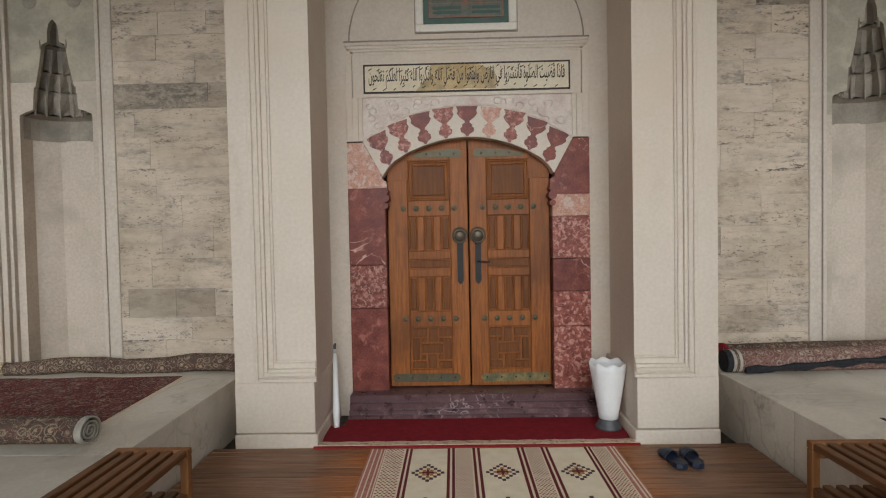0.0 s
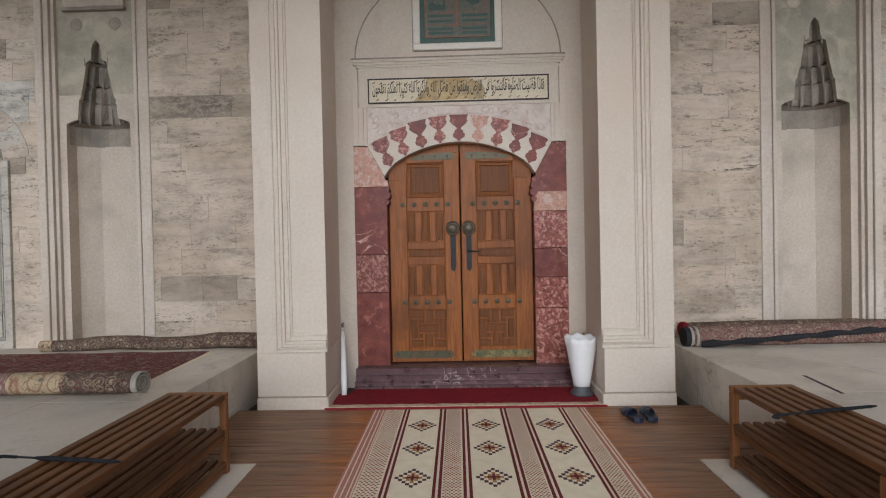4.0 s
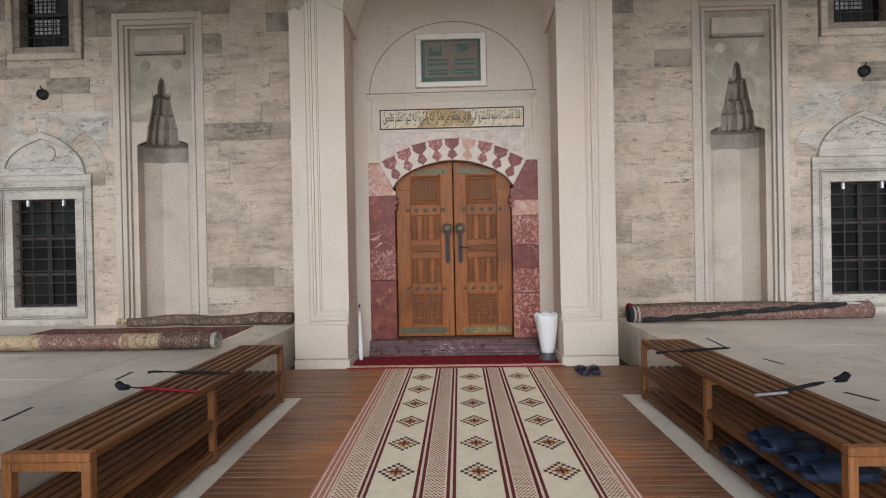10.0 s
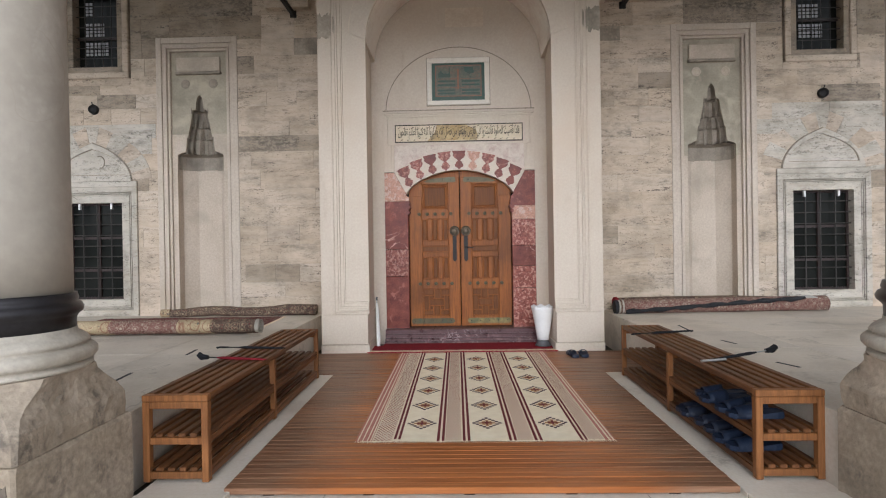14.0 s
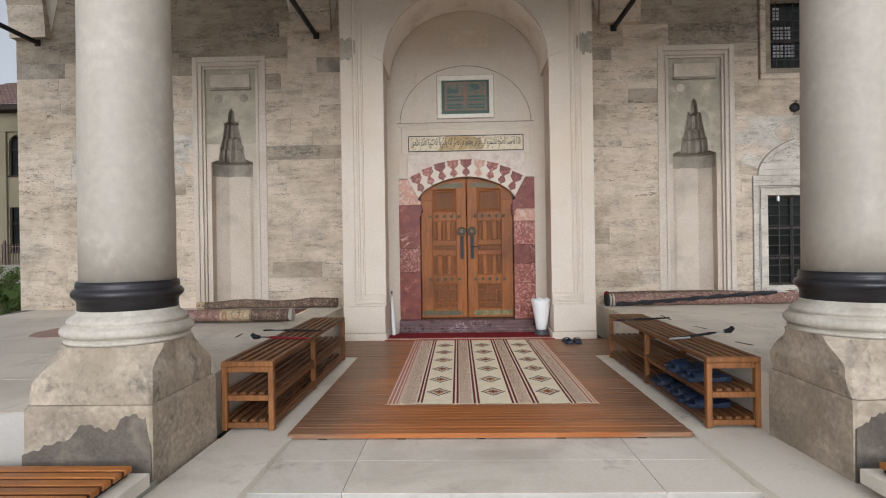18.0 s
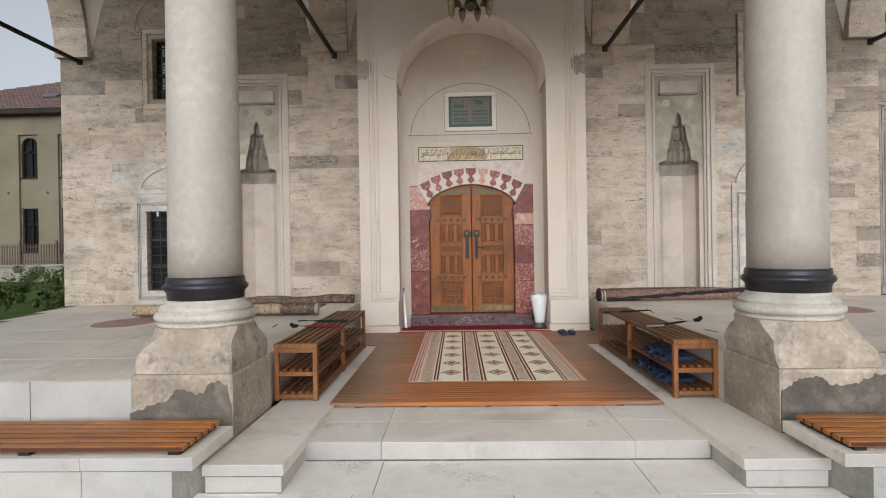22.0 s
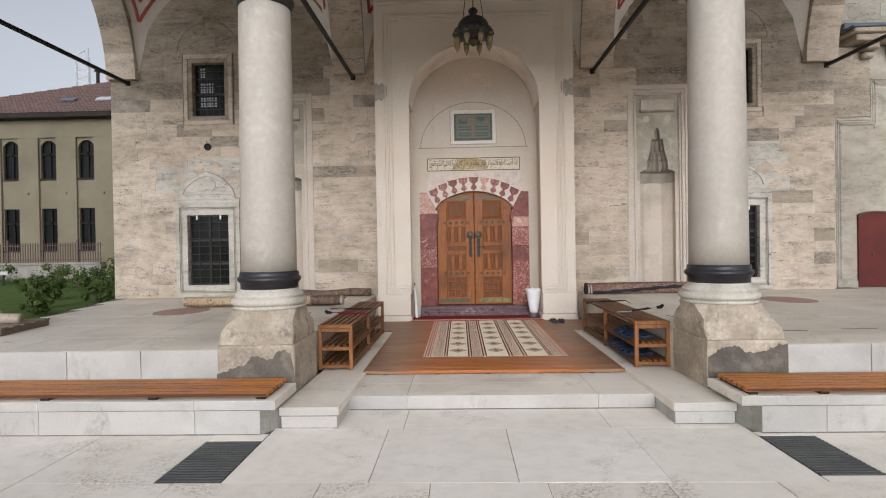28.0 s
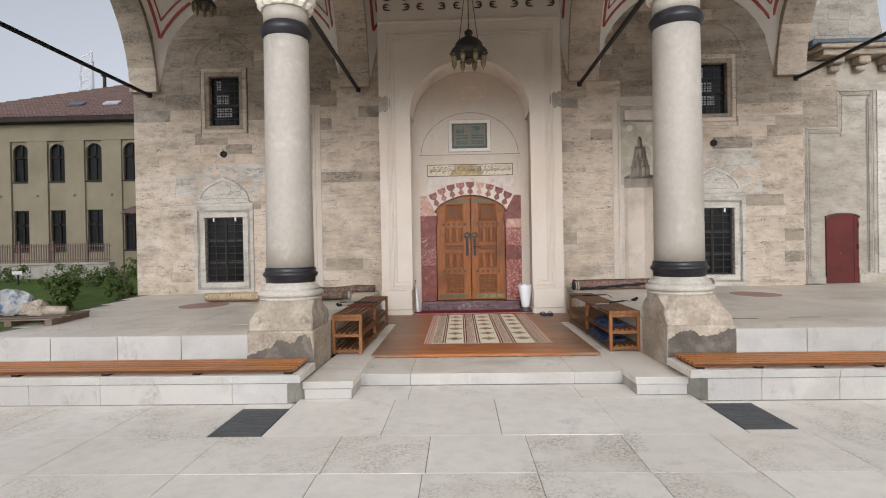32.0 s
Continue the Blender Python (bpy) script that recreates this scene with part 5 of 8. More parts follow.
for n, (x0, x1) in enumerate(((-6.47, -2.64), (-2.04, 2.04), (2.64, 6.19))):
    y0, y1 = YC + 0.29, 0.0
    cx, cy, hx, hy = (x0 + x1) / 2, (y0 + y1) / 2, (x1 - x0) / 2, (y1 - y0) / 2
    R2 = hx * hx + hy * hy
    bm = bmesh.new()
    N, lift = 20, 0.6 if n == 1 else 0.2      # unseen vault fronts are raised to admit more light
    grid = [[bm.verts.new((cx + hx * (2 * i / N - 1), cy + hy * (2 * j / N - 1), 4.72 + (1 + lift * max(0, 1 - 2 * j / N) ** 2) * math.sqrt(max(0, R2 - (hx * (2 * i / N - 1)) ** 2 - (hy * (2 * j / N - 1)) ** 2)))) for j in range(N + 1)] for i in range(N + 1)]
    for i in range(N):
        for j in range(N):
            bm.faces.new((grid[i][j], grid[i + 1][j], grid[i + 1][j + 1], grid[i][j + 1]))
    ceil = structure(f"ceiling_{n + 1}", bm, WHITE_VAULT if n == 1 else VAULT, "plastered domed vault over a porch bay", "vault", True)
    for ex, ey in ((-1, 1), (1, 1)):
        for k, off in ((0, 0.056), (1, 0.10)):
            for leg in (0, 1):
                bm = bmesh.new()
                pts = []
                for q in range(9):
                    f = off + 0.34 * q / 8
                    px = hx * (1 - (f if leg else off)) * ex
                    py = hy * (1 - (off if leg else f)) * ey
                    pts.append((cx + px, cy + py, 4.72 + math.sqrt(max(0, R2 - px * px - py * py)) - 0.004))
                tube(bm, pts, 0.032 if k == 0 else 0.018, 6)
                part("painted_line", bm, RED_PAINT, ceil, "red painted line")
structure("roof", new_box(-7.03, 6.75, YC - 0.3, 0.9, 9.2, 9.4), LEAD, "lead roof over the porch", "roof")
structure("roof_edge", new_box(-7.03, 6.75, YC - 0.3, YC - 0.1, TOP, 9.2), TRAVERTINE, "stone parapet over the porch arches", "roof")


# ---- columns and tie rods ----
def loft(bm, rings):
    rows = [[bm.verts.new(p) for p in r] for r in rings]
    n = len(rows[0])
    for a, b in zip(rows, rows[1:]):
        for i in range(n):
            j = (i + 1) % n
            bm.faces.new((a[i], a[j], b[j], b[i]))
    bm.faces.new(rows[0])
    bm.faces.new(rows[-1][::-1])
    return bm


def chamfered(hx, hy, c, z):
    return [(hx, -hy + c, z), (hx, hy - c, z), (hx - c, hy, z), (-hx + c, hy, z), (-hx, hy - c, z), (-hx, -hy + c, z), (-hx + c, -hy, z), (hx - c, -hy, z)]


def column(loc, shift, group):
    c = thing("column", "white marble column with black bands on a weathered stone pedestal", "column", loc, group=group)
    bm = bmesh.new()
    loft(bm, [chamfered(0.362, 0.40, 0.012, -0.25), chamfered(0.362, 0.40, 0.014, 0.41), chamfered(0.352, 0.39, 0.02, 0.432)])
    for v in bm.verts:
        v.co.x += shift
    part("plinth", bm, PLINTH, c, "weathered plinth stone")
    bm = bmesh.new()
    loft(bm, [chamfered(0.347, 0.372, 0.012, 0.434), chamfered(0.35, 0.374, 0.016, 0.49), chamfered(0.346, 0.37, 0.02, 0.555), chamfered(0.334, 0.358, 0.026, 0.58),
              chamfered(0.322, 0.346, 0.034, 0.61), chamfered(0.311, 0.335, 0.06, 0.645), chamfered(0.307, 0.33, 0.10, 0.68), chamfered(0.308, 0.329, 0.14, 0.715), chamfered(0.312, 0.33, 0.155, 0.745)])
    bmesh.ops.subdivide_edges(bm, edges=[e for e in bm.edges if e.calc_length() > 0.2], cuts=14, use_grid_fill=True)
    for v in bm.verts:
        v.co += 0.007 * Vector((noise.noise(v.co * 9), noise.noise(v.co * 9 + Vector((5, 0, 0))), 0)) + 0.005 * Vector((noise.noise(v.co * 26), noise.noise(v.co * 26 + Vector((5, 0, 0))), 0))
        v.co.x += shift * max(0.0, 1 - (v.co.z - 0.434) / 0.31)
    west = shift < 0
    top_edge = [(-0.365, 0.17), (-0.30, 0.19), (-0.22, 0.225), (-0.10, 0.245), (-0.04, 0.325), (0.03, 0.33), (0.10, 0.30), (0.165, 0.305), (0.20, 0.37), (0.28, 0.385), (0.33, 0.36), (0.345, 0.27), (0.36, 0.19)] if west else \
        [(-0.355, 0.29), (-0.30, 0.32), (-0.27, 0.355), (-0.20, 0.37), (-0.13, 0.385), (-0.075, 0.37), (-0.04, 0.335), (0.06, 0.315), (0.16, 0.335), (0.20, 0.36), (0.27, 0.395), (0.31, 0.39), (0.357, 0.405)]
    r2 = random.Random(3)
    fine = []
    for p, q in zip(top_edge, top_edge[1:]):
        for k in range(4):
            f = k / 4
            fine.append((p[0] + (q[0] - p[0]) * f + shift, p[1] + (q[1] - p[1]) * f + r2.uniform(-0.011, 0.011)))
    bm3 = bmesh.new()
    prism(bm3, fine + [(0.36 + shift, -0.2), (-0.36 + shift, -0.2)], -0.4035, -0.39)
    part("cement_patch", bm3, CEMENT, c, "dark grey cement patch")
    part("pedestal", bm, PEDESTAL, c, "worn pedestal with cut corners")
    bm = bmesh.new()
    lathe(bm, [(0.335, 0.745), (0.345, 0.752), (0.345, 0.768), (0.318, 0.772), (0.318, 0.782), (0.352, 0.788), (0.365, 0.805), (0.365, 0.828), (0.35, 0.846), (0.322, 0.85), (0.32, 0.86), (0.335, 0.866), (0.325, 0.885), (0.30, 0.905), (0.282, 0.915), (0.28, 0.936)], 48)
    part("base", bm, BASE_STONE, c, "moulded marble base with grey dirt", True)
    bm = bmesh.new()
    lathe(bm, [(0.276, 0.936), (0.278, 0.985), (0.288, 1.0), (0.305, 1.015), (0.309, 1.035), (0.298, 1.055), (0.283, 1.062), (0.287, 1.078), (0.28, 1.105)], 48)
    part("lower_band", bm, BAND, c, "black metal band", True)
    bm = bmesh.new()
    lathe(bm, [(0.267 - 0.018 * k / 10, 1.105 + 2.6 * k / 10) for k in range(11)], 48)
    part("shaft", bm, SHAFT, c, "smooth white marble shaft", True)
    bm = bmesh.new()
    lathe(bm, [(0.252, 3.705), (0.262, 3.715), (0.27, 3.74), (0.286, 3.765), (0.289, 3.80), (0.275, 3.835), (0.262, 3.85), (0.252, 3.87)], 48)
    part("upper_band", bm, BAND, c, "black metal band", True)
    bm = bmesh.new()
    lathe(bm, [(0.25, 3.87), (0.247, 4.03)], 48)
    part("neck", bm, SHAFT, c, "", True)
    bm = bmesh.new()
    rings = []
    for k, (r, z) in enumerate(((0.27, 4.03), (0.30, 4.07), (0.30, 4.12), (0.335, 4.17), (0.335, 4.24), (0.37, 4.29), (0.375, 4.37), (0.42, 4.42), (0.43, 4.50))):
        rings.append([(r * (1 + (0.05 if (i + k // 2) % 2 else -0.03)) * math.cos(2 * math.pi * i / 32), r * (1 + (0.05 if (i + k // 2) % 2 else -0.03)) * math.sin(2 * math.pi * i / 32), z) for i in range(32)])
    loft(bm, rings)
    part("capital", bm, MARBLE, c, "carved stalactite capital")
    part("abacus", new_box(-0.44, 0.44, -0.44, 0.44, 4.50, 4.62, bevel=0.015), MARBLE, c)
    return c


col_a = column((-2.19, YC, 0), -0.005, "porch columns")
column((2.235, YC, 0), 0.07, "porch columns")
for x in (-6.75, 6.47):
    copy_thing(col_a, pose(x, YC, 0))
for x in (-6.68, -2.28, 2.275, 6.62):
    rod = thing("tie_rod", "black iron tie rod under a porch arch", "tie rod", (x, 0, 4.575), group="tie rods")
    part("bar", new_box(-0.028, 0.028, YC - 0.1, 0.1, -0.028, 0.028, bevel=0.006), IRON, rod)
    part("wall_plate", new_box(-0.045, 0.045, -0.02, 0.004, -0.05, 0.05, bevel=0.006), IRON, rod)


# ---- hanging lamps ----
def chandelier(loc, top):
    c = thing("hanging_lamp", "dark pierced metal mosque lamp with amber glass cups", "lamp", loc, group="hanging lamps")
    bm = bmesh.new()
    lathe(bm, [(0.0, 0.20), (0.13, 0.205), (0.16, 0.225), (0.235, 0.235), (0.262, 0.25), (0.28, 0.275), (0.292, 0.315), (0.28, 0.345), (0.245, 0.355), (0.235, 0.385), (0.225, 0.43), (0.20, 0.47), (0.155, 0.51), (0.10, 0.54), (0.062, 0.56), (0.05, 0.58), (0.068, 0.61), (0.072, 0.635), (0.045, 0.665), (0.02, 0.68), (0.0, 0.69)], 28)
    part("body", bm, LAMP_METAL, c, "dark pierced metal crown", True)
    for i in range(16):
        a = 2 * math.pi * i / 16
        bm = bmesh.new()
        tube(bm, [(0.27 * math.cos(a), 0.27 * math.sin(a), 0.25), (0.29 * math.cos(a), 0.29 * math.sin(a), 0.285), (0.275 * math.cos(a), 0.275 * math.sin(a), 0.33)], [0.018, 0.03, 0.012], 6)
        part("crest_leaf", bm, LAMP_METAL, c)
    for i in range(8):
        a = 2 * math.pi * (i + 0.5) / 8
        cup = bmesh.new()
        lathe(cup, [(0.0, 0.045), (0.007, 0.05), (0.009, 0.075), (0.026, 0.095), (0.041, 0.135), (0.045, 0.17), (0.04, 0.215), (0.034, 0.25), (0.038, 0.27)], 14, 0.262 * math.cos(a), 0.262 * math.sin(a))
        cup_ob = part("glass_cup", cup, AMBER, c, "smoky amber glass cup", True)
        bm = bmesh.new()
        lathe(bm, [(0.043, 0.2), (0.049, 0.208), (0.047, 0.226), (0.038, 0.236)], 14, 0.262 * math.cos(a), 0.262 * math.sin(a))
        part("cup_holder", bm, BRONZE, cup_ob)
    bm = bmesh.new()
    lathe(bm, [(0.0, 0.10), (0.03, 0.11), (0.075, 0.16), (0.09, 0.2)], 16)
    part("lower_bowl", bm, BRONZE, c, "", True)
    for i in range(3):
        a = 2 * math.pi * i / 3 + 0.5
        bm = bmesh.new()
        tube(bm, [(0.20 * math.cos(a), 0.20 * math.sin(a), 0.38), (0.02 * math.cos(a), 0.02 * math.sin(a), 1.6)], 0.006, 5)
        part("chain", bm, IRON, c)
    bm = bmesh.new()
    tube(bm, [(0, 0, 0.68), (0, 0, top)], 0.008, 6)
    part("drop_rod", bm, IRON, c)
    return c


chandelier((-0.03, -2.23, 4.19), 3.62)
lamp = chandelier((-4.40, -2.3, 5.19), 4.1)
lamp.scale = (0.62, 0.62, 0.62)

# ---- the door ----
door = tagged(new("door_1"), "closed varnished walnut double door with geometric panels and dark bronze fittings", "door", "", "structure")


def arch_z(x):
    pts = INTRA
    for (xa, za), (xb, zb) in zip(pts, pts[1:]):
        if xa <= x <= xb:
            return za + (zb - za) * (x - xa) / (xb - xa)
    return 2.03


for s in (-1, 1):
    leaf_pts = [(s * 0.006, 0.192)] + [(s * 0.705, 0.192), (s * 0.705, arch_z(-0.70) + 0.02)]
    for k in range(9, -1, -1):
        x = 0.07 * k
        leaf_pts.append((s * max(x, 0.006), arch_z(-x) + 0.02))
    bm = bmesh.new()
    prism(bm, leaf_pts, 0.02, 0.06)
    leaf = part("door_leaf", bm, DOOR, door, "walnut door leaf")

    def rail(x0, x1, z0, z1, y=-0.004, m=DOOR, name="rail"):
        a, b = sorted((s * x0, s * x1))
        return part(name, new_box(a, b, y, 0.019, z0, z1, bevel=0.004), m, leaf)

    # stiles and rails stand proud, the panels lie back
    rail(0.008, 0.158, 0.195, 2.26, -0.006, DOOR, "stile")
    rail(0.53, 0.70, 0.195, 2.0, -0.006, DOOR, "stile")
    for z0, z1 in ((0.195, 0.340), (0.715, 0.85), (1.157, 1.225), (1.31, 1.38), (1.685, 1.82)):
        rail(0.161, 0.527, z0, z1)
    rail(0.161, 0.527, 2.165, 2.24)
    # upper panel in a double moulding
    for w, y in ((0.0, -0.002), (0.018, 0.006), (0.026, 0.0)):
        t_ = 0.012
        for x0, x1, z0, z1 in ((0.163 + w, 0.163 + w + t_, 1.823 + w, 2.162 - w), (0.525 - w - t_, 0.525 - w, 1.823 + w, 2.162 - w), (0.163 + w + t_, 0.525 - w - t_, 1.823 + w, 1.823 + w + t_), (0.163 + w + t_, 0.525 - w - t_, 2.162 - w - t_, 2.162 - w)):
            rail(x0, x1, z0, z1, y, DOOR, "panel_moulding")
    rail(0.204, 0.484, 1.866, 2.118, 0.004, DOOR_DARK, "upper_panel")
    for z0, z1 in ((0.853, 1.154), (1.383, 1.682)):
        for x0, x1 in ((0.245, 0.304), (0.389, 0.449)):
            rail(x0, x1, z0, z1, -0.003, DOOR, "muntin")
        for x0, x1 in ((0.163, 0.241), (0.308, 0.385), (0.453, 0.527)):
            for a_, b_ in ((x0, x0 + 0.011), (x1 - 0.011, x1)):
                rail(a_, b_, z0 + 0.002, z1 - 0.002, 0.002, DOOR, "bead")
            rail(x0 + 0.015, x1 - 0.015, z0 + 0.014, z1 - 0.014, 0.007, DOOR_DARK, "slim_panel")
    rail(0.170, 0.518, 1.237, 1.298, 0.004, DOOR_DARK, "cross_panel")
    # interlaced lower panel
    cx, cz = 0.338, 0.527
    for x0, x1, z0, z1 in ((-0.175, -0.06, 0.10, 0.178), (-0.175, -0.105, -0.105, 0.09), (-0.175, -0.055, -0.18, -0.115), (-0.05, 0.03, 0.05, 0.178), (-0.098, 0.098, -0.045, 0.04), (-0.04, 0.04, -0.18, -0.055),
                           (0.04, 0.175, 0.10, 0.178), (0.108, 0.175, -0.105, 0.09), (0.05, 0.175, -0.18, -0.115), (-0.098, -0.06, 0.05, 0.09), (0.04, 0.098, 0.05, 0.09), (-0.098, -0.05, -0.105, -0.055), (0.05, 0.098, -0.105, -0.055)):
        rail(cx + x0 + 0.004, cx + x1 - 0.004, cz + z0 + 0.004, cz + z1 - 0.004, 0.002, DOOR_DARK, "lattice_panel")
    for z in (0.785, 1.752):
        for k in range(5):
            bm = bmesh.new()
            lathe(bm, [(0.026, 0.0), (0.024, 0.006), (0.010, 0.009), (0.010, 0.016), (0.0, 0.019)], 8)
            bmesh.ops.transform(bm, matrix=Matrix.Translation((s * (0.125 + 0.11 * k), -0.005, z)) @ Matrix.Rotation(radians(90), 4, "X"), verts=bm.verts)
            part("stud", bm, BRONZE, leaf, "green bronze stud")
    pl = [(0.085, 0.268), (0.10, 0.243), (0.12, 0.232), (0.66, 0.232), (0.685, 0.25), (0.685, 0.286), (0.66, 0.304), (0.12, 0.304), (0.10, 0.293)]
    bm = bmesh.new()
    prism(bm, [(s * x, z) for x, z in pl], -0.011, -0.005)
    kick = part("kick_plate", bm, BRASS if s > 0 else BRONZE, leaf, "worn brass plate")
    for k in range(5):
        bm = bmesh.new()
        lathe(bm, [(0.009, 0.0), (0.007, 0.005), (0.0, 0.006)], 6)
        bmesh.ops.transform(bm, matrix=Matrix.Translation((s * (0.14 + 0.125 * k), -0.011, 0.268)) @ Matrix.Rotation(radians(90), 4, "X"), verts=bm.verts)
        part("rivet", bm, IRON, kick)
    pl = [(0.05, 2.205), (0.07, 2.19), (0.45, 2.19), (0.50, 2.205), (0.40, 2.238), (0.24, 2.255), (0.06, 2.262)]
    bm = bmesh.new()
    prism(bm, [(s * x, z) for x, z in pl], -0.011, -0.005)
    plate = part("top_plate", bm, BRONZE, leaf)
    for x in (0.12, 0.24, 0.36):
        bm = bmesh.new()
        lathe(bm, [(0.010, 0.0), (0.008, 0.006), (0.0, 0.007)], 6)
        bmesh.ops.transform(bm, matrix=Matrix.Translation((s * x, -0.011, 2.222)) @ Matrix.Rotation(radians(90), 4, "X"), verts=bm.verts)
        part("rivet", bm, IRON, plate)
    # knocker and pull plate
    kx, kz = s * 0.078, 1.515
    bm = bmesh.new()
    lathe(bm, [(0.07, 0.0), (0.067, 0.008), (0.05, 0.012), (0.035, 0.022), (0.0, 0.03)], 18)
    bmesh.ops.transform(bm, matrix=Matrix.Translation((kx, -0.007, kz)) @ Matrix.Rotation(radians(90), 4, "X"), verts=bm.verts)
    rose = part("knocker_rose", bm, AGED, leaf, "round bronze knocker rose", True)
    bm = bmesh.new()
    tube(bm, [(kx + 0.055 * math.cos(q / 14 * 6.2832), -0.036, kz - 0.012 + 0.055 * math.sin(q / 14 * 6.2832)) for q in range(15)], 0.009, 7)
    part("ring_pull", bm, AGED, rose, "bronze ring")
    bm = bmesh.new()
    prism(bm, [(kx - 0.026, 1.12), (kx - 0.016, 1.10), (kx, 1.085), (kx + 0.016, 1.10), (kx + 0.026, 1.12), (kx + 0.026, 1.445), (kx - 0.026, 1.445)], -0.014, -0.006)
    plate = part("pull_plate", bm, IRON, leaf, "long dark iron plate")
    if s > 0:
        bm = bmesh.new()
        tube(bm, [(kx, -0.012, 1.285), (kx + 0.01, -0.055, 1.285), (kx + 0.10, -0.06, 1.28)], 0.009, 6)
        part("lever", bm, IRON, plate, "iron lever handle")

# ---- inscription and plaque ----
ins = thing("inscription_panel", "cream stone panel with painted Arabic script in a black border", "inscription", (0, -0.085, 2.854))
part("panel", new_box(-0.862, 0.862, -0.008, 0.0, -0.108, 0.108), PANEL, ins)
bm = bmesh.new()
prism(bm, [(-0.43, -0.108), (-0.36, -0.03), (-0.32, 0.02), (-0.30, 0.107), (0.10, 0.107), (0.17, 0.075), (0.24, 0.04), (0.26, -0.02), (0.25, -0.10), (0.0, -0.096)], -0.010, -0.006)
part("old_fragment", bm, PANEL_OLD, ins, "older golden stone fragment")
for x0, x1, z0, z1 in ((-0.875, 0.875, 0.108, 0.121), (-0.875, 0.875, -0.121, -0.108), (-0.875, -0.862, -0.108, 0.108), (0.862, 0.875, -0.108, 0.108)):
    part("border", new_box(x0, x1, -0.013, 0.0, z0, z1), INK, ins, "black border line")
# Arabic letters in their joined forms: alone, end, start, middle
FORMS = {"ا": "\uFE8D\uFE8E", "ل": "\uFEDD\uFEDE\uFEDF\uFEE0", "ف": "\uFED1\uFED2\uFED3\uFED4", "ق": "\uFED5\uFED6\uFED7\uFED8", "ض": "\uFEBD\uFEBE\uFEBF\uFEC0", "ي": "\uFEF1\uFEF2\uFEF3\uFEF4",
         "ت": "\uFE95\uFE96\uFE97\uFE98", "ص": "\uFEB9\uFEBA\uFEBB\uFEBC", "ن": "\uFEE5\uFEE6\uFEE7\uFEE8", "ش": "\uFEB5\uFEB6\uFEB7\uFEB8", "ر": "\uFEAD\uFEAE", "و": "\uFEED\uFEEE", "ب": "\uFE8F\uFE90\uFE91\uFE92",
         "غ": "\uFECD\uFECE\uFECF\uFED0", "م": "\uFEE1\uFEE2\uFEE3\uFEE4", "ه": "\uFEE9\uFEEA\uFEEB\uFEEC", "ذ": "\uFEAB\uFEAC", "ك": "\uFED9\uFEDA\uFEDB\uFEDC", "ث": "\uFE99\uFE9A\uFE9B\uFE9C", "ع": "\uFEC9\uFECA\uFECB\uFECC",
         "ح": "\uFEA1\uFEA2\uFEA3\uFEA4", "ة": "\uFE93\uFE94"}


def joined(text):
    out = []
    for w in text.split():
        word, prev = [], False
        for i, ch in enumerate(w):
            f = FORMS[ch]
            nxt = i + 1 < len(w) and len(f) == 4
            word.append(f[3] if prev and nxt else f[2] if nxt else f[1] if prev else f[0])
            prev = nxt
        out.append("".join(word))
    return " ".join(out)[::-1]


def lettering(text, width, height, material, parent, x, y, z, name="script", bold=0.0):
    c = bpy.data.curves.new(name, "FONT")
    c.body, c.offset, c.resolution_u = text, bold, 3
    tmp = bpy.data.objects.new(name, c)
    scene.collection.objects.link(tmp)
    me = bpy.data.meshes.new_from_object(tmp.evaluated_get(bpy.context.evaluated_depsgraph_get()))
    bpy.data.objects.remove(tmp)
    co = [v.co.copy() for v in me.vertices]
    lo = Vector([min(v[k] for v in co) for k in range(3)])
    hi = Vector([max(v[k] for v in co) for k in range(3)])
    for v in me.vertices:
        v.co = Vector((x + width * ((v.co.x - lo.x) / (hi.x - lo.x) - 0.5), y, z + height * ((v.co.y - lo.y) / (hi.y - lo.y) - 0.5)))
    me.materials.append(material)
    ob = new(name, me)
    ob.parent = parent
    return ob


lettering(joined("فاذا قضيت الصلوة فانتشروا في الارض وابتغوا من فضل الله واذكروا الله كثيرا لعلكم تفلحون"), 1.66, 0.175, INK, ins, 0, -0.0125, 0.0, "script", 0.012)
rng = random.Random(21)
for k in range(58):
    x = -0.81 + 1.62 * (k + rng.uniform(-0.3, 0.3)) / 57
    up = k % 3 != 1
    z = rng.uniform(0.055, 0.092) if up else rng.uniform(-0.092, -0.062)
    w = rng.uniform(0.010, 0.018)
    bm = bmesh.new()
    prism(bm, [(x - w, z - 0.006), (x - w + 0.004, z - 0.011), (x + w, z + 0.006), (x + w - 0.004, z + 0.011)], -0.0128, -0.008)
    part("vowel_mark", bm, INK, ins)

plq = thing("wall_plaque", "framed green plaque with faded writing and a small painted building", "plaque", (0.005, -0.083, 3.552))
for x0, x1, z0, z1 in ((-0.428, 0.428, 0.255, 0.325), (-0.428, 0.428, -0.318, -0.255), (-0.428, -0.36, -0.255, 0.255), (0.36, 0.428, -0.255, 0.255)):
    part("frame", new_box(x0, x1, -0.028, 0.002, z0, z1, bevel=0.006), MARBLE, plq, "white stone frame")
for x0, x1, z0, z1 in ((-0.436, 0.436, 0.3255, 0.334), (-0.436, 0.436, -0.327, -0.3185), (-0.4365, -0.4285, -0.318, 0.325), (0.4285, 0.4365, -0.318, 0.325)):
    part("frame_joint", new_box(x0, x1, -0.004, 0.0, z0, z1), EDGE_LINE, plq)
part("panel", new_box(-0.36, 0.36, -0.012, 0.0, -0.255, 0.255), GREEN, plq, "dark green ground")
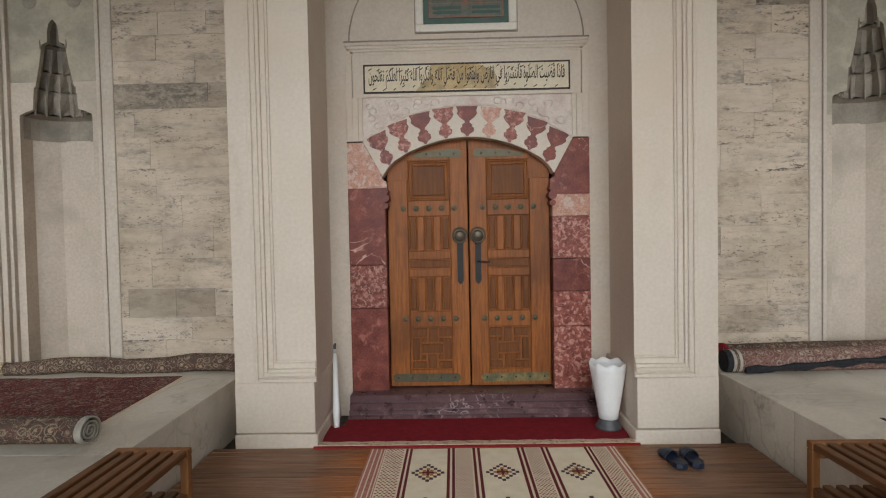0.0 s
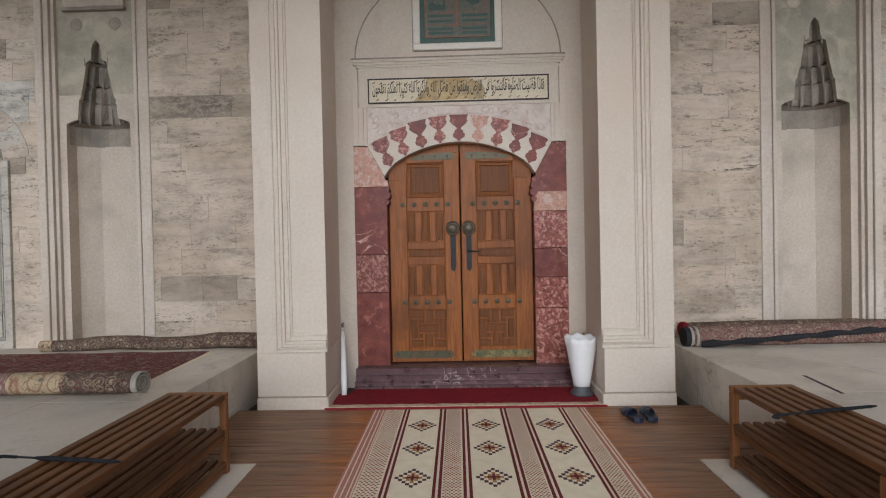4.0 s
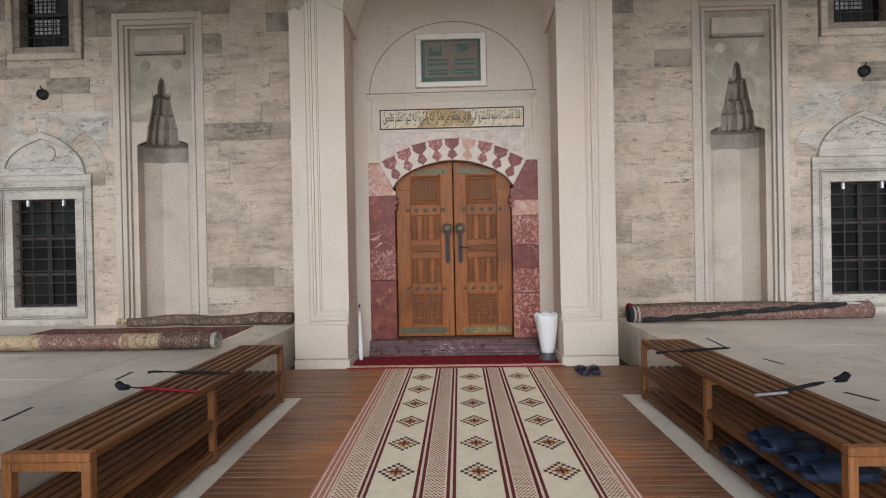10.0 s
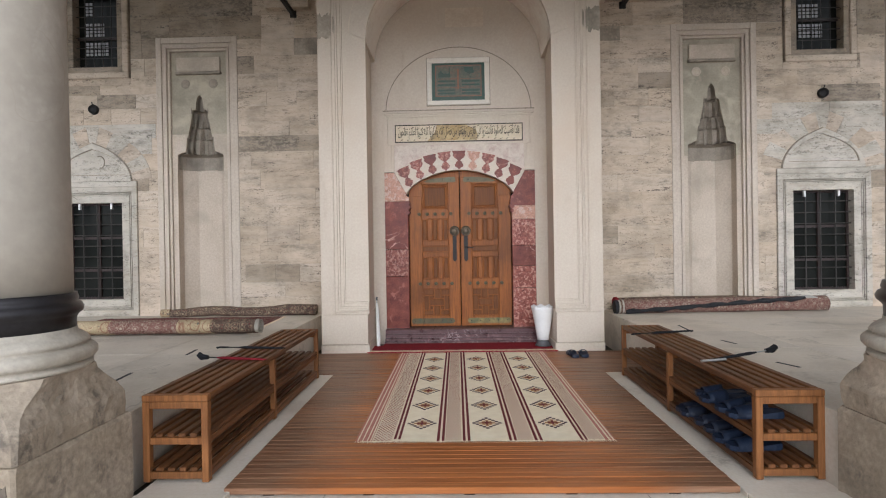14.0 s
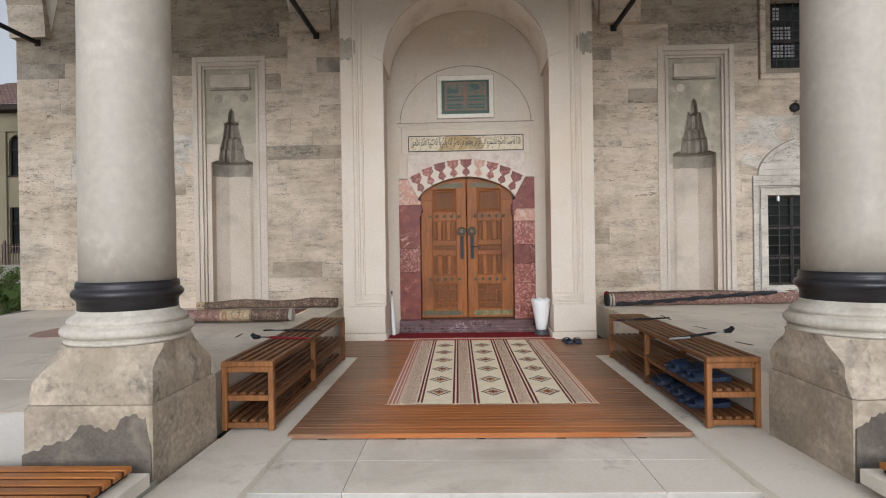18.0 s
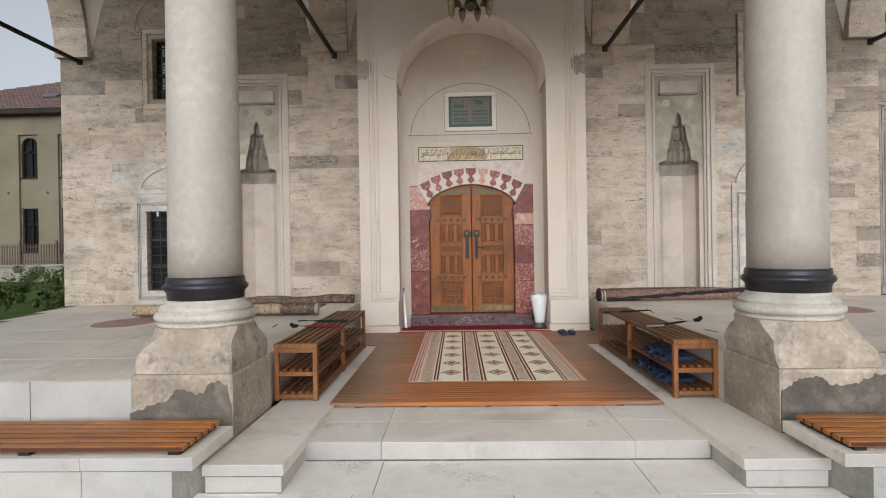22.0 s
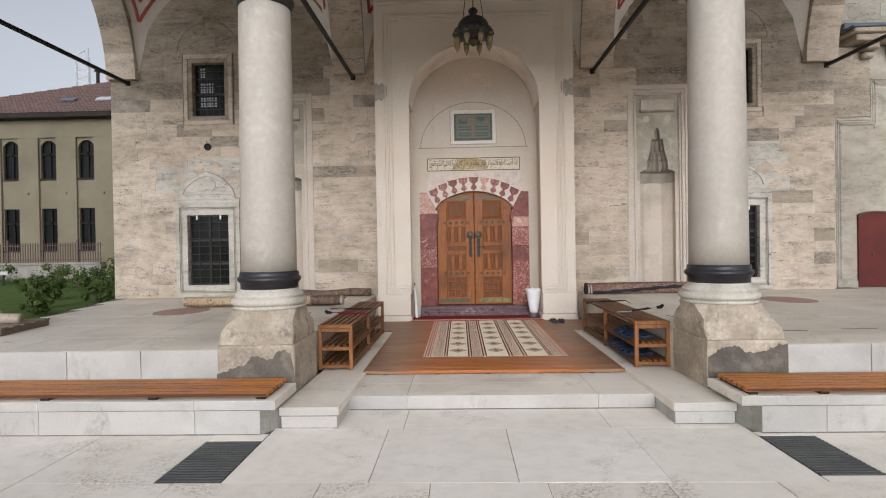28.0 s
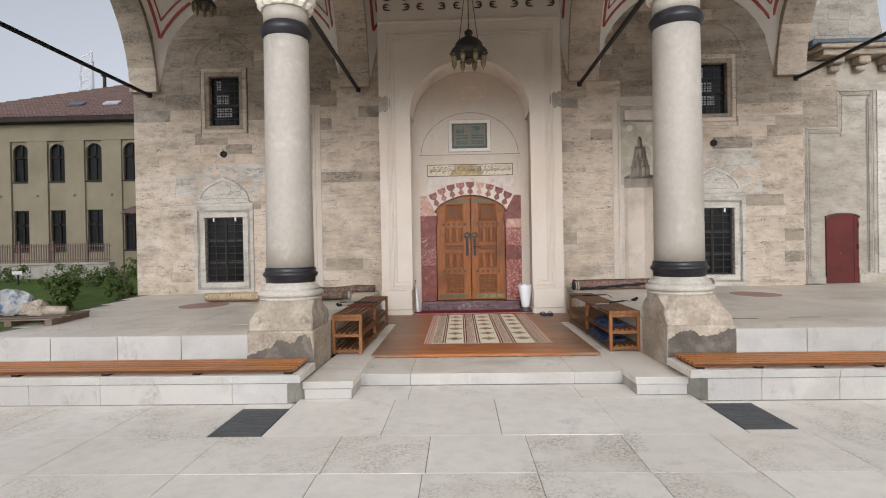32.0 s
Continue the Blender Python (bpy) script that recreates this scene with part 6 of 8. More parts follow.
part("field", new_box(-0.315, 0.32, -0.02, -0.011, -0.205, 0.225, bevel=0.003), GREEN_OLD, plq, "faded green field")
for x0, x1, z0, z1 in ((-0.315, 0.32, 0.213, 0.222), (-0.315, 0.32, -0.202, -0.193), (-0.312, -0.303, -0.19, 0.21), (0.308, 0.317, -0.19, 0.21), (-0.012, 0.012, -0.1, 0.17), (-0.30, -0.02, 0.035, 0.041), (0.02, 0.305, 0.035, 0.041), (-0.30, -0.02, -0.085, -0.079), (0.02, 0.305, -0.085, -0.079)):
    part("painted_line", new_box(x0, x1, -0.0225, -0.0195, z0, z1), RUST, plq)
for z in (0.005, -0.045, -0.12, -0.16):
    for x0, x1 in ((-0.28, -0.04), (0.05, 0.29)):
        part("writing_bar", new_box(x0, x1, -0.0222, -0.0197, z - 0.012, z + 0.012), GREEN, plq)
bm = bmesh.new()
prism(bm, [(-0.27, 0.06), (-0.27, 0.11), (-0.24, 0.15), (-0.20, 0.11), (-0.13, 0.11), (-0.125, 0.19), (-0.115, 0.19), (-0.11, 0.06)], -0.0222, -0.0197)
part("painted_shape", bm, GREEN, plq)
bm = bmesh.new()
prism(bm, [(0.08, 0.20), (0.20, 0.19), (0.22, 0.12), (0.15, 0.10), (0.09, 0.14)], -0.0222, -0.0197)
part("painted_shape", bm, GREEN, plq)

# ---- deck ----
# base and joists are coloured dark to paint the shade in the plank gaps
deck = structure("deck_base", new_box(-1.30, 1.40, -4.54, -0.9, -0.05, -0.03), FASCIA, "slatted wooden deck over the landing", "deck")
planks = {}
for y0, y1, x0, x1 in ((-4.575, -1.935, -1.342, 1.44), (-1.93, -0.862, -1.90, 1.94)):
    n = round((y1 - y0) / 0.066)
    for k in range(n):
        d = (y1 - y0) / n
        y = y0 + k * d
        key = (x0, round(d, 4))
        if key not in planks:
            planks[key] = mesh_of(new_box((x0 - x1) / 2, (x1 - x0) / 2, -d / 2 + 0.0036, d / 2 - 0.0036, -0.036, 0, bevel=0.0035), "plank", DECK)
        ob = new("plank", planks[key])
        ob.parent = deck
        ob.location = ((x0 + x1) / 2, y + d / 2, random.Random(k).uniform(-0.0025, 0.0))
for x in (-1.1, -0.55, 0.0, 0.55, 1.1):
    part("joist", new_box(x - 0.03, x + 0.03, -4.56, -1.0, -0.055, -0.0365), FASCIA, deck)

# ---- mat and rug ----
mat_ob = thing("door_mat", "long dark red pile mat with a beige patterned border", "mat", (0, 0, 0))
bm = bmesh.new()
prism(bm, [(-1.03, -0.32), (-1.03, -0.45), (-1.165, -0.46), (-1.125, -0.80), (1.125, -0.80), (1.17, -0.46), (1.03, -0.45), (1.03, -0.32)], -0.04, 0.014, "z")
part("mat_top", bm, RED_PILE, mat_ob)
bm = bmesh.new()
N = 60
top = [(-1.15 + 2.3 * i / N, -0.80 + 0.006 * math.sin(i * 1.3)) for i in range(N + 1)]
low = [(-1.165 + 2.33 * i / N, -0.865 + 0.004 * math.sin(i * 0.9 + 1)) for i in range(N + 1)]
for i in range(N):
    prism(bm, [low[i], low[i + 1], top[i + 1], top[i]], 0.002, 0.017, "z")
part("border", bm, MAT_TRIM, mat_ob, "beige border with brown motifs")
part("edge", new_box(-1.17, 1.17, -0.885, -0.868, 0.0, 0.012), RED_PILE, mat_ob)
part("seam", new_box(-0.012, 0.0, -0.80, -0.34, 0.013, 0.017), RED_PILE, mat_ob)

rug = thing("rug", "cream woven rug with dark red stripes and rows of dotted diamonds", "rug", (0, 0, 0))
RX0, RX1, RY0, RY1 = -0.715, 0.98, -3.90, -0.915


def ux(u):
    return RX0 + (RX1 - RX0) * u


bm = bmesh.new()
bmesh.ops.create_grid(bm, x_segments=34, y_segments=60, size=0.5)
for v in bm.verts:
    x, y = ux(v.co.x + 0.5), RY0 + (RY1 - RY0) * (v.co.y + 0.5)
    front = max(0.0, 1 - (y - RY0) / 0.08)
    v.co = Vector((x, y + 0.012 * noise.noise(Vector((x * 4, 0, 0))) * front, 0.004 + 0.010 * front * max(0.0, noise.noise(Vector((x * 5 + 3, 1, 0))))))
part("field", bm, CREAM, rug)


def lay(name, rects, material, z=0.0062):
    bm = bmesh.new()
    for x0, x1, y0, y1 in rects:
        box(bm, x0, x1, y0, y1, 0.002, z)
    return part(name, bm, material, rug)


lay("border", [(RX0 - 0.035, ux(0.045), RY0 + 0.01, RY1)], RUG_ROSE)
for u0 in (-0.013, 0.006, 0.025, 0.038):
    lay("border_line", [(ux(u0), ux(u0 + 0.005), RY0 + 0.01, RY1)], RUG_PINK, 0.0072)
lay("border", [(ux(0.962), ux(1.0), RY0 + 0.01, RY1)], RUG_ROSE)
lay("border_line", [(ux(0.974), ux(0.981), RY0 + 0.01, RY1)], RUG_PINK, 0.0072)
lay("border_line", [(ux(0.989), ux(0.995), RY0 + 0.01, RY1)], RUG_PINK, 0.0072)
for u0, u1 in ((0.130, 0.157), (0.302, 0.332), (0.405, 0.435), (0.588, 0.618), (0.688, 0.718), (0.868, 0.894)):
    w = (u1 - u0)
    lay("stripe", [(ux(u0), ux(u0 + w * 0.36), RY0 + 0.01, RY1)], RUG_RED)
    lay("stripe", [(ux(u1 - w * 0.36), ux(u1), RY0 + 0.01, RY1)], RUG_RED)
    lay("pale_stripe", [(ux(u0 + w * 0.36), ux(u1 - w * 0.36), RY0 + 0.01, RY1)], RUG_PINK)
for u0, u1 in ((0.048, 0.128), (0.334, 0.403), (0.620, 0.686), (0.896, 0.960)):
    lay("lattice_ground", [(ux(u0), ux(u1), RY0 + 0.01, RY1)], CREAM, 0.0058)
    bm = bmesh.new()
    n = 5
    cell = (ux(u1) - ux(u0)) / n
    j = 0
    y = RY0 + 0.02
    while y < RY1 - 0.01:
        for i in range(n):
            x = ux(u0) + (i + (0.5 if j % 2 else 0.0)) * cell
            if x + cell * 0.55 > ux(u1):
                continue
            s = cell * 0.36
            q = [bm.verts.new((x + cell * 0.4 + a, y + b, 0.0078)) for a, b in ((-s, 0), (0, -s * 0.8), (s, 0), (0, s * 0.8))]
            bm.faces.new(q)
        y += cell * 0.72
        j += 1
    part("lattice", bm, RUG_LATTICE, rug, "small dark red lattice")
bmd, bmg, bmc = bmesh.new(), bmesh.new(), bmesh.new()
K = 4
for i in range(-K, K + 1):
    for j in range(-K, K + 1):
        r = abs(i) + abs(j)
        if r > K or (i + j) % 2:
            continue
        s = 0.0112
        dest = bmd if r >= 3 else bmg
        if r == 0 or (r == 2 and (i == 0 or j == 0) and r < 2):
            dest = bmc
        box(dest, i * 0.0235 - s, i * 0.0235 + s, j * 0.0275 - s * 1.1, j * 0.0275 + s * 1.1, 0.002, 0.0066)
box(bmg, -0.022, 0.022, -0.026, 0.026, 0.002, 0.0063)
box(bmc, -0.008, 0.008, -0.042, 0.042, 0.002, 0.0072)
box(bmc, -0.038, 0.038, -0.009, 0.009, 0.002, 0.0071)
dm = [(mesh_of(b, "diamond", m)) for b, m in ((bmd, RUG_DARK), (bmg, RUG_GOLD), (bmc, RUG_RED))]
for u in (0.23, 0.511, 0.793):
    for k in range(6):
        for me in dm:
            ob = new("diamond", me)
            ob.parent = rug
            ob["kind"] = "stuff"
            ob.location = (ux(u), -1.30 - 0.447 * k, 0)
bm = bmesh.new()
rng = random.Random(3)
for k in range(150):
    x = ux(-0.018 + 1.014 * k / 149)
    y = RY0 + 0.01
    tube(bm, [(x, y, 0.005), (x + rng.uniform(-0.006, 0.006), y - 0.012, 0.006), (x + rng.uniform(-0.01, 0.01), y - rng.uniform(0.02, 0.032), 0.002)], 0.0018, 3)
part("fringe", bm, RUG_PINK, rug, "short frayed fringe")


# ---- shoe benches ----
def shoe_bench(x0, x1, ymid, label):
    y0, y1 = -4.47, -2.04
    b = thing("shoe_bench", label, "bench", (0, 0, 0), group="shoe benches")
    w = x1 - x0
    for y in (y0, ymid - 0.022, y1 - 0.045):
        for x in (x0, x1 - 0.04):
            part("leg", new_box(x, x + 0.04, y, y + 0.045, -0.012, 0.445, bevel=0.004), BENCH_FRAME, b)
        for z in (0.404, 0.20, 0.005):
            part("cross_rail", new_box(x0 + 0.04, x1 - 0.04, y + 0.006, y + 0.038, z, z + 0.04, bevel=0.003), BENCH_FRAME, b)
    part("end_rail", new_box(x0, x1, y0 - 0.002, y0 + 0.045, 0.446, 0.483, bevel=0.004), BENCH_FRAME, b)
    part("end_rail", new_box(x0, x1, y1 - 0.045, y1 + 0.002, 0.446, 0.483, bevel=0.004), BENCH_FRAME, b)
    for z, n in ((0.450, 6), (0.241, 6), (0.046, 6)):
        top = z > 0.4
        for k in range(n):
            x = x0 + 0.004 + (w - 0.008 - 0.042) * k / (n - 1)
            s = part("slat" if top else "shelf_slat", new_box(x, x + 0.042, y0 + (0.047 if top else 0.01), y1 - (0.047 if top else 0.01), z, z + (0.034 if top else 0.022), bevel=0.004), BENCH, b)
    inner = x1 - 0.036 if x0 < 0 else x0
    for z in (0.20, 0.005):
        part("long_rail", new_box(inner + 0.004, inner + 0.032, y0 + 0.047, y1 - 0.047, z, z + 0.038, bevel=0.003), BENCH, b)
    return b


shoe_bench(-1.848, -1.470, -3.34, "brown slatted wooden bench with two empty shoe shelves")
shoe_bench(1.582, 1.957, -3.22, "brown slatted wooden bench holding rubber slippers on its shelves")


# ---- slippers ----
def slipper_mesh():
    sole = bmesh.new()
    pts = [(0.036, -0.13), (0.046, -0.09), (0.042, -0.03), (0.045, 0.03), (0.053, 0.08), (0.046, 0.125), (0.02, 0.142), (-0.02, 0.142), (-0.044, 0.12), (-0.05, 0.07), (-0.042, 0.02), (-0.038, -0.04), (-0.042, -0.095), (-0.034, -0.13), (0, -0.142)]
    lo = [(x, y, 0.0) for x, y in pts]
    mid = [(x * 1.03, y * 1.01, 0.012) for x, y in pts]
    hi = [(x, y, 0.026 + (0.008 if y < -0.05 else 0.0)) for x, y in pts]
    rim = [(x * 0.86, y * 0.94, 0.024 + (0.006 if y < -0.05 else 0.0)) for x, y in pts]
    loft(sole, [lo, mid, hi, rim])
    strap = bmesh.new()
    rows = []
    for k in range(5):
        y = 0.0 + 0.105 * k / 4
        hgt = 0.058 - 0.02 * k / 4
        rows.append([(0.052 * math.cos(a) * (0.98 if k else 0.95), y, 0.012 + hgt * math.sin(a)) for a in [math.pi * i / 10 for i in range(11)]])
    outer = [[strap.verts.new(p) for p in r] for r in rows]
    inner = [[strap.verts.new((p[0] * 0.9, p[1], p[2] - 0.006)) for p in r] for r in rows]
    for grid_v in (outer, inner):
        for a, b in zip(grid_v, grid_v[1:]):
            for i in range(10):
                strap.faces.new((a[i], a[i + 1], b[i + 1], b[i]))
    for k in (0, 4):
        for i in range(10):
            strap.faces.new((outer[k][i], outer[k][i + 1], inner[k][i + 1], inner[k][i]))
    return sole, strap


SL_MESH = {}
for m in (NAVY, BLUE_RUBBER):
    s, u = slipper_mesh()
    SL_MESH[m.name] = (mesh_of(s, "sole", m), mesh_of(u, "strap", m, True))


def slipper(loc, rz, m, label, group):
    ob = thing("slipper", label, "slipper", loc, rz, group)
    for nm, me in zip(("sole", "strap"), SL_MESH[m.name]):
        q = new(nm, me)
        q.parent = ob
    return ob


slipper((1.285, -1.15, 0.001), 4, NAVY, "dark navy rubber slipper on the wooden deck", "slippers on the deck")
slipper((1.415, -1.14, 0.001), -6, NAVY, "dark navy rubber slipper on the wooden deck", "slippers on the deck")
rng = random.Random(9)
for zz, ys, m in ((0.264, (-4.24, -4.11, -3.92, -3.80), BLUE_RUBBER), (0.069, (-4.22, -4.10), BLUE_RUBBER), (0.069, (-3.92, -3.79, -3.60, -3.48), NAVY)):
    for y in ys:
        slipper((1.70 + rng.uniform(-0.015, 0.02), y, zz), 90 + rng.uniform(-9, 9), m, "blue rubber slipper on the bench shelf" if m is BLUE_RUBBER else "dark navy rubber slipper on the lower bench shelf", "slippers on the bench").scale = (1.12, 1.12, 1.12)

# ---- umbrella bin, white stick, umbrellas ----
binn = thing("umbrella_bin", "white plastic bin with a wavy rim on a dark grey foot", "bin", (1.035, -0.56, 0.014))
bm = bmesh.new()
seg = 40
prof = [(0.072, 0.075), (0.078, 0.12), (0.10, 0.25), (0.122, 0.38), (0.135, 0.46), (0.142, 0.505)]
rows = []
for r, z in prof:
    rows.append([((r + (0.004 * math.cos(8 * 2 * math.pi * i / seg) if z > 0.45 else 0)) * math.cos(2 * math.pi * i / seg), r * math.sin(2 * math.pi * i / seg), z + (0.012 * math.cos(8 * 2 * math.pi * i / seg) if z > 0.49 else 0)) for i in range(seg)])
inn = [[(x * 0.955, y * 0.955, z) for x, y, z in r] for r in rows[::-1]]
inn[-1] = [(x, y, z + 0.02) for x, y, z in inn[-1]]
loft(bm, rows + inn)
part("bucket", bm, WHITE_PLASTIC, binn, "white tapering bucket", True)
bm = bmesh.new()
lathe(bm, [(0.098, 0.0), (0.10, 0.012), (0.086, 0.03), (0.074, 0.05), (0.072, 0.08), (0.06, 0.082)], 32)
part("foot", bm, GREY_PLASTIC, binn, "dark grey foot", True)

stick = thing("folded_umbrella", "closed pale grey umbrella leaning in the corner", "umbrella", (-1.085, -0.50, 0.014))
bm = bmesh.new()
tube(bm, [(0.0, 0, 0.0), (-0.012, 0.06, 0.12), (-0.045, 0.2, 0.5), (-0.05, 0.22, 0.54)], [0.022, 0.028, 0.018, 0.012], 10)
part("canopy", bm, WHITE_PLASTIC, stick, "rolled pale grey cloth", True)
bm = bmesh.new()
tube(bm, [(-0.05, 0.22, 0.53), (-0.053, 0.235, 0.58)], 0.008, 8)
part("shaft", bm, STEEL, stick)
bm = bmesh.new()
tube(bm, [(-0.053, 0.235, 0.575), (-0.056, 0.24, 0.605), (-0.045, 0.24, 0.62)], [0.012, 0.013, 0.008], 8)
part("handle", bm, GREY_PLASTIC, stick)


def umbrella(a, b, cloth_m, label, hook=True, shiny=False):
    a, b = Vector(a), Vector(b)
    d = (b - a)
    u = thing("umbrella", label, "umbrella", tuple(a), group="umbrellas on the benches")
    bm = bmesh.new()
    tube(bm, [d * k for k in (0.0, 0.06, 0.35, 0.62, 0.72)], [0.004, 0.008, 0.010, 0.012, 0.006], 8)
    part("canopy", bm, cloth_m, u, "rolled cloth", True)
    bm = bmesh.new()
    tube(bm, [d * 0.70, d * 0.9], 0.005, 8)
    part("shaft", bm, STEEL if shiny else IRON, u)
    bm = bmesh.new()
    n = d.normalized()
    side = Vector((0, -1, 0)) if not shiny else Vector((0, 1, 0))
    if hook:
        tube(bm, [d * 0.88, d, d + n * 0.03 + side * 0.02, d + n * 0.01 + side * 0.045], [0.007, 0.008, 0.007, 0.006], 8)
    else:
        tube(bm, [d * 0.86, d * 0.95, d + Vector((0, 0, 0.02))], [0.016, 0.024, 0.020], 8)
    part("handle", bm, BLACK_CLOTH, u)
    return u


Z = 0.493
umbrella((2.09, -2.52, Z + 0.005), (1.52, -2.63, Z), BLACK_CLOTH, "closed black umbrella lying across a bench")
u = umbrella((1.62, -3.77, Z), (2.22, -3.56, Z + 0.035), BLACK_CLOTH, "closed black umbrella with a steel shaft lying across a bench", False, True)
bm = bmesh.new()
tube(bm, [(-0.02, 0, 0.0), (0.16, 0.03, 0.004)], 0.010, 8)
part("steel_sleeve", bm, STEEL, u, "shiny steel tube")
umbrella((-1.46, -3.12, Z), (-2.02, -3.05, Z), BLACK_CLOTH, "closed black umbrella lying across a bench")
umbrella((-1.455, -3.57, Z), (-2.02, -3.44, Z), RED_CLOTH, "closed dark red umbrella lying across a bench", False)


# ---- carpets on the porch floor ----
def roll(name, label, pts, r, material, end_m, parts=()):
    c = thing(name, label, "carpet", (0, 0, 0))
    bm = bmesh.new()
    tube(bm, pts, r, 18)
    for v in bm.verts:
        v.co += 0.012 * Vector((0, noise.noise(v.co * 6), noise.noise(v.co * 6 + Vector((9, 0, 0)))))
        v.co.z = max(v.co.z, P + 0.001)
    part("roll", bm, material, c, "", True)
    return c


# dark carpet rolled along the west wall
c = roll("rolled_carpet", "dark patterned carpet loosely rolled along the wall", [(-1.99 - 0.20 * i, -0.13 - 0.004 * i, P + 0.058 + 0.018 * math.sin(i * 1.1)) for i in range(11)], [0.082 - 0.0022 * i for i in range(11)], CARPET_DARK, CARPET_DARK)
bm = bmesh.new()
tube(bm, [(-4.0, -0.17, P + 0.052), (-4.12, -0.175, P + 0.05)], 0.055, 14)
part("roll_end", bm, CARPET_BEIGE, c, "dull yellow end")
# red carpet lying flat
flat = thing("flat_carpet", "worn red patterned carpet spread on the marble floor", "carpet", (0, 0, 0))
bm = bmesh.new()
bmesh.ops.create_grid(bm, x_segments=40, y_segments=24, size=0.5)
for v in bm.verts:
    u_, w_ = v.co.x + 0.5, v.co.y + 0.5
    x = -4.75 + 2.42 * u_ - 0.05 * w_
    y = -1.72 + 1.38 * w_
    v.co = Vector((x, y, P + 0.009 + 0.006 * noise.noise(Vector((x * 3, y * 3, 0)))))
part("woven_top", bm, CARPET_RED, flat)
bm = bmesh.new()
for k in range(80):
    y = -1.72 + 1.38 * k / 79
    x = -2.33 - 0.05 * k / 79
    tube(bm, [(x, y, P + 0.008), (x + 0.03, y + random.uniform(-0.01, 0.01), P + 0.003)], 0.003, 3)
part("fringe", bm, RUG_PINK, flat)
# beige carpet roll with the spiral end
c = thing("rolled_carpet", "beige floral carpet rolled up with its spiral end showing", "carpet", (0, 0, 0))
spir = []
for k in range(70):
    a = k / 69 * 2 * math.pi * 3.3
    r = 0.10 - 0.026 * a / (2 * math.pi)
    spir.append((r * math.cos(a - 1.2), r * math.sin(a - 1.2)))
for x0, x1, m, lab in ((-4.70, -3.75, CARPET_BEIGE, "beige floral stretch"), (-3.75, -3.02, CARPET_BROWN, "rose brown stretch"), (-3.02, -2.66, CARPET_BEIGE, "beige floral stretch"), (-2.66, -2.19, CARPET_DARK, "dark bordered end"), (-2.188, -2.15, CARPET_BACK, "pale spiral end")):
    bm = bmesh.new()
    line = spir + [tuple(Vector(p) - Vector(p).normalized() * 0.010) for p in spir[::-1]]
    lo = [bm.verts.new((x0, a, b)) for a, b in line]
    hi = [bm.verts.new((x1, a, b)) for a, b in line]
    m_ = len(line)
    for i in range(m_):
        j = (i + 1) % m_
        bm.faces.new((lo[i], hi[i], hi[j], lo[j]))
    for ring in (lo, hi):
        for i in range(len(spir) - 1):
            bm.faces.new((ring[i], ring[i + 1], ring[m_ - 2 - i], ring[m_ - 1 - i]))
    for v in bm.verts:
        v.co.y += -1.80 + 0.012 * noise.noise(Vector((v.co.x * 2, 0, 0)))
        v.co.z = P + 0.009 + max(0.001, v.co.z * 0.86 + 0.086)
    part("roll", bm, m, c, lab)
# rose-brown carpet roll with a black strap on the east side
c = thing("rolled_carpet", "rose brown carpet rolled up with black fringe and a red end", "carpet", (0, 0, 0))
bm = bmesh.new()
tube(bm, [(2.06 + 0.27 * i, -0.40 + 0.010 * i, P + 0.085) for i in range(11)], [0.092 + 0.001 * i for i in range(11)], 20)
for v in bm.verts:
    v.co.z = max(P + 0.002, v.co.z + 0.01 * noise.noise(v.co * 5))
part("roll", bm, CARPET_BROWN, c, "", True)
bm = bmesh.new()
tube(bm, [(2.04, -0.27, P + 0.115), (2.7, -0.25, P + 0.12), (3.6, -0.22, P + 0.125), (4.3, -0.2, P + 0.11)], [0.075, 0.08, 0.075, 0.06], 18)
part("inner_roll", bm, CARPET_DARK, c, "second carpet behind", True)
bm = bmesh.new()
tube(bm, [(2.035, -0.275, P + 0.125), (2.06, -0.27, P + 0.125)], 0.078, 18)
part("red_end", bm, RED_PILE, c, "red cloth end")
bm = bmesh.new()
pts = []
for k in range(26):
    f = k / 25
    x = 2.12 + 2.3 * f
    ang = -0.55 + 1.55 * f
    pts.append((x, -0.40 + 0.01 * (x - 2) - 0.104 * math.cos(ang), P + 0.085 + 0.104 * math.sin(ang) + 0.006 * math.sin(k * 2.1)))
tube(bm, pts, [0.026 + 0.008 * math.sin(k * 1.7) for k in range(26)], 8)
part("fringe", bm, FRINGE, c, "black fringed edge")
for k, m in enumerate((FRINGE, FRINGE, CARPET_BACK, CARPET_DARK, CARPET_BACK)):
    bm = bmesh.new()
    tube(bm, [(1.99 + 0.022 * k, -0.405, P + 0.087), (2.012 + 0.022 * k, -0.405, P + 0.087)], 0.086 + 0.002 * k, 20)
    part("end_stripe", bm, m, c)
bm = bmesh.new()
tube(bm, [(4.36, -0.36, P + 0.175), (4.5, -0.36, P + 0.185), (4.62, -0.37, P + 0.17)], [0.01, 0.022, 0.008], 8)
part("white_knot", bm, LEDGE, c, "white plastic bag knot")

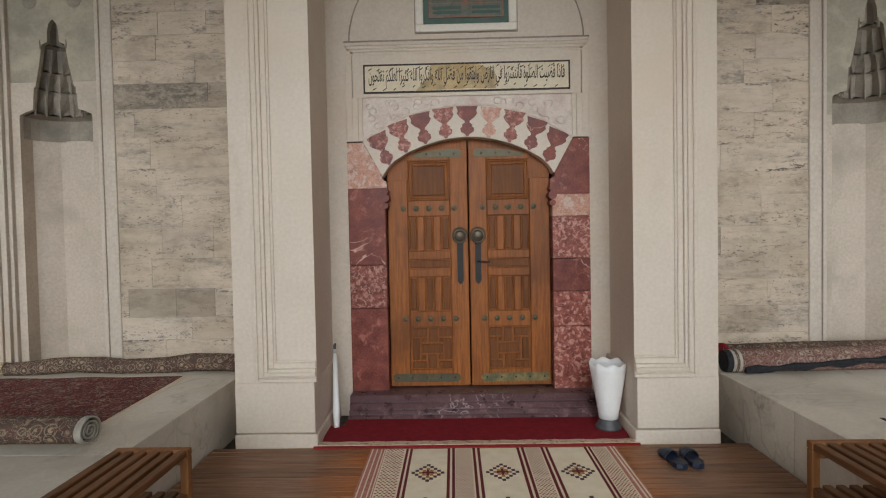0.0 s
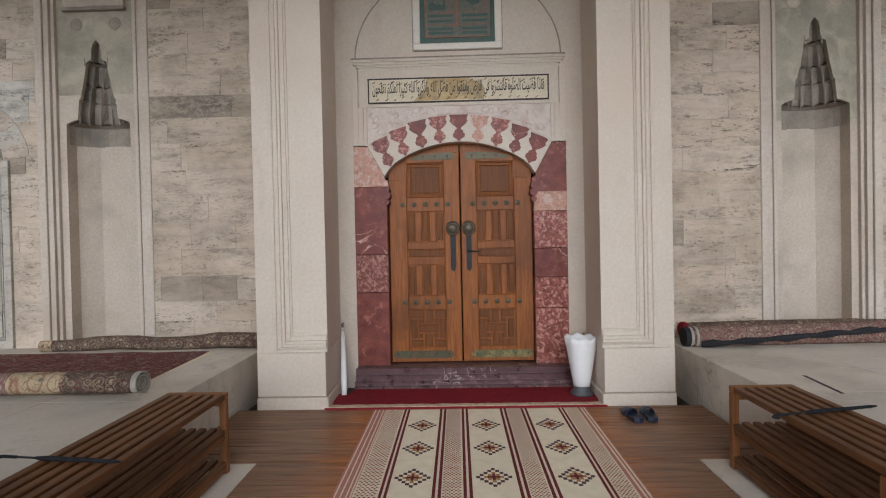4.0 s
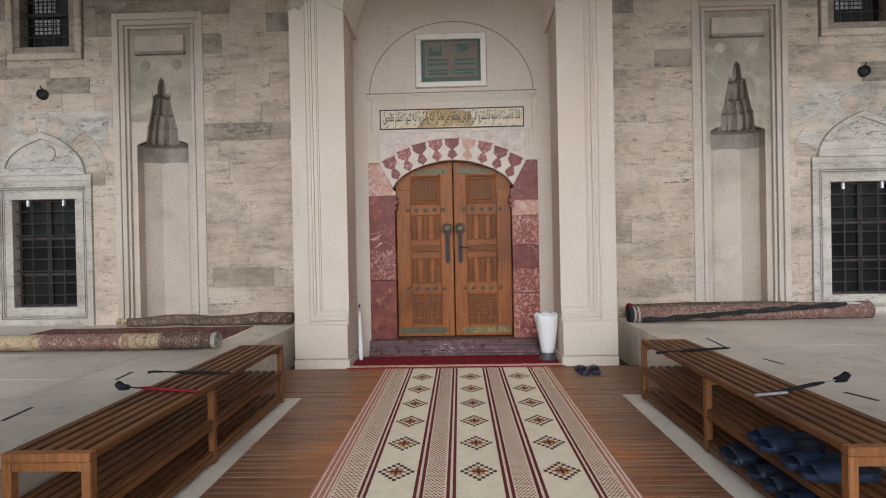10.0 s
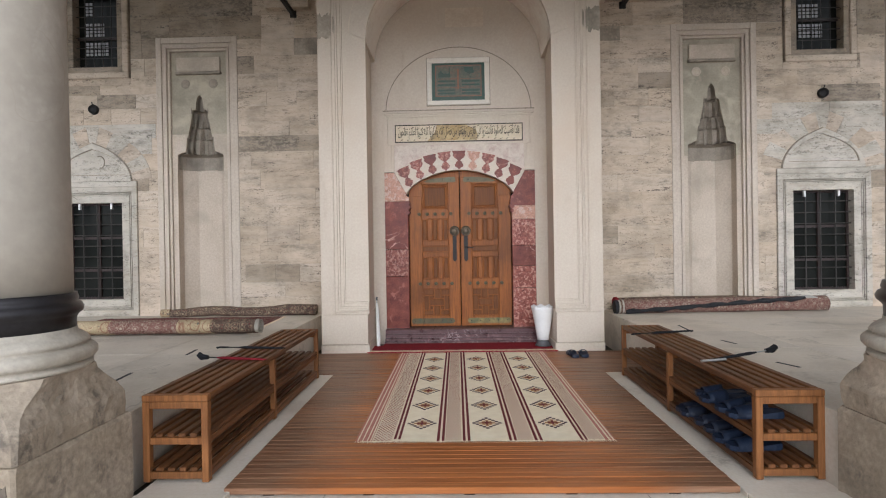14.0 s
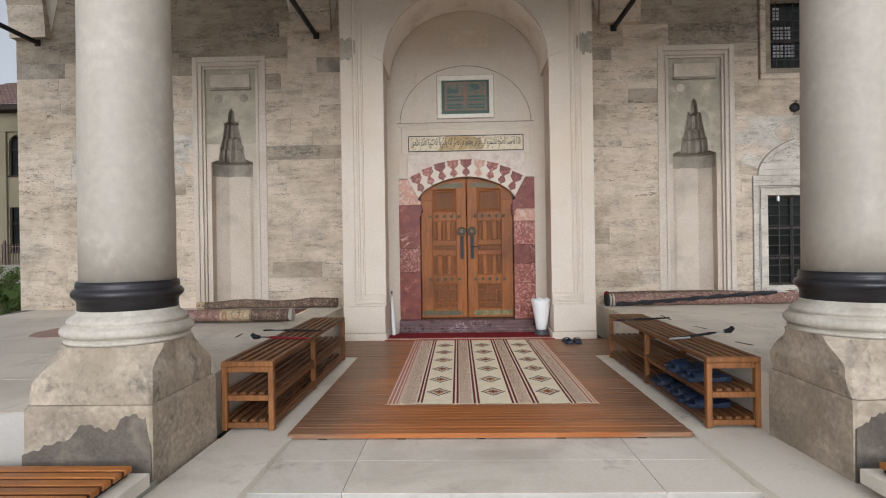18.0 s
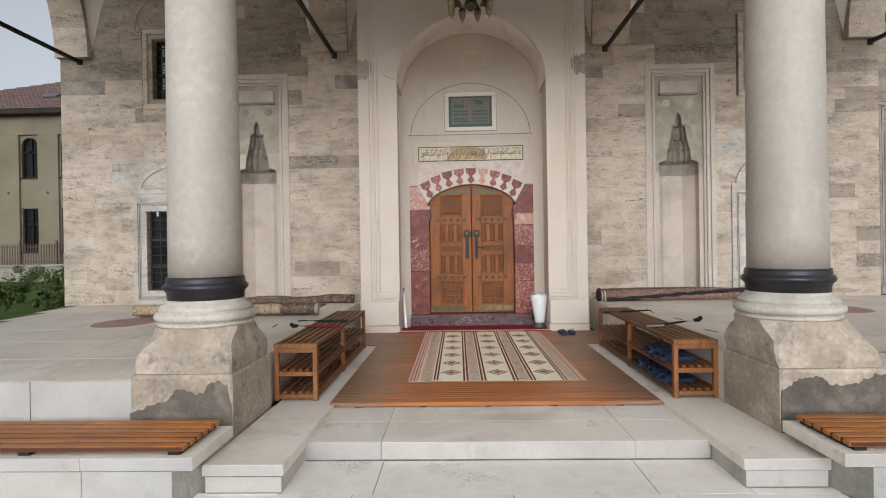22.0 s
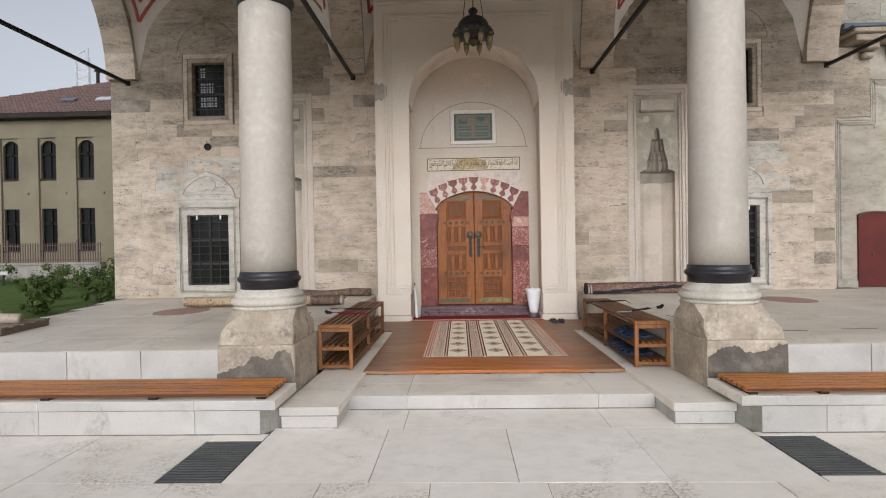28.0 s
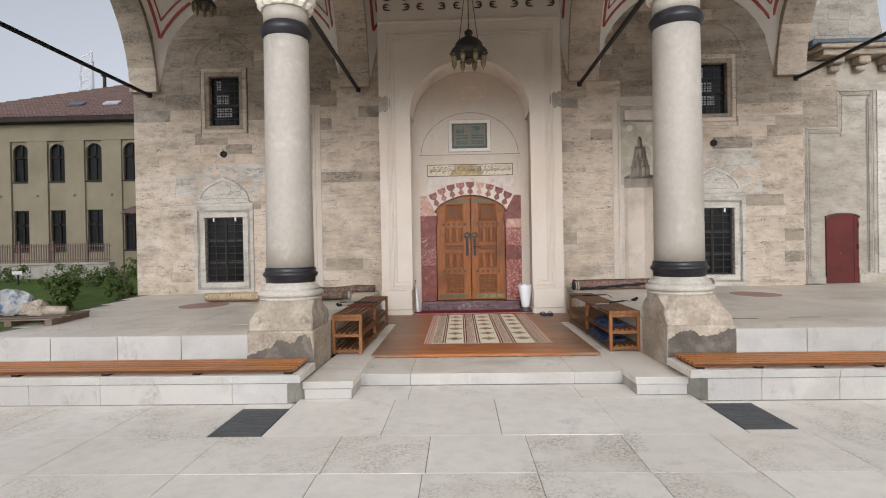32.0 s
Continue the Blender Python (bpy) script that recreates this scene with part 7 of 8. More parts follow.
# ---- slabs and wooden seats of the ledges ----
for x0, x1, px, ledge, yf, zb, zt in ((-9.5, -1.86, -1, seat_walls[0], -6.035, 0.035, 0.108), (1.95, 10.4, 1, seat_walls[1], -6.05, 0.048, 0.120)):
    joints = (-9.6, -8.7, -7.75, -6.8, -5.85, -5.1, -4.455, -3.745, -2.45, -1.785) if px < 0 else (1.89, 2.55, 3.26, 4.3, 5.2, 6.2, 7.1, 8.2, 9.3, 10.5)
    for lo, hi in zip(joints, joints[1:]):
        shade_front(part("cap_slab", new_box(lo + 0.002, hi - 0.002, yf, -5.47 if lo == 1.89 or hi == -1.785 else -5.375, zb, zt, bevel=0.002), MARBLE, ledge))
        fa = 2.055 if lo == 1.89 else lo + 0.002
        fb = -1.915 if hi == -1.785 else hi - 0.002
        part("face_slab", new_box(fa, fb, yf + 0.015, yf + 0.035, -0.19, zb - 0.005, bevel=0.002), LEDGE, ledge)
        part("base_joint", new_box(fa, fb, yf + 0.012, yf + 0.02, G - 0.002, G + 0.007), GRIME, ledge, "dark line along the foot")
        # this strip paints the shadow line below the cap, with its stains
        part("cap_joint", new_box(fa, fb, yf + 0.013, yf + 0.02, zb - 0.008, zb - 0.001), GRIME, ledge, "dark line under the cap, painted shade with stains")
    xa, xb, yk = (-1.80, -1.915, -5.80) if px < 0 else (1.965, 2.055, -5.79)
    bm = bmesh.new()
    prism(bm, [(xa, -5.38), (xa, yk), (xb, yf + 0.016), (xb + px * 0.02, yf + 0.036), (xa + px * 0.02, yk), (xa + px * 0.02, -5.38)], -0.19, zb - 0.004, "z")
    part("end_slab", bm, LEDGE_SHADE, ledge, "end slab grey with dirt and painted shade")
    st = thing("slatted_seat", "glossy orange wooden slatted seat on a marble ledge", "seat", (0, 0, zt), group="slatted seats")
    for k in range(6):
        y = yf + 0.045 + k * 0.085
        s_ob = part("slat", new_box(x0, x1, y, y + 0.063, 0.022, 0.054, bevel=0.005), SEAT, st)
        s_ob.data.materials.append(SEAT_GAP)
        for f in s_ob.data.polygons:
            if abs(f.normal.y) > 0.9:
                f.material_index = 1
    for k in range(9):
        x = (x1 - 0.06 - k * 0.9) if px < 0 else (x0 + 0.06 + k * 0.55)
        part("bearer", new_box(x - 0.035, x + 0.035, yf + 0.05, yf + 0.53, 0.0, 0.022), FASCIA, st)

# ---- grates in the court ----
for x0, x1, y0, y1 in ((-2.285, -1.85, -6.875, -6.15), (1.995, 2.41, -6.80, -6.09)):
    gr = thing("drain_grate", "dark ribbed drain mat set in the paving", "drain", (0, 0, 0), group="drain grates")
    part("frame", new_box(x0, x1, y0, y1, G - 0.05, G - 0.004), GRATE, gr)
    n = 17
    for k in range(n):
        y = y0 + 0.004 + (y1 - y0 - 0.008) * k / n
        part("rib", new_box(x0 + 0.004, x1 - 0.004, y, y + (y1 - y0) / n * 0.42, G - 0.006, G + 0.004), RIB, gr)

# ---- floor medallions and slots in the porch floor ----
for x, y in ((-4.52, -2.25), (4.83, -1.72)):
    bm = bmesh.new()
    pts = [(x + 0.38 * math.cos(2 * math.pi * i / 10 + 0.3), y + 0.50 * math.sin(2 * math.pi * i / 10 + 0.3)) for i in range(10)]
    prism(bm, pts, P - 0.02, P + 0.003, "z")
    structure("floor_medallion", bm, MEDALLION, "brown red marble medallion in the white floor", "floor medallion")
for x0, y0, x1, y1 in ((2.377, -1.49, 2.333, -1.93), (2.388, -2.425, 2.427, -2.62), (2.34, -3.365, 2.405, -3.54), (-2.45, -2.6, -2.42, -2.85), (-2.5, -3.5, -2.47, -3.75), (3.0, -4.6, 3.3, -4.62), (3.7, -4.55, 4.05, -4.57)):
    bm = bmesh.new()
    d = Vector((x1 - x0, y1 - y0)).normalized() * 0.012
    prism(bm, [(x0 - d.y, y0 + d.x), (x0 + d.y, y0 - d.x), (x1 + d.y, y1 - d.x), (x1 - d.y, y1 + d.x)], P - 0.01, P + 0.002, "z")
    structure("floor_slot", bm, GRATE, "narrow dark slot in the floor", "floor slot")

# ---- pallet with stones at the porch edge ----
pal = thing("pallet", "grey weathered wooden pallet on the porch floor", "pallet", (-6.05, -4.05, P), 8)
for k in range(5):
    part("board", new_box(-0.62, 0.55, -0.45 + 0.19 * k, -0.33 + 0.19 * k, 0.07, 0.09, bevel=0.003), PALLET, pal)
for x in (-0.56, -0.03, 0.45):
    part("runner", new_box(x, x + 0.09, -0.45, 0.43, 0.0, 0.07, bevel=0.003), PALLET, pal)


def rock(name, label, loc, size, material, seed, cat="stone"):
    r = thing(name, label, cat, loc, group="stones on the pallet")
    bm = bmesh.new()
    bmesh.ops.create_icosphere(bm, subdivisions=4, radius=1)
    for v in bm.verts:
        k = 1 + 0.35 * noise.noise(v.co * 1.3 + Vector((seed, 0, 0))) + 0.2 * abs(noise.noise(v.co * 3 + Vector((seed, 3, 0)))) + 0.06 * noise.noise(v.co * 9)
        v.co = Vector((v.co.x * size[0] * k, v.co.y * size[1] * k, max(-0.55, v.co.z) * size[2] * k + size[2] * 0.55))
    z = min(v.co.z for v in bm.verts)
    for v in bm.verts:
        v.co.z -= z
    part("block", bm, material, r)
    return r


rock("stone_fragment", "old carved stone fragment with blue paint", (-6.33, -4.0, P + 0.088), (0.26, 0.2, 0.22), BLUE_STAIN, 2.0)
rock("stone_fragment", "broken cream stone fragment", (-5.97, -4.02, P + 0.088), (0.16, 0.16, 0.11), PEDESTAL, 7.0)
bm = bmesh.new()
tube(bm, [(-0.16, 0, 0.065), (0.16, 0.03, 0.06)], [0.065, 0.06], 12)
r = thing("column_stub", "small broken marble column stub lying on its side", "stone", (-5.72, -4.05, P + 0.088))
part("drum", bm, PEDESTAL, r, "", True)

# ---- garden: shrubs ----


def shrub(loc, r, h, seed, name="shrub", label="dense dark green garden shrub", dens=420):
    rng = random.Random(seed)
    s = thing(name, label, "shrub", loc, group="garden shrubs")
    bm = bmesh.new()
    for k in range(7):
        a, t = rng.uniform(0, 6.28), rng.uniform(0.2, 0.8)
        tube(bm, [(0, 0, 0), (0.3 * r * t * math.cos(a), 0.3 * r * t * math.sin(a), h * 0.4), (r * t * math.cos(a), r * t * math.sin(a), h * rng.uniform(0.7, 0.95))], [0.02, 0.013, 0.005], 5)
    part("branches", bm, BARK, s)
    clumps = [(Vector((rng.uniform(-1, 1) * r * 0.75, rng.uniform(-1, 1) * r * 0.75, h * rng.uniform(0.15, 0.95))), rng.uniform(0.18, 0.4) * r) for _ in range(16)]
    vs, fs = [], []
    for _ in range(dens * 3):
        c, cr = rng.choice(clumps)
        d = Vector((rng.gauss(0, 1), rng.gauss(0, 1), rng.gauss(0, 1))).normalized() * cr * rng.uniform(0.6, 1.08)
        p = c + d
        if p.z < 0.02:
            continue
        n = (d.normalized() + Vector((rng.gauss(0, 0.5), rng.gauss(0, 0.5), rng.gauss(0.3, 0.5)))).normalized()
        u = n.orthogonal().normalized()
        u = (Matrix.Rotation(rng.uniform(0, 6.28), 3, n) @ u)
        w = n.cross(u)
        L = rng.uniform(0.035, 0.07)
        i = len(vs)
        vs += [p - u * L, p + w * L * 0.45, p + u * L, p - w * L * 0.45]
        fs.append((i, i + 1, i + 2, i + 3))
    me = bpy.data.meshes.new("leaves")
    me.from_pydata([tuple(v) for v in vs], [], fs)
    me.materials.append(LEAF)
    ob = new("leaves", me)
    ob.parent = s
    ob["kind"] = "stuff"
    return s


for k, (x, y, r, h) in enumerate(((-8.1, 2.4, 0.7, 1.15), (-8.6, 4.2, 0.8, 1.5), (-9.6, 5.6, 0.75, 1.1), (-11.0, 3.0, 0.34, 0.75), (-9.9, 1.6, 0.3, 0.62), (-12.6, 5.6, 0.34, 0.7), (-12.3, 7.8, 0.6, 0.8),
                                   (-14.6, 9.4, 0.7, 0.85), (-9.0, 8.0, 0.8, 1.3), (-17.0, 11.5, 0.8, 0.85), (-20.5, 12.5, 0.7, 0.8), (-13.0, 12.5, 0.8, 1.0), (-10.6, 10.5, 0.9, 1.2), (-7.9, 0.9, 0.35, 0.7))):
    shrub((x, y, -0.10), r, h, 40 + k, dens=330)
sign = thing("garden_sign", "small pale sign on a post in the lawn", "sign", (-19.3, 11.5, -0.12))
part("post", new_box(-0.03, 0.03, -0.03, 0.03, 0, 0.55), IRON, sign)
part("board", new_box(-0.22, 0.22, -0.05, -0.03, 0.50, 0.64, bevel=0.004), LEDGE, sign)

# ---- boundary wall with iron fence ----
bw = thing("boundary_wall", "low grey stone boundary wall with a rusty iron fence", "wall", (0, 0, 0))
part("wall", new_box(-45, -18.9, 17.0, 17.4, -0.4, 0.62, bevel=0.02), WALL_FAR, bw)
part("coping", new_box(-45, -18.9, 16.93, 17.47, 0.62, 0.74, bevel=0.02), WALL_FAR, bw)
fence = thing("iron_fence", "rusty iron railing on the boundary wall", "fence", (0, 17.2, 0.74))
part("rail", new_box(-45, -18.9, -0.02, 0.02, 0.12, 0.16), FENCE, fence)
part("rail", new_box(-45, -18.9, -0.02, 0.02, 0.86, 0.90), FENCE, fence)
pale = new_box(-0.016, 0.016, -0.016, 0.016, 0.0, 1.02)
pale = mesh_of(pale, "pale", FENCE)
post = mesh_of(new_box(-0.04, 0.04, -0.04, 0.04, 0.0, 1.18), "post", FENCE)
for k in range(150):
    x = -39.0 + k * 0.134
    q = new("post" if k % 14 == 0 else "pale", post if k % 14 == 0 else pale)
    q.parent = fence
    q.location = (x, 0, 0)

# ---- the building across the garden ----
BY = 22.0
house = thing("public_building", "two storey ochre building with arched windows and tiled roof", "building", (0, BY, 0))
K = (BY + 11.116) / 0.977


def bx(px):
    return -0.241 + px * K


rows_w = [-0.8127 - 0.0698 * k for k in range(-4, 6)]
winx = [bx(a) for a in rows_w]
SP = winx[0] - winx[1]
ZE = 9.55
ww = 0.215 * SP
uz0, uz1 = 1.334 + 0.1308 * K, 1.334 + 0.200 * K
lz0, lz1 = 1.334 + 0.0014 * K, 1.334 + 0.0771 * K
wall_holes = [(x - ww, x + ww, uz0, uz1) for x in winx] + [(x - ww, x + ww, lz0, lz1) for x in winx]
bm = bmesh.new()
for r in minus((winx[-1] - 2, winx[0] + 1.6, -0.4, ZE), wall_holes):
    box(bm, r[0], r[1], 0.0, 0.4, r[2], r[3])
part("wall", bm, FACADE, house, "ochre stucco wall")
part("inner_dark", new_box(winx[-1] - 2, winx[0] + 1.6, 0.45, 0.5, -0.4, ZE), FRAME_DARK, house)
for x in winx:
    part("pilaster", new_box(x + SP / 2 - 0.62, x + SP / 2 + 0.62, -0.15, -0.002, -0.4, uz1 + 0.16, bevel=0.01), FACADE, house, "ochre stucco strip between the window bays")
    for z0, z1, arched in ((uz0, uz1, True), (lz0, lz1, False)):
        w = part("window", new_box(x - ww, x + ww, 0.2, 0.22, z0, z1), FAR_GLASS, house, "arched window" if arched else "tall window")
        bm = bmesh.new()
        frame_rect(bm, x - ww + 0.07, x + ww - 0.07, z0 + 0.07, z1 - 0.07, 0.10, 0.12, 0.2, 0)
        box(bm, x - 0.06, x + 0.06, 0.12, 0.2, z0 + 0.07, z1 - 0.07)
        box(bm, x - ww + 0.07, x + ww - 0.07, 0.12, 0.2, z0 + (z1 - z0) * 0.62, z0 + (z1 - z0) * 0.67)
        part("frame", bm, FRAME_DARK, w)
        part("sill", new_box(x - ww - 0.1, x + ww + 0.1, -0.06, 0.05, z0 - 0.09, z0, bevel=0.01), FASCIA, w)
        if arched:
            arc = [(x + a, z1 - ww + b) for a, b in pointed(ww, ww, 8)]
            for s in (0, 1):
                half = arc[:9] if s == 0 else arc[8:]
                cx_ = x - ww if s == 0 else x + ww
                bm = bmesh.new()
                prism(bm, half + [(x, z1 + 0.01), (cx_, z1 + 0.01)] if s == 0 else half + [(cx_, z1 + 0.01), (x, z1 + 0.01)], 0.0, 0.12)
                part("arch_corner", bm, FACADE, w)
    part("bracket", new_box(x + SP / 2 - 0.05, x + SP / 2 + 0.05, -0.30, -0.15, (uz0 + lz1) / 2 - 0.06, (uz0 + lz1) / 2 + 0.06, bevel=0.02), PILASTER, house)
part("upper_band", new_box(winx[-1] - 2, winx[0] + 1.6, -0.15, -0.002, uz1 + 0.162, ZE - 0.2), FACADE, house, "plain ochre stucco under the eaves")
part("eave_board", new_box(winx[-1] - 3, winx[0] + 2.2, -0.85, 0.4, ZE - 0.2, ZE + 0.12, bevel=0.02), FASCIA, house, "dark wide eaves")
# hipped roof that rises to the east, with courses of tiles
xr = winx[0] + 2.2
ridge_z = 1.334 + 0.3150 * (K + 5.0)
n = 22
rows_r = []
for k in range(n + 1):
    f = k / n
    rows_r.append((-0.9 + 6.0 * f, ZE + 0.12 + (ridge_z - ZE - 0.12) * f))
roof_ob = part("roof", new_box(-35.6, xr, -0.7, 0.3, ZE + 0.1, ZE + 0.16), ROOF_TILE, house, "red tiled roof")
for k in range(n):
    (ya, za), (yb, zb) = rows_r[k], rows_r[k + 1]
    xa = -35.7 + 13.9 * k / n
    vs = [(xa, ya, za + 0.05), (xr, ya, za + 0.05), (xr, yb + 0.05, zb + 0.02), (xa + 13.9 / n, yb + 0.05, zb + 0.02)]
    bm = bmesh.new()
    q = [bm.verts.new(v) for v in vs]
    q2 = [bm.verts.new((v[0], v[1], v[2] - 0.06)) for v in vs]
    bm.faces.new(q)
    bm.faces.new(q2[::-1])
    for i in range(4):
        bm.faces.new((q[i], q2[i], q2[(i + 1) % 4], q[(i + 1) % 4]))
    part("tile_course", bm, ROOF_TILE, roof_ob)
x_sky = bx(-0.655)
for xo in (0.2, -2.1):
    yy, zz = 0.6, ZE + 0.12 + (ridge_z - ZE - 0.12) * (1.5 / 6.0) + 0.13
    bm = new_box(-0.48, 0.48, -0.24, 0.24, -0.04, 0.05, bevel=0.01, m=Matrix.Translation((x_sky + xo, yy, zz)) @ Matrix.Rotation(math.atan2(ridge_z - ZE, 6.0), 4, "X"))
    part("skylight", bm, PALE_LIGHT if xo > 0 else LEAD, roof_ob, "skylight in the roof")
pipe_z = ZE + 0.12 + (ridge_z - ZE - 0.12) * 0.8
part("chimney_pipe", new_box(-24.98, -24.82, 3.85, 4.0, pipe_z - 0.2, pipe_z + 0.75), FASCIA, roof_ob)
part("cowl", new_box(-25.06, -24.74, 3.77, 4.08, pipe_z + 0.752, pipe_z + 0.85), FASCIA, house)
bm = bmesh.new()
prism(bm, [(-1.1, lz1 - 0.42), (-1.1, lz1 - 0.33), (0.0, lz1 + 0.10), (0.0, lz1 - 0.08)], bx(-0.602), bx(-0.55), "x")
canopy = part("entrance_canopy", bm, FASCIA, house, "dark small canopy")
bm = bmesh.new()
prism(bm, [(-1.18, lz1 - 0.355), (-1.18, lz1 - 0.30), (0.0, lz1 + 0.165), (0.0, lz1 + 0.11)], bx(-0.604), bx(-0.548), "x")
part("canopy_roof", bm, ROOF_TILE, canopy, "red tiled top")
mast = thing("lattice_mast", "pale steel lattice mast far behind the roofs", "mast", (-44.5, 52, 0))
for x, y in ((-0.7, 0), (0.7, 0), (0, 1.2)):
    bm = bmesh.new()
    tube(bm, [(x, y, 0), (x, y, 24.5 + x)], 0.13, 6)
    part("leg", bm, PALE_LIGHT, mast)
for k in range(20):
    bm = bmesh.new()
    z = 15 + k * 0.5
    tube(bm, [(-0.7 if k % 2 else 0.7, 0, z), (0.7 if k % 2 else -0.7, 0, z + 0.5)], 0.06, 4)
    part("brace", bm, PALE_LIGHT, mast)

# ---- the building to the east, with the red door ----
AY = 0.26
DX = 7.672     # red door's middle
annex = structure("annex_wall", new_box(6.752, 12.5, AY + 0.02, AY + 0.6, -0.3, 5.0), ANNEX, "pale stone side building with moulded panels", "wall")
for r, y, m in (((6.752, 6.94, P, 3.62), 0.012, TRAVERTINE), ((7.06, 8.18, P, 3.42), -0.006, ANNEX), ((7.69, 8.18, 3.42, 4.23), -0.006, ANNEX), ((8.42, 9.6, P, 4.35), 0.0, TRAVERTINE_PORE), ((6.752, 7.6, 3.66, 4.95), 0.01, TRAVERTINE_GREY)):
    bm = bmesh.new()
    for q in minus(r, [(DX - 0.33, DX + 0.33, P, 1.80)]):
        box(bm, q[0], q[1], AY - y, AY + 0.1, q[2], q[3], 0.0)
    part("panel", bm, m, annex)
for d, y in ((0.0, 0.010), (0.045, 0.003), (0.085, 0.008)):
    w = 0.034
    for x0, x1, z0, z1 in ((6.95 + d, 6.95 + d + w, 0.56, 3.62 - d), (6.95 + d, 7.61 + d, 3.62 - d - w, 3.62 - d), (7.61 + d, 7.61 + d + w, 3.62 - d, 4.39 - d), (7.61 + d, 8.36 - d, 4.39 - d - w, 4.39 - d), (8.36 - d - w, 8.36 - d, 0.62, 4.39 - d)):
        part("panel_moulding", new_box(x0, x1, AY - y, AY + 0.05, z0, z1, bevel=0.004), ANNEX, annex)
for x0, x1, z0, z1 in ((6.995, 7.003, 0.56, 3.58), (7.0, 7.65, 3.565, 3.574), (8.305, 8.314, 0.62, 4.34), (8.21, 8.218, 0.62, 4.20), (7.70, 8.21, 4.196, 4.204)):
    part("dirty_joint", new_box(x0, x1, AY - 0.0095, AY + 0.05, z0, z1), LEDGE, annex)
rk = random.Random(8)
z = P
while z < 4.8:
    h = rk.uniform(0.24, 0.42)
    part("quoin_stone", new_box(6.754, 6.94 - rk.uniform(0, 0.05), AY - 0.012 - rk.uniform(0.002, 0.012), AY + 0.05, z + 0.003, z + h - 0.003, bevel=0.006), TRAVERTINE if rk.random() < 0.7 else TRAVERTINE_GREY, annex)
    z += h
part("base_course", new_box(6.94, DX - 0.34, AY - 0.04, AY + 0.02, P, 0.54, bevel=0.01), ANNEX, annex)
part("base_course", new_box(DX + 0.34, 12.5, AY - 0.04, AY + 0.02, P, 0.60, bevel=0.01), ANNEX, annex)
cor = structure("annex_cornice", new_box(7.15, 12.5, AY - 0.30, AY + 0.6, 5.02, 5.14, bevel=0.015), TRAVERTINE_GREY, "dark weathered cornice on stone brackets", "cornice")
part("upper_course", new_box(7.05, 12.5, AY - 0.4, AY + 0.6, 5.14, 5.22, bevel=0.015), TRAVERTINE_GREY, cor)
for k in range(5):
    x = 7.38 + k * 0.52
    part("bracket", new_box(x, x + 0.24, AY - 0.26, AY, 4.86, 5.018, bevel=0.03), TRAVERTINE_GREY, cor)
    part("bracket", new_box(x + 0.02, x + 0.22, AY - 0.15, AY, 4.74, 4.858, bevel=0.03), TRAVERTINE_GREY, cor)
part("lead_edge", new_box(7.0, 12.5, AY - 0.42, AY + 0.6, 5.222, 5.26, bevel=0.012), LEAD, cor, "blue grey lead edge")
part("lead_flashing", new_box(7.1, 9.17, AY - 0.05, AY + 0.685, 5.262, 5.44, bevel=0.02), LEAD, cor, "blue grey lead flashing")
bm = bmesh.new()
prism(bm, [(7.2, 5.4), (9.15, 5.4), (9.02, 6.1), (8.93, 6.9), (8.75, 7.8), (7.2, 7.8)], 0.95, 1.5)
upper = structure("annex_upper_wall", bm, TRAVERTINE_PALE, "pale battered upper wall above the lead roof", "wall")
rk = random.Random(15)
z = 5.43
while z < 7.5:
    x, h = 7.21, rk.uniform(0.26, 0.34)
    while x < 8.55:
        w = rk.uniform(0.4, 0.75)
        x1 = min(x + w, 8.8)
        part("block", new_box(x + 0.002, x1 - 0.002, 0.942 - rk.uniform(0, 0.005), 1.0, z + 0.002, z + h - 0.002, bevel=0.003), TRAVERTINE_PALE, upper)
        x = x1
    z += h
rd = tagged(new("door_2"), "closed oxide red steel door with a low arched top", "door", "", "structure")
top = [(DX + 0.325 * math.cos(math.pi * (1 - i / 10)), 1.74 + 0.085 * math.sin(math.pi * i / 10)) for i in range(11)]
bm = bmesh.new()
prism(bm, [(DX - 0.325, P + 0.012)] + top + [(DX + 0.325, P + 0.012)], AY - 0.03, AY + 0.015)
leaf = part("door_leaf", bm, RED_DOOR, rd)
rim = [(DX + 0.345 * math.cos(math.pi * (1 - i / 10)), 1.75 + 0.10 * math.sin(math.pi * i / 10)) for i in range(11)]
bm = bmesh.new()
strip(bm, top, rim, AY - 0.06, AY + 0.015)
part("arch_trim", bm, FENCE, rd, "dark arched drip trim")
part("side_stile", new_box(DX + 0.225, DX + 0.245, AY - 0.04, AY - 0.03, P + 0.03, 1.75), RED_DOOR, rd)
for z in (0.62, 1.1, 1.55):
    part("hinge", new_box(DX + 0.29, DX + 0.325, AY - 0.05, AY - 0.03, z, z + 0.1, bevel=0.006), RED_DOOR, rd)
part("handle", new_box(DX - 0.09, DX - 0.04, AY - 0.055, AY - 0.03, 1.0, 1.045, bevel=0.008), FENCE, rd)

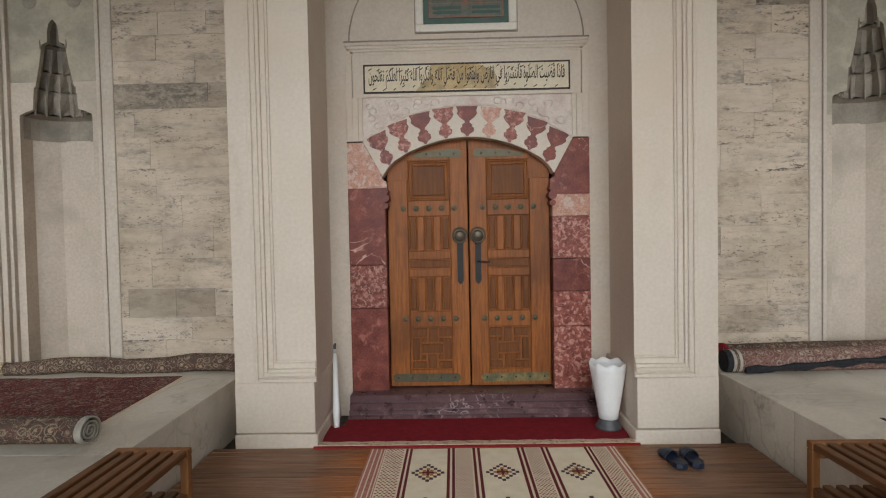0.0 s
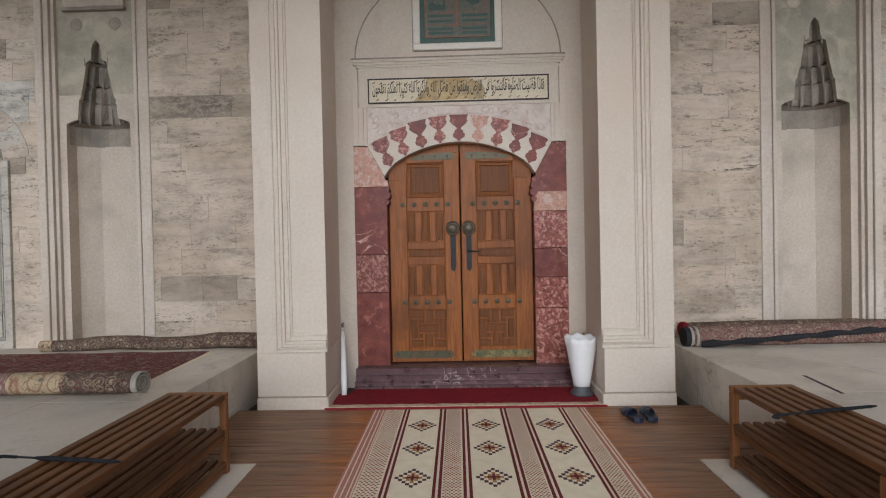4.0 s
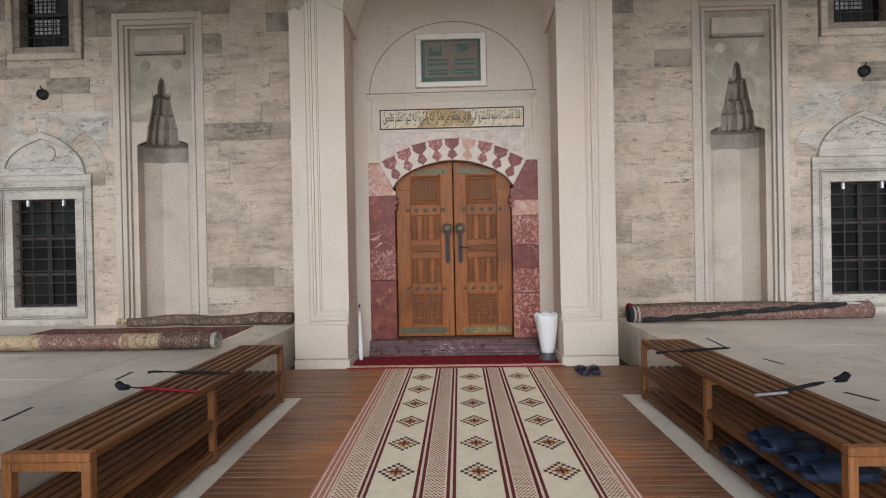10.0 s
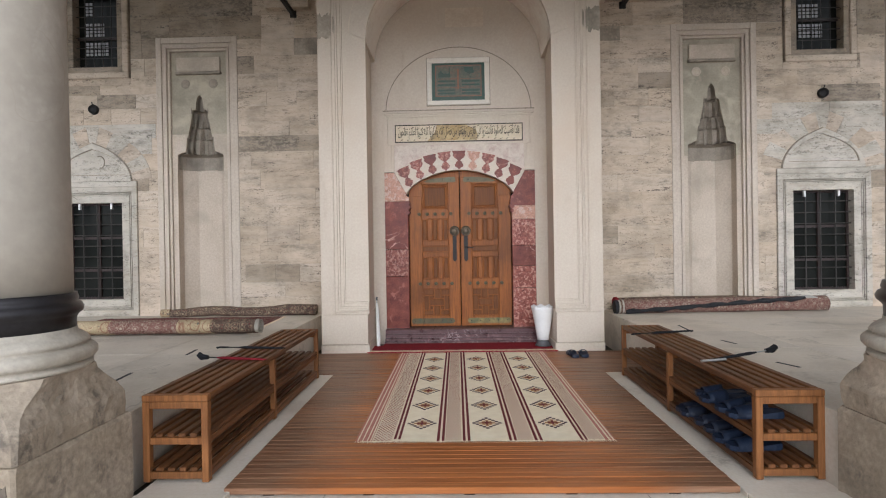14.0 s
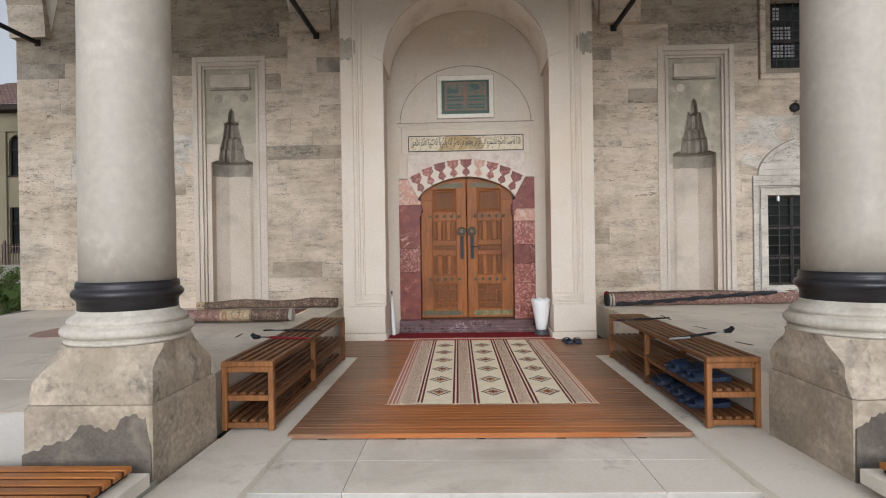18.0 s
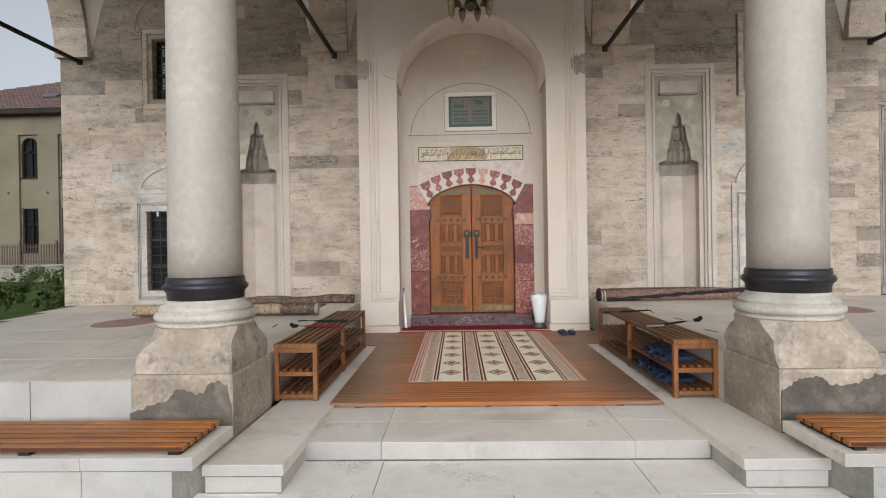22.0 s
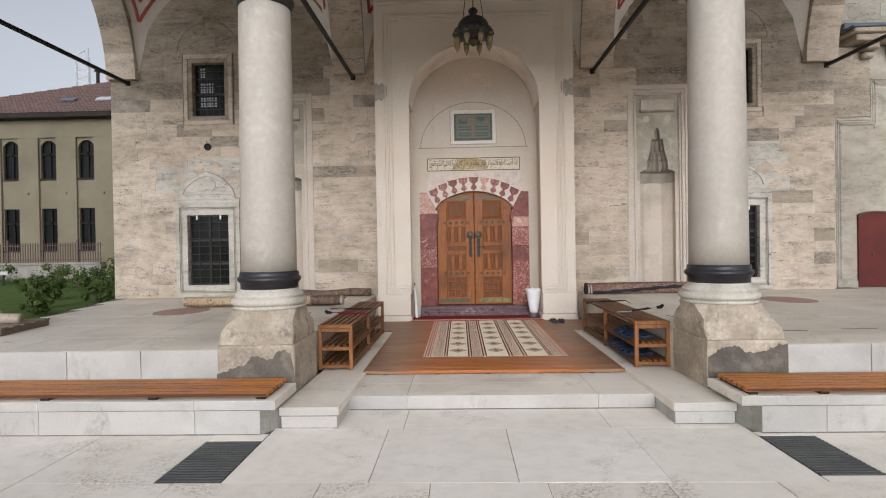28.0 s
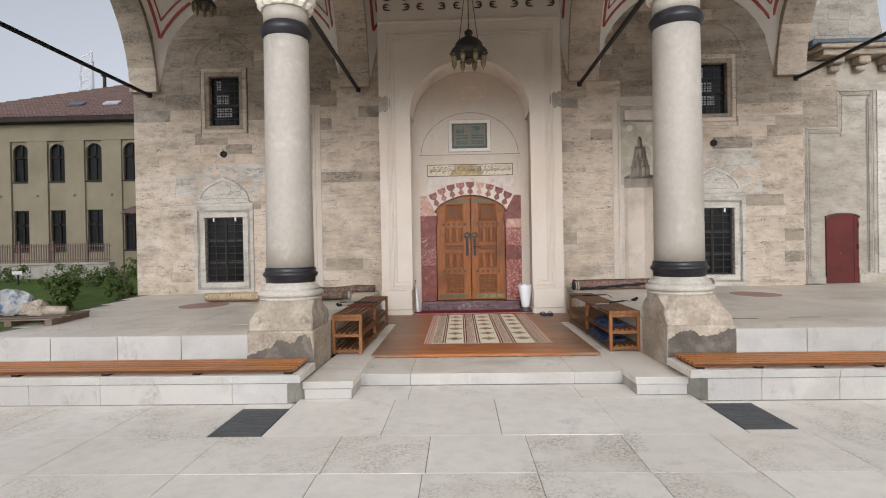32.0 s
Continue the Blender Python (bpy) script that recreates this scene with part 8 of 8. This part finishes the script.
# ---- slabs, the last pieces ----
rng = random.Random(77)
FRONT_WEST = (-5.65, -4.75, -4.0, -3.29, -2.54)
FRONT_EAST = (2.65, 3.40, 4.6, 5.7, 6.9, 8.2, 9.6, 12.0)
for parent, xs in ((porch_left, [-6.9, -5.75, -4.65, -3.7, -2.75, -1.935]), (porch_right, [1.97, 2.9, 3.95, 5.0, 6.1, 7.2, 8.4, 9.6, 10.8, 12.0])):
    ys = [-5.334, -4.55, -3.65, -2.8, -1.9, -1.0, 0.0]
    for j, (ya, yb) in enumerate(zip(ys, ys[1:])):
        shift = 0.0
        for xa, xb in zip(xs, xs[1:]):
            mid_x, mid_y = (xa + xb) / 2, (ya + yb) / 2
            lim = -7.0 + 1.32 * (-ya / 5.33)
            if parent is porch_left and xa < lim:
                xa = lim + 0.005
                if xb - xa < 0.1:
                    continue
            if yb >= -0.01 and xa > 6.7:
                yb = AY
            slab("floor_slab", xb - xa - 0.005, yb - ya - 0.005, 0.03, FLOOR_MARBLE, parent, (xa + xb) / 2, (ya + yb) / 2, P + rng.uniform(-0.0006, 0.0003), 0.0015)
    fronts = FRONT_WEST if parent is porch_left else FRONT_EAST
    for xa, xb in zip(fronts, fronts[1:]):
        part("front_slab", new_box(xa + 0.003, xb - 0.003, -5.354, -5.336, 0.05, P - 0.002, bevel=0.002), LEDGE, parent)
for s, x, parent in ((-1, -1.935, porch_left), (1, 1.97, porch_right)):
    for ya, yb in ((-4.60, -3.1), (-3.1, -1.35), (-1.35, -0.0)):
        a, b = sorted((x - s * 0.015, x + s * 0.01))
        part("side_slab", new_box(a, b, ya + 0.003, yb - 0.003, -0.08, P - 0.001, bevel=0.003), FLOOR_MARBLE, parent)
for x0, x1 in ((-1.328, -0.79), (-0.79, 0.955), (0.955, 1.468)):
    shade_front(part("step_slab", new_box(x0 + 0.002, x1 - 0.002, -5.375, -4.932, -0.172, -0.045, bevel=0.0015), MARBLE, landing))
    part("step_slab", new_box(x0 + 0.002, x1 - 0.002, -4.926, -4.2, -0.1, -0.046, bevel=0.0015), MARBLE, landing)
for par, x0, x1, y, z in ((landing, -1.32, 1.46, -5.377, G), (cheek_left, -1.79, -1.325, -5.874, G), (cheek_right, 1.472, 1.955, -5.817, G), (cheek_left, -1.79, -1.325, -5.874, -0.068), (cheek_right, 1.472, 1.955, -5.817, -0.066)):
    part("dirt_joint", new_box(x0, x1, y, y + 0.006, z - 0.001, z + 0.006), GRIME, par, "dark line along the joint")
pave = structure("pavement", new_box(-9.45, 9.55, -12.6, -5.38, -0.3, G - 0.006), GRIME, "large worn pale stone slabs of the court", "pavement")


def pave_row(ya, yb, xs):
    for xa, xb in zip(xs, xs[1:]):
        if xb - xa > 0.03:
            soiled = ya < -7.4 and rng.random() < 0.5 or abs((xa + xb) / 2) > 2.35 and rng.random() < 0.85
            slab("paving_slab", xb - xa - 0.005, yb - ya - 0.005, 0.06, PAVING_DIRTY if soiled else PAVING, pave, (xa + xb) / 2, (ya + yb) / 2, G + rng.uniform(-0.002, 0.0015), 0.0015)


pave_row(-5.89, -5.378, [-1.345, -0.77, 0.93, 1.485])
pave_row(-5.89, -5.86, [-1.845, -1.345])
pave_row(-5.89, -5.80, [1.485, 1.99])
west = [-9.4, -8.3, -7.2, -6.2, -5.1, -4.1, -3.2]
east = [3.4, 4.4, 5.3, 6.4, 7.4, 8.4, 9.5]
pave_row(-6.895, -5.89, [-1.845, -0.89, 0.07, 1.03, 1.99])
pave_row(-6.895, -6.0, west + [-2.29])
pave_row(-6.148, -6.0, [-2.29, -1.85])
pave_row(-6.088, -6.0, [1.995, 2.415])
pave_row(-6.895, -6.0, [2.415] + east)
pave_row(-6.895, -6.802, [1.995, 2.415])
y = -6.895
k = 0
base = [-1.22, -0.485, 0.25, 0.985, 1.66, 2.44]
while y > -12.6:
    d = 0.7
    off = 0.0 if k < 2 else rng.uniform(-0.25, 0.25)
    pave_row(y - d, y, [w + off for w in west] + [-2.15 + off] + [b + off + rng.uniform(-0.03, 0.03) for b in base] + [e + off for e in east])
    y -= d
    k += 1
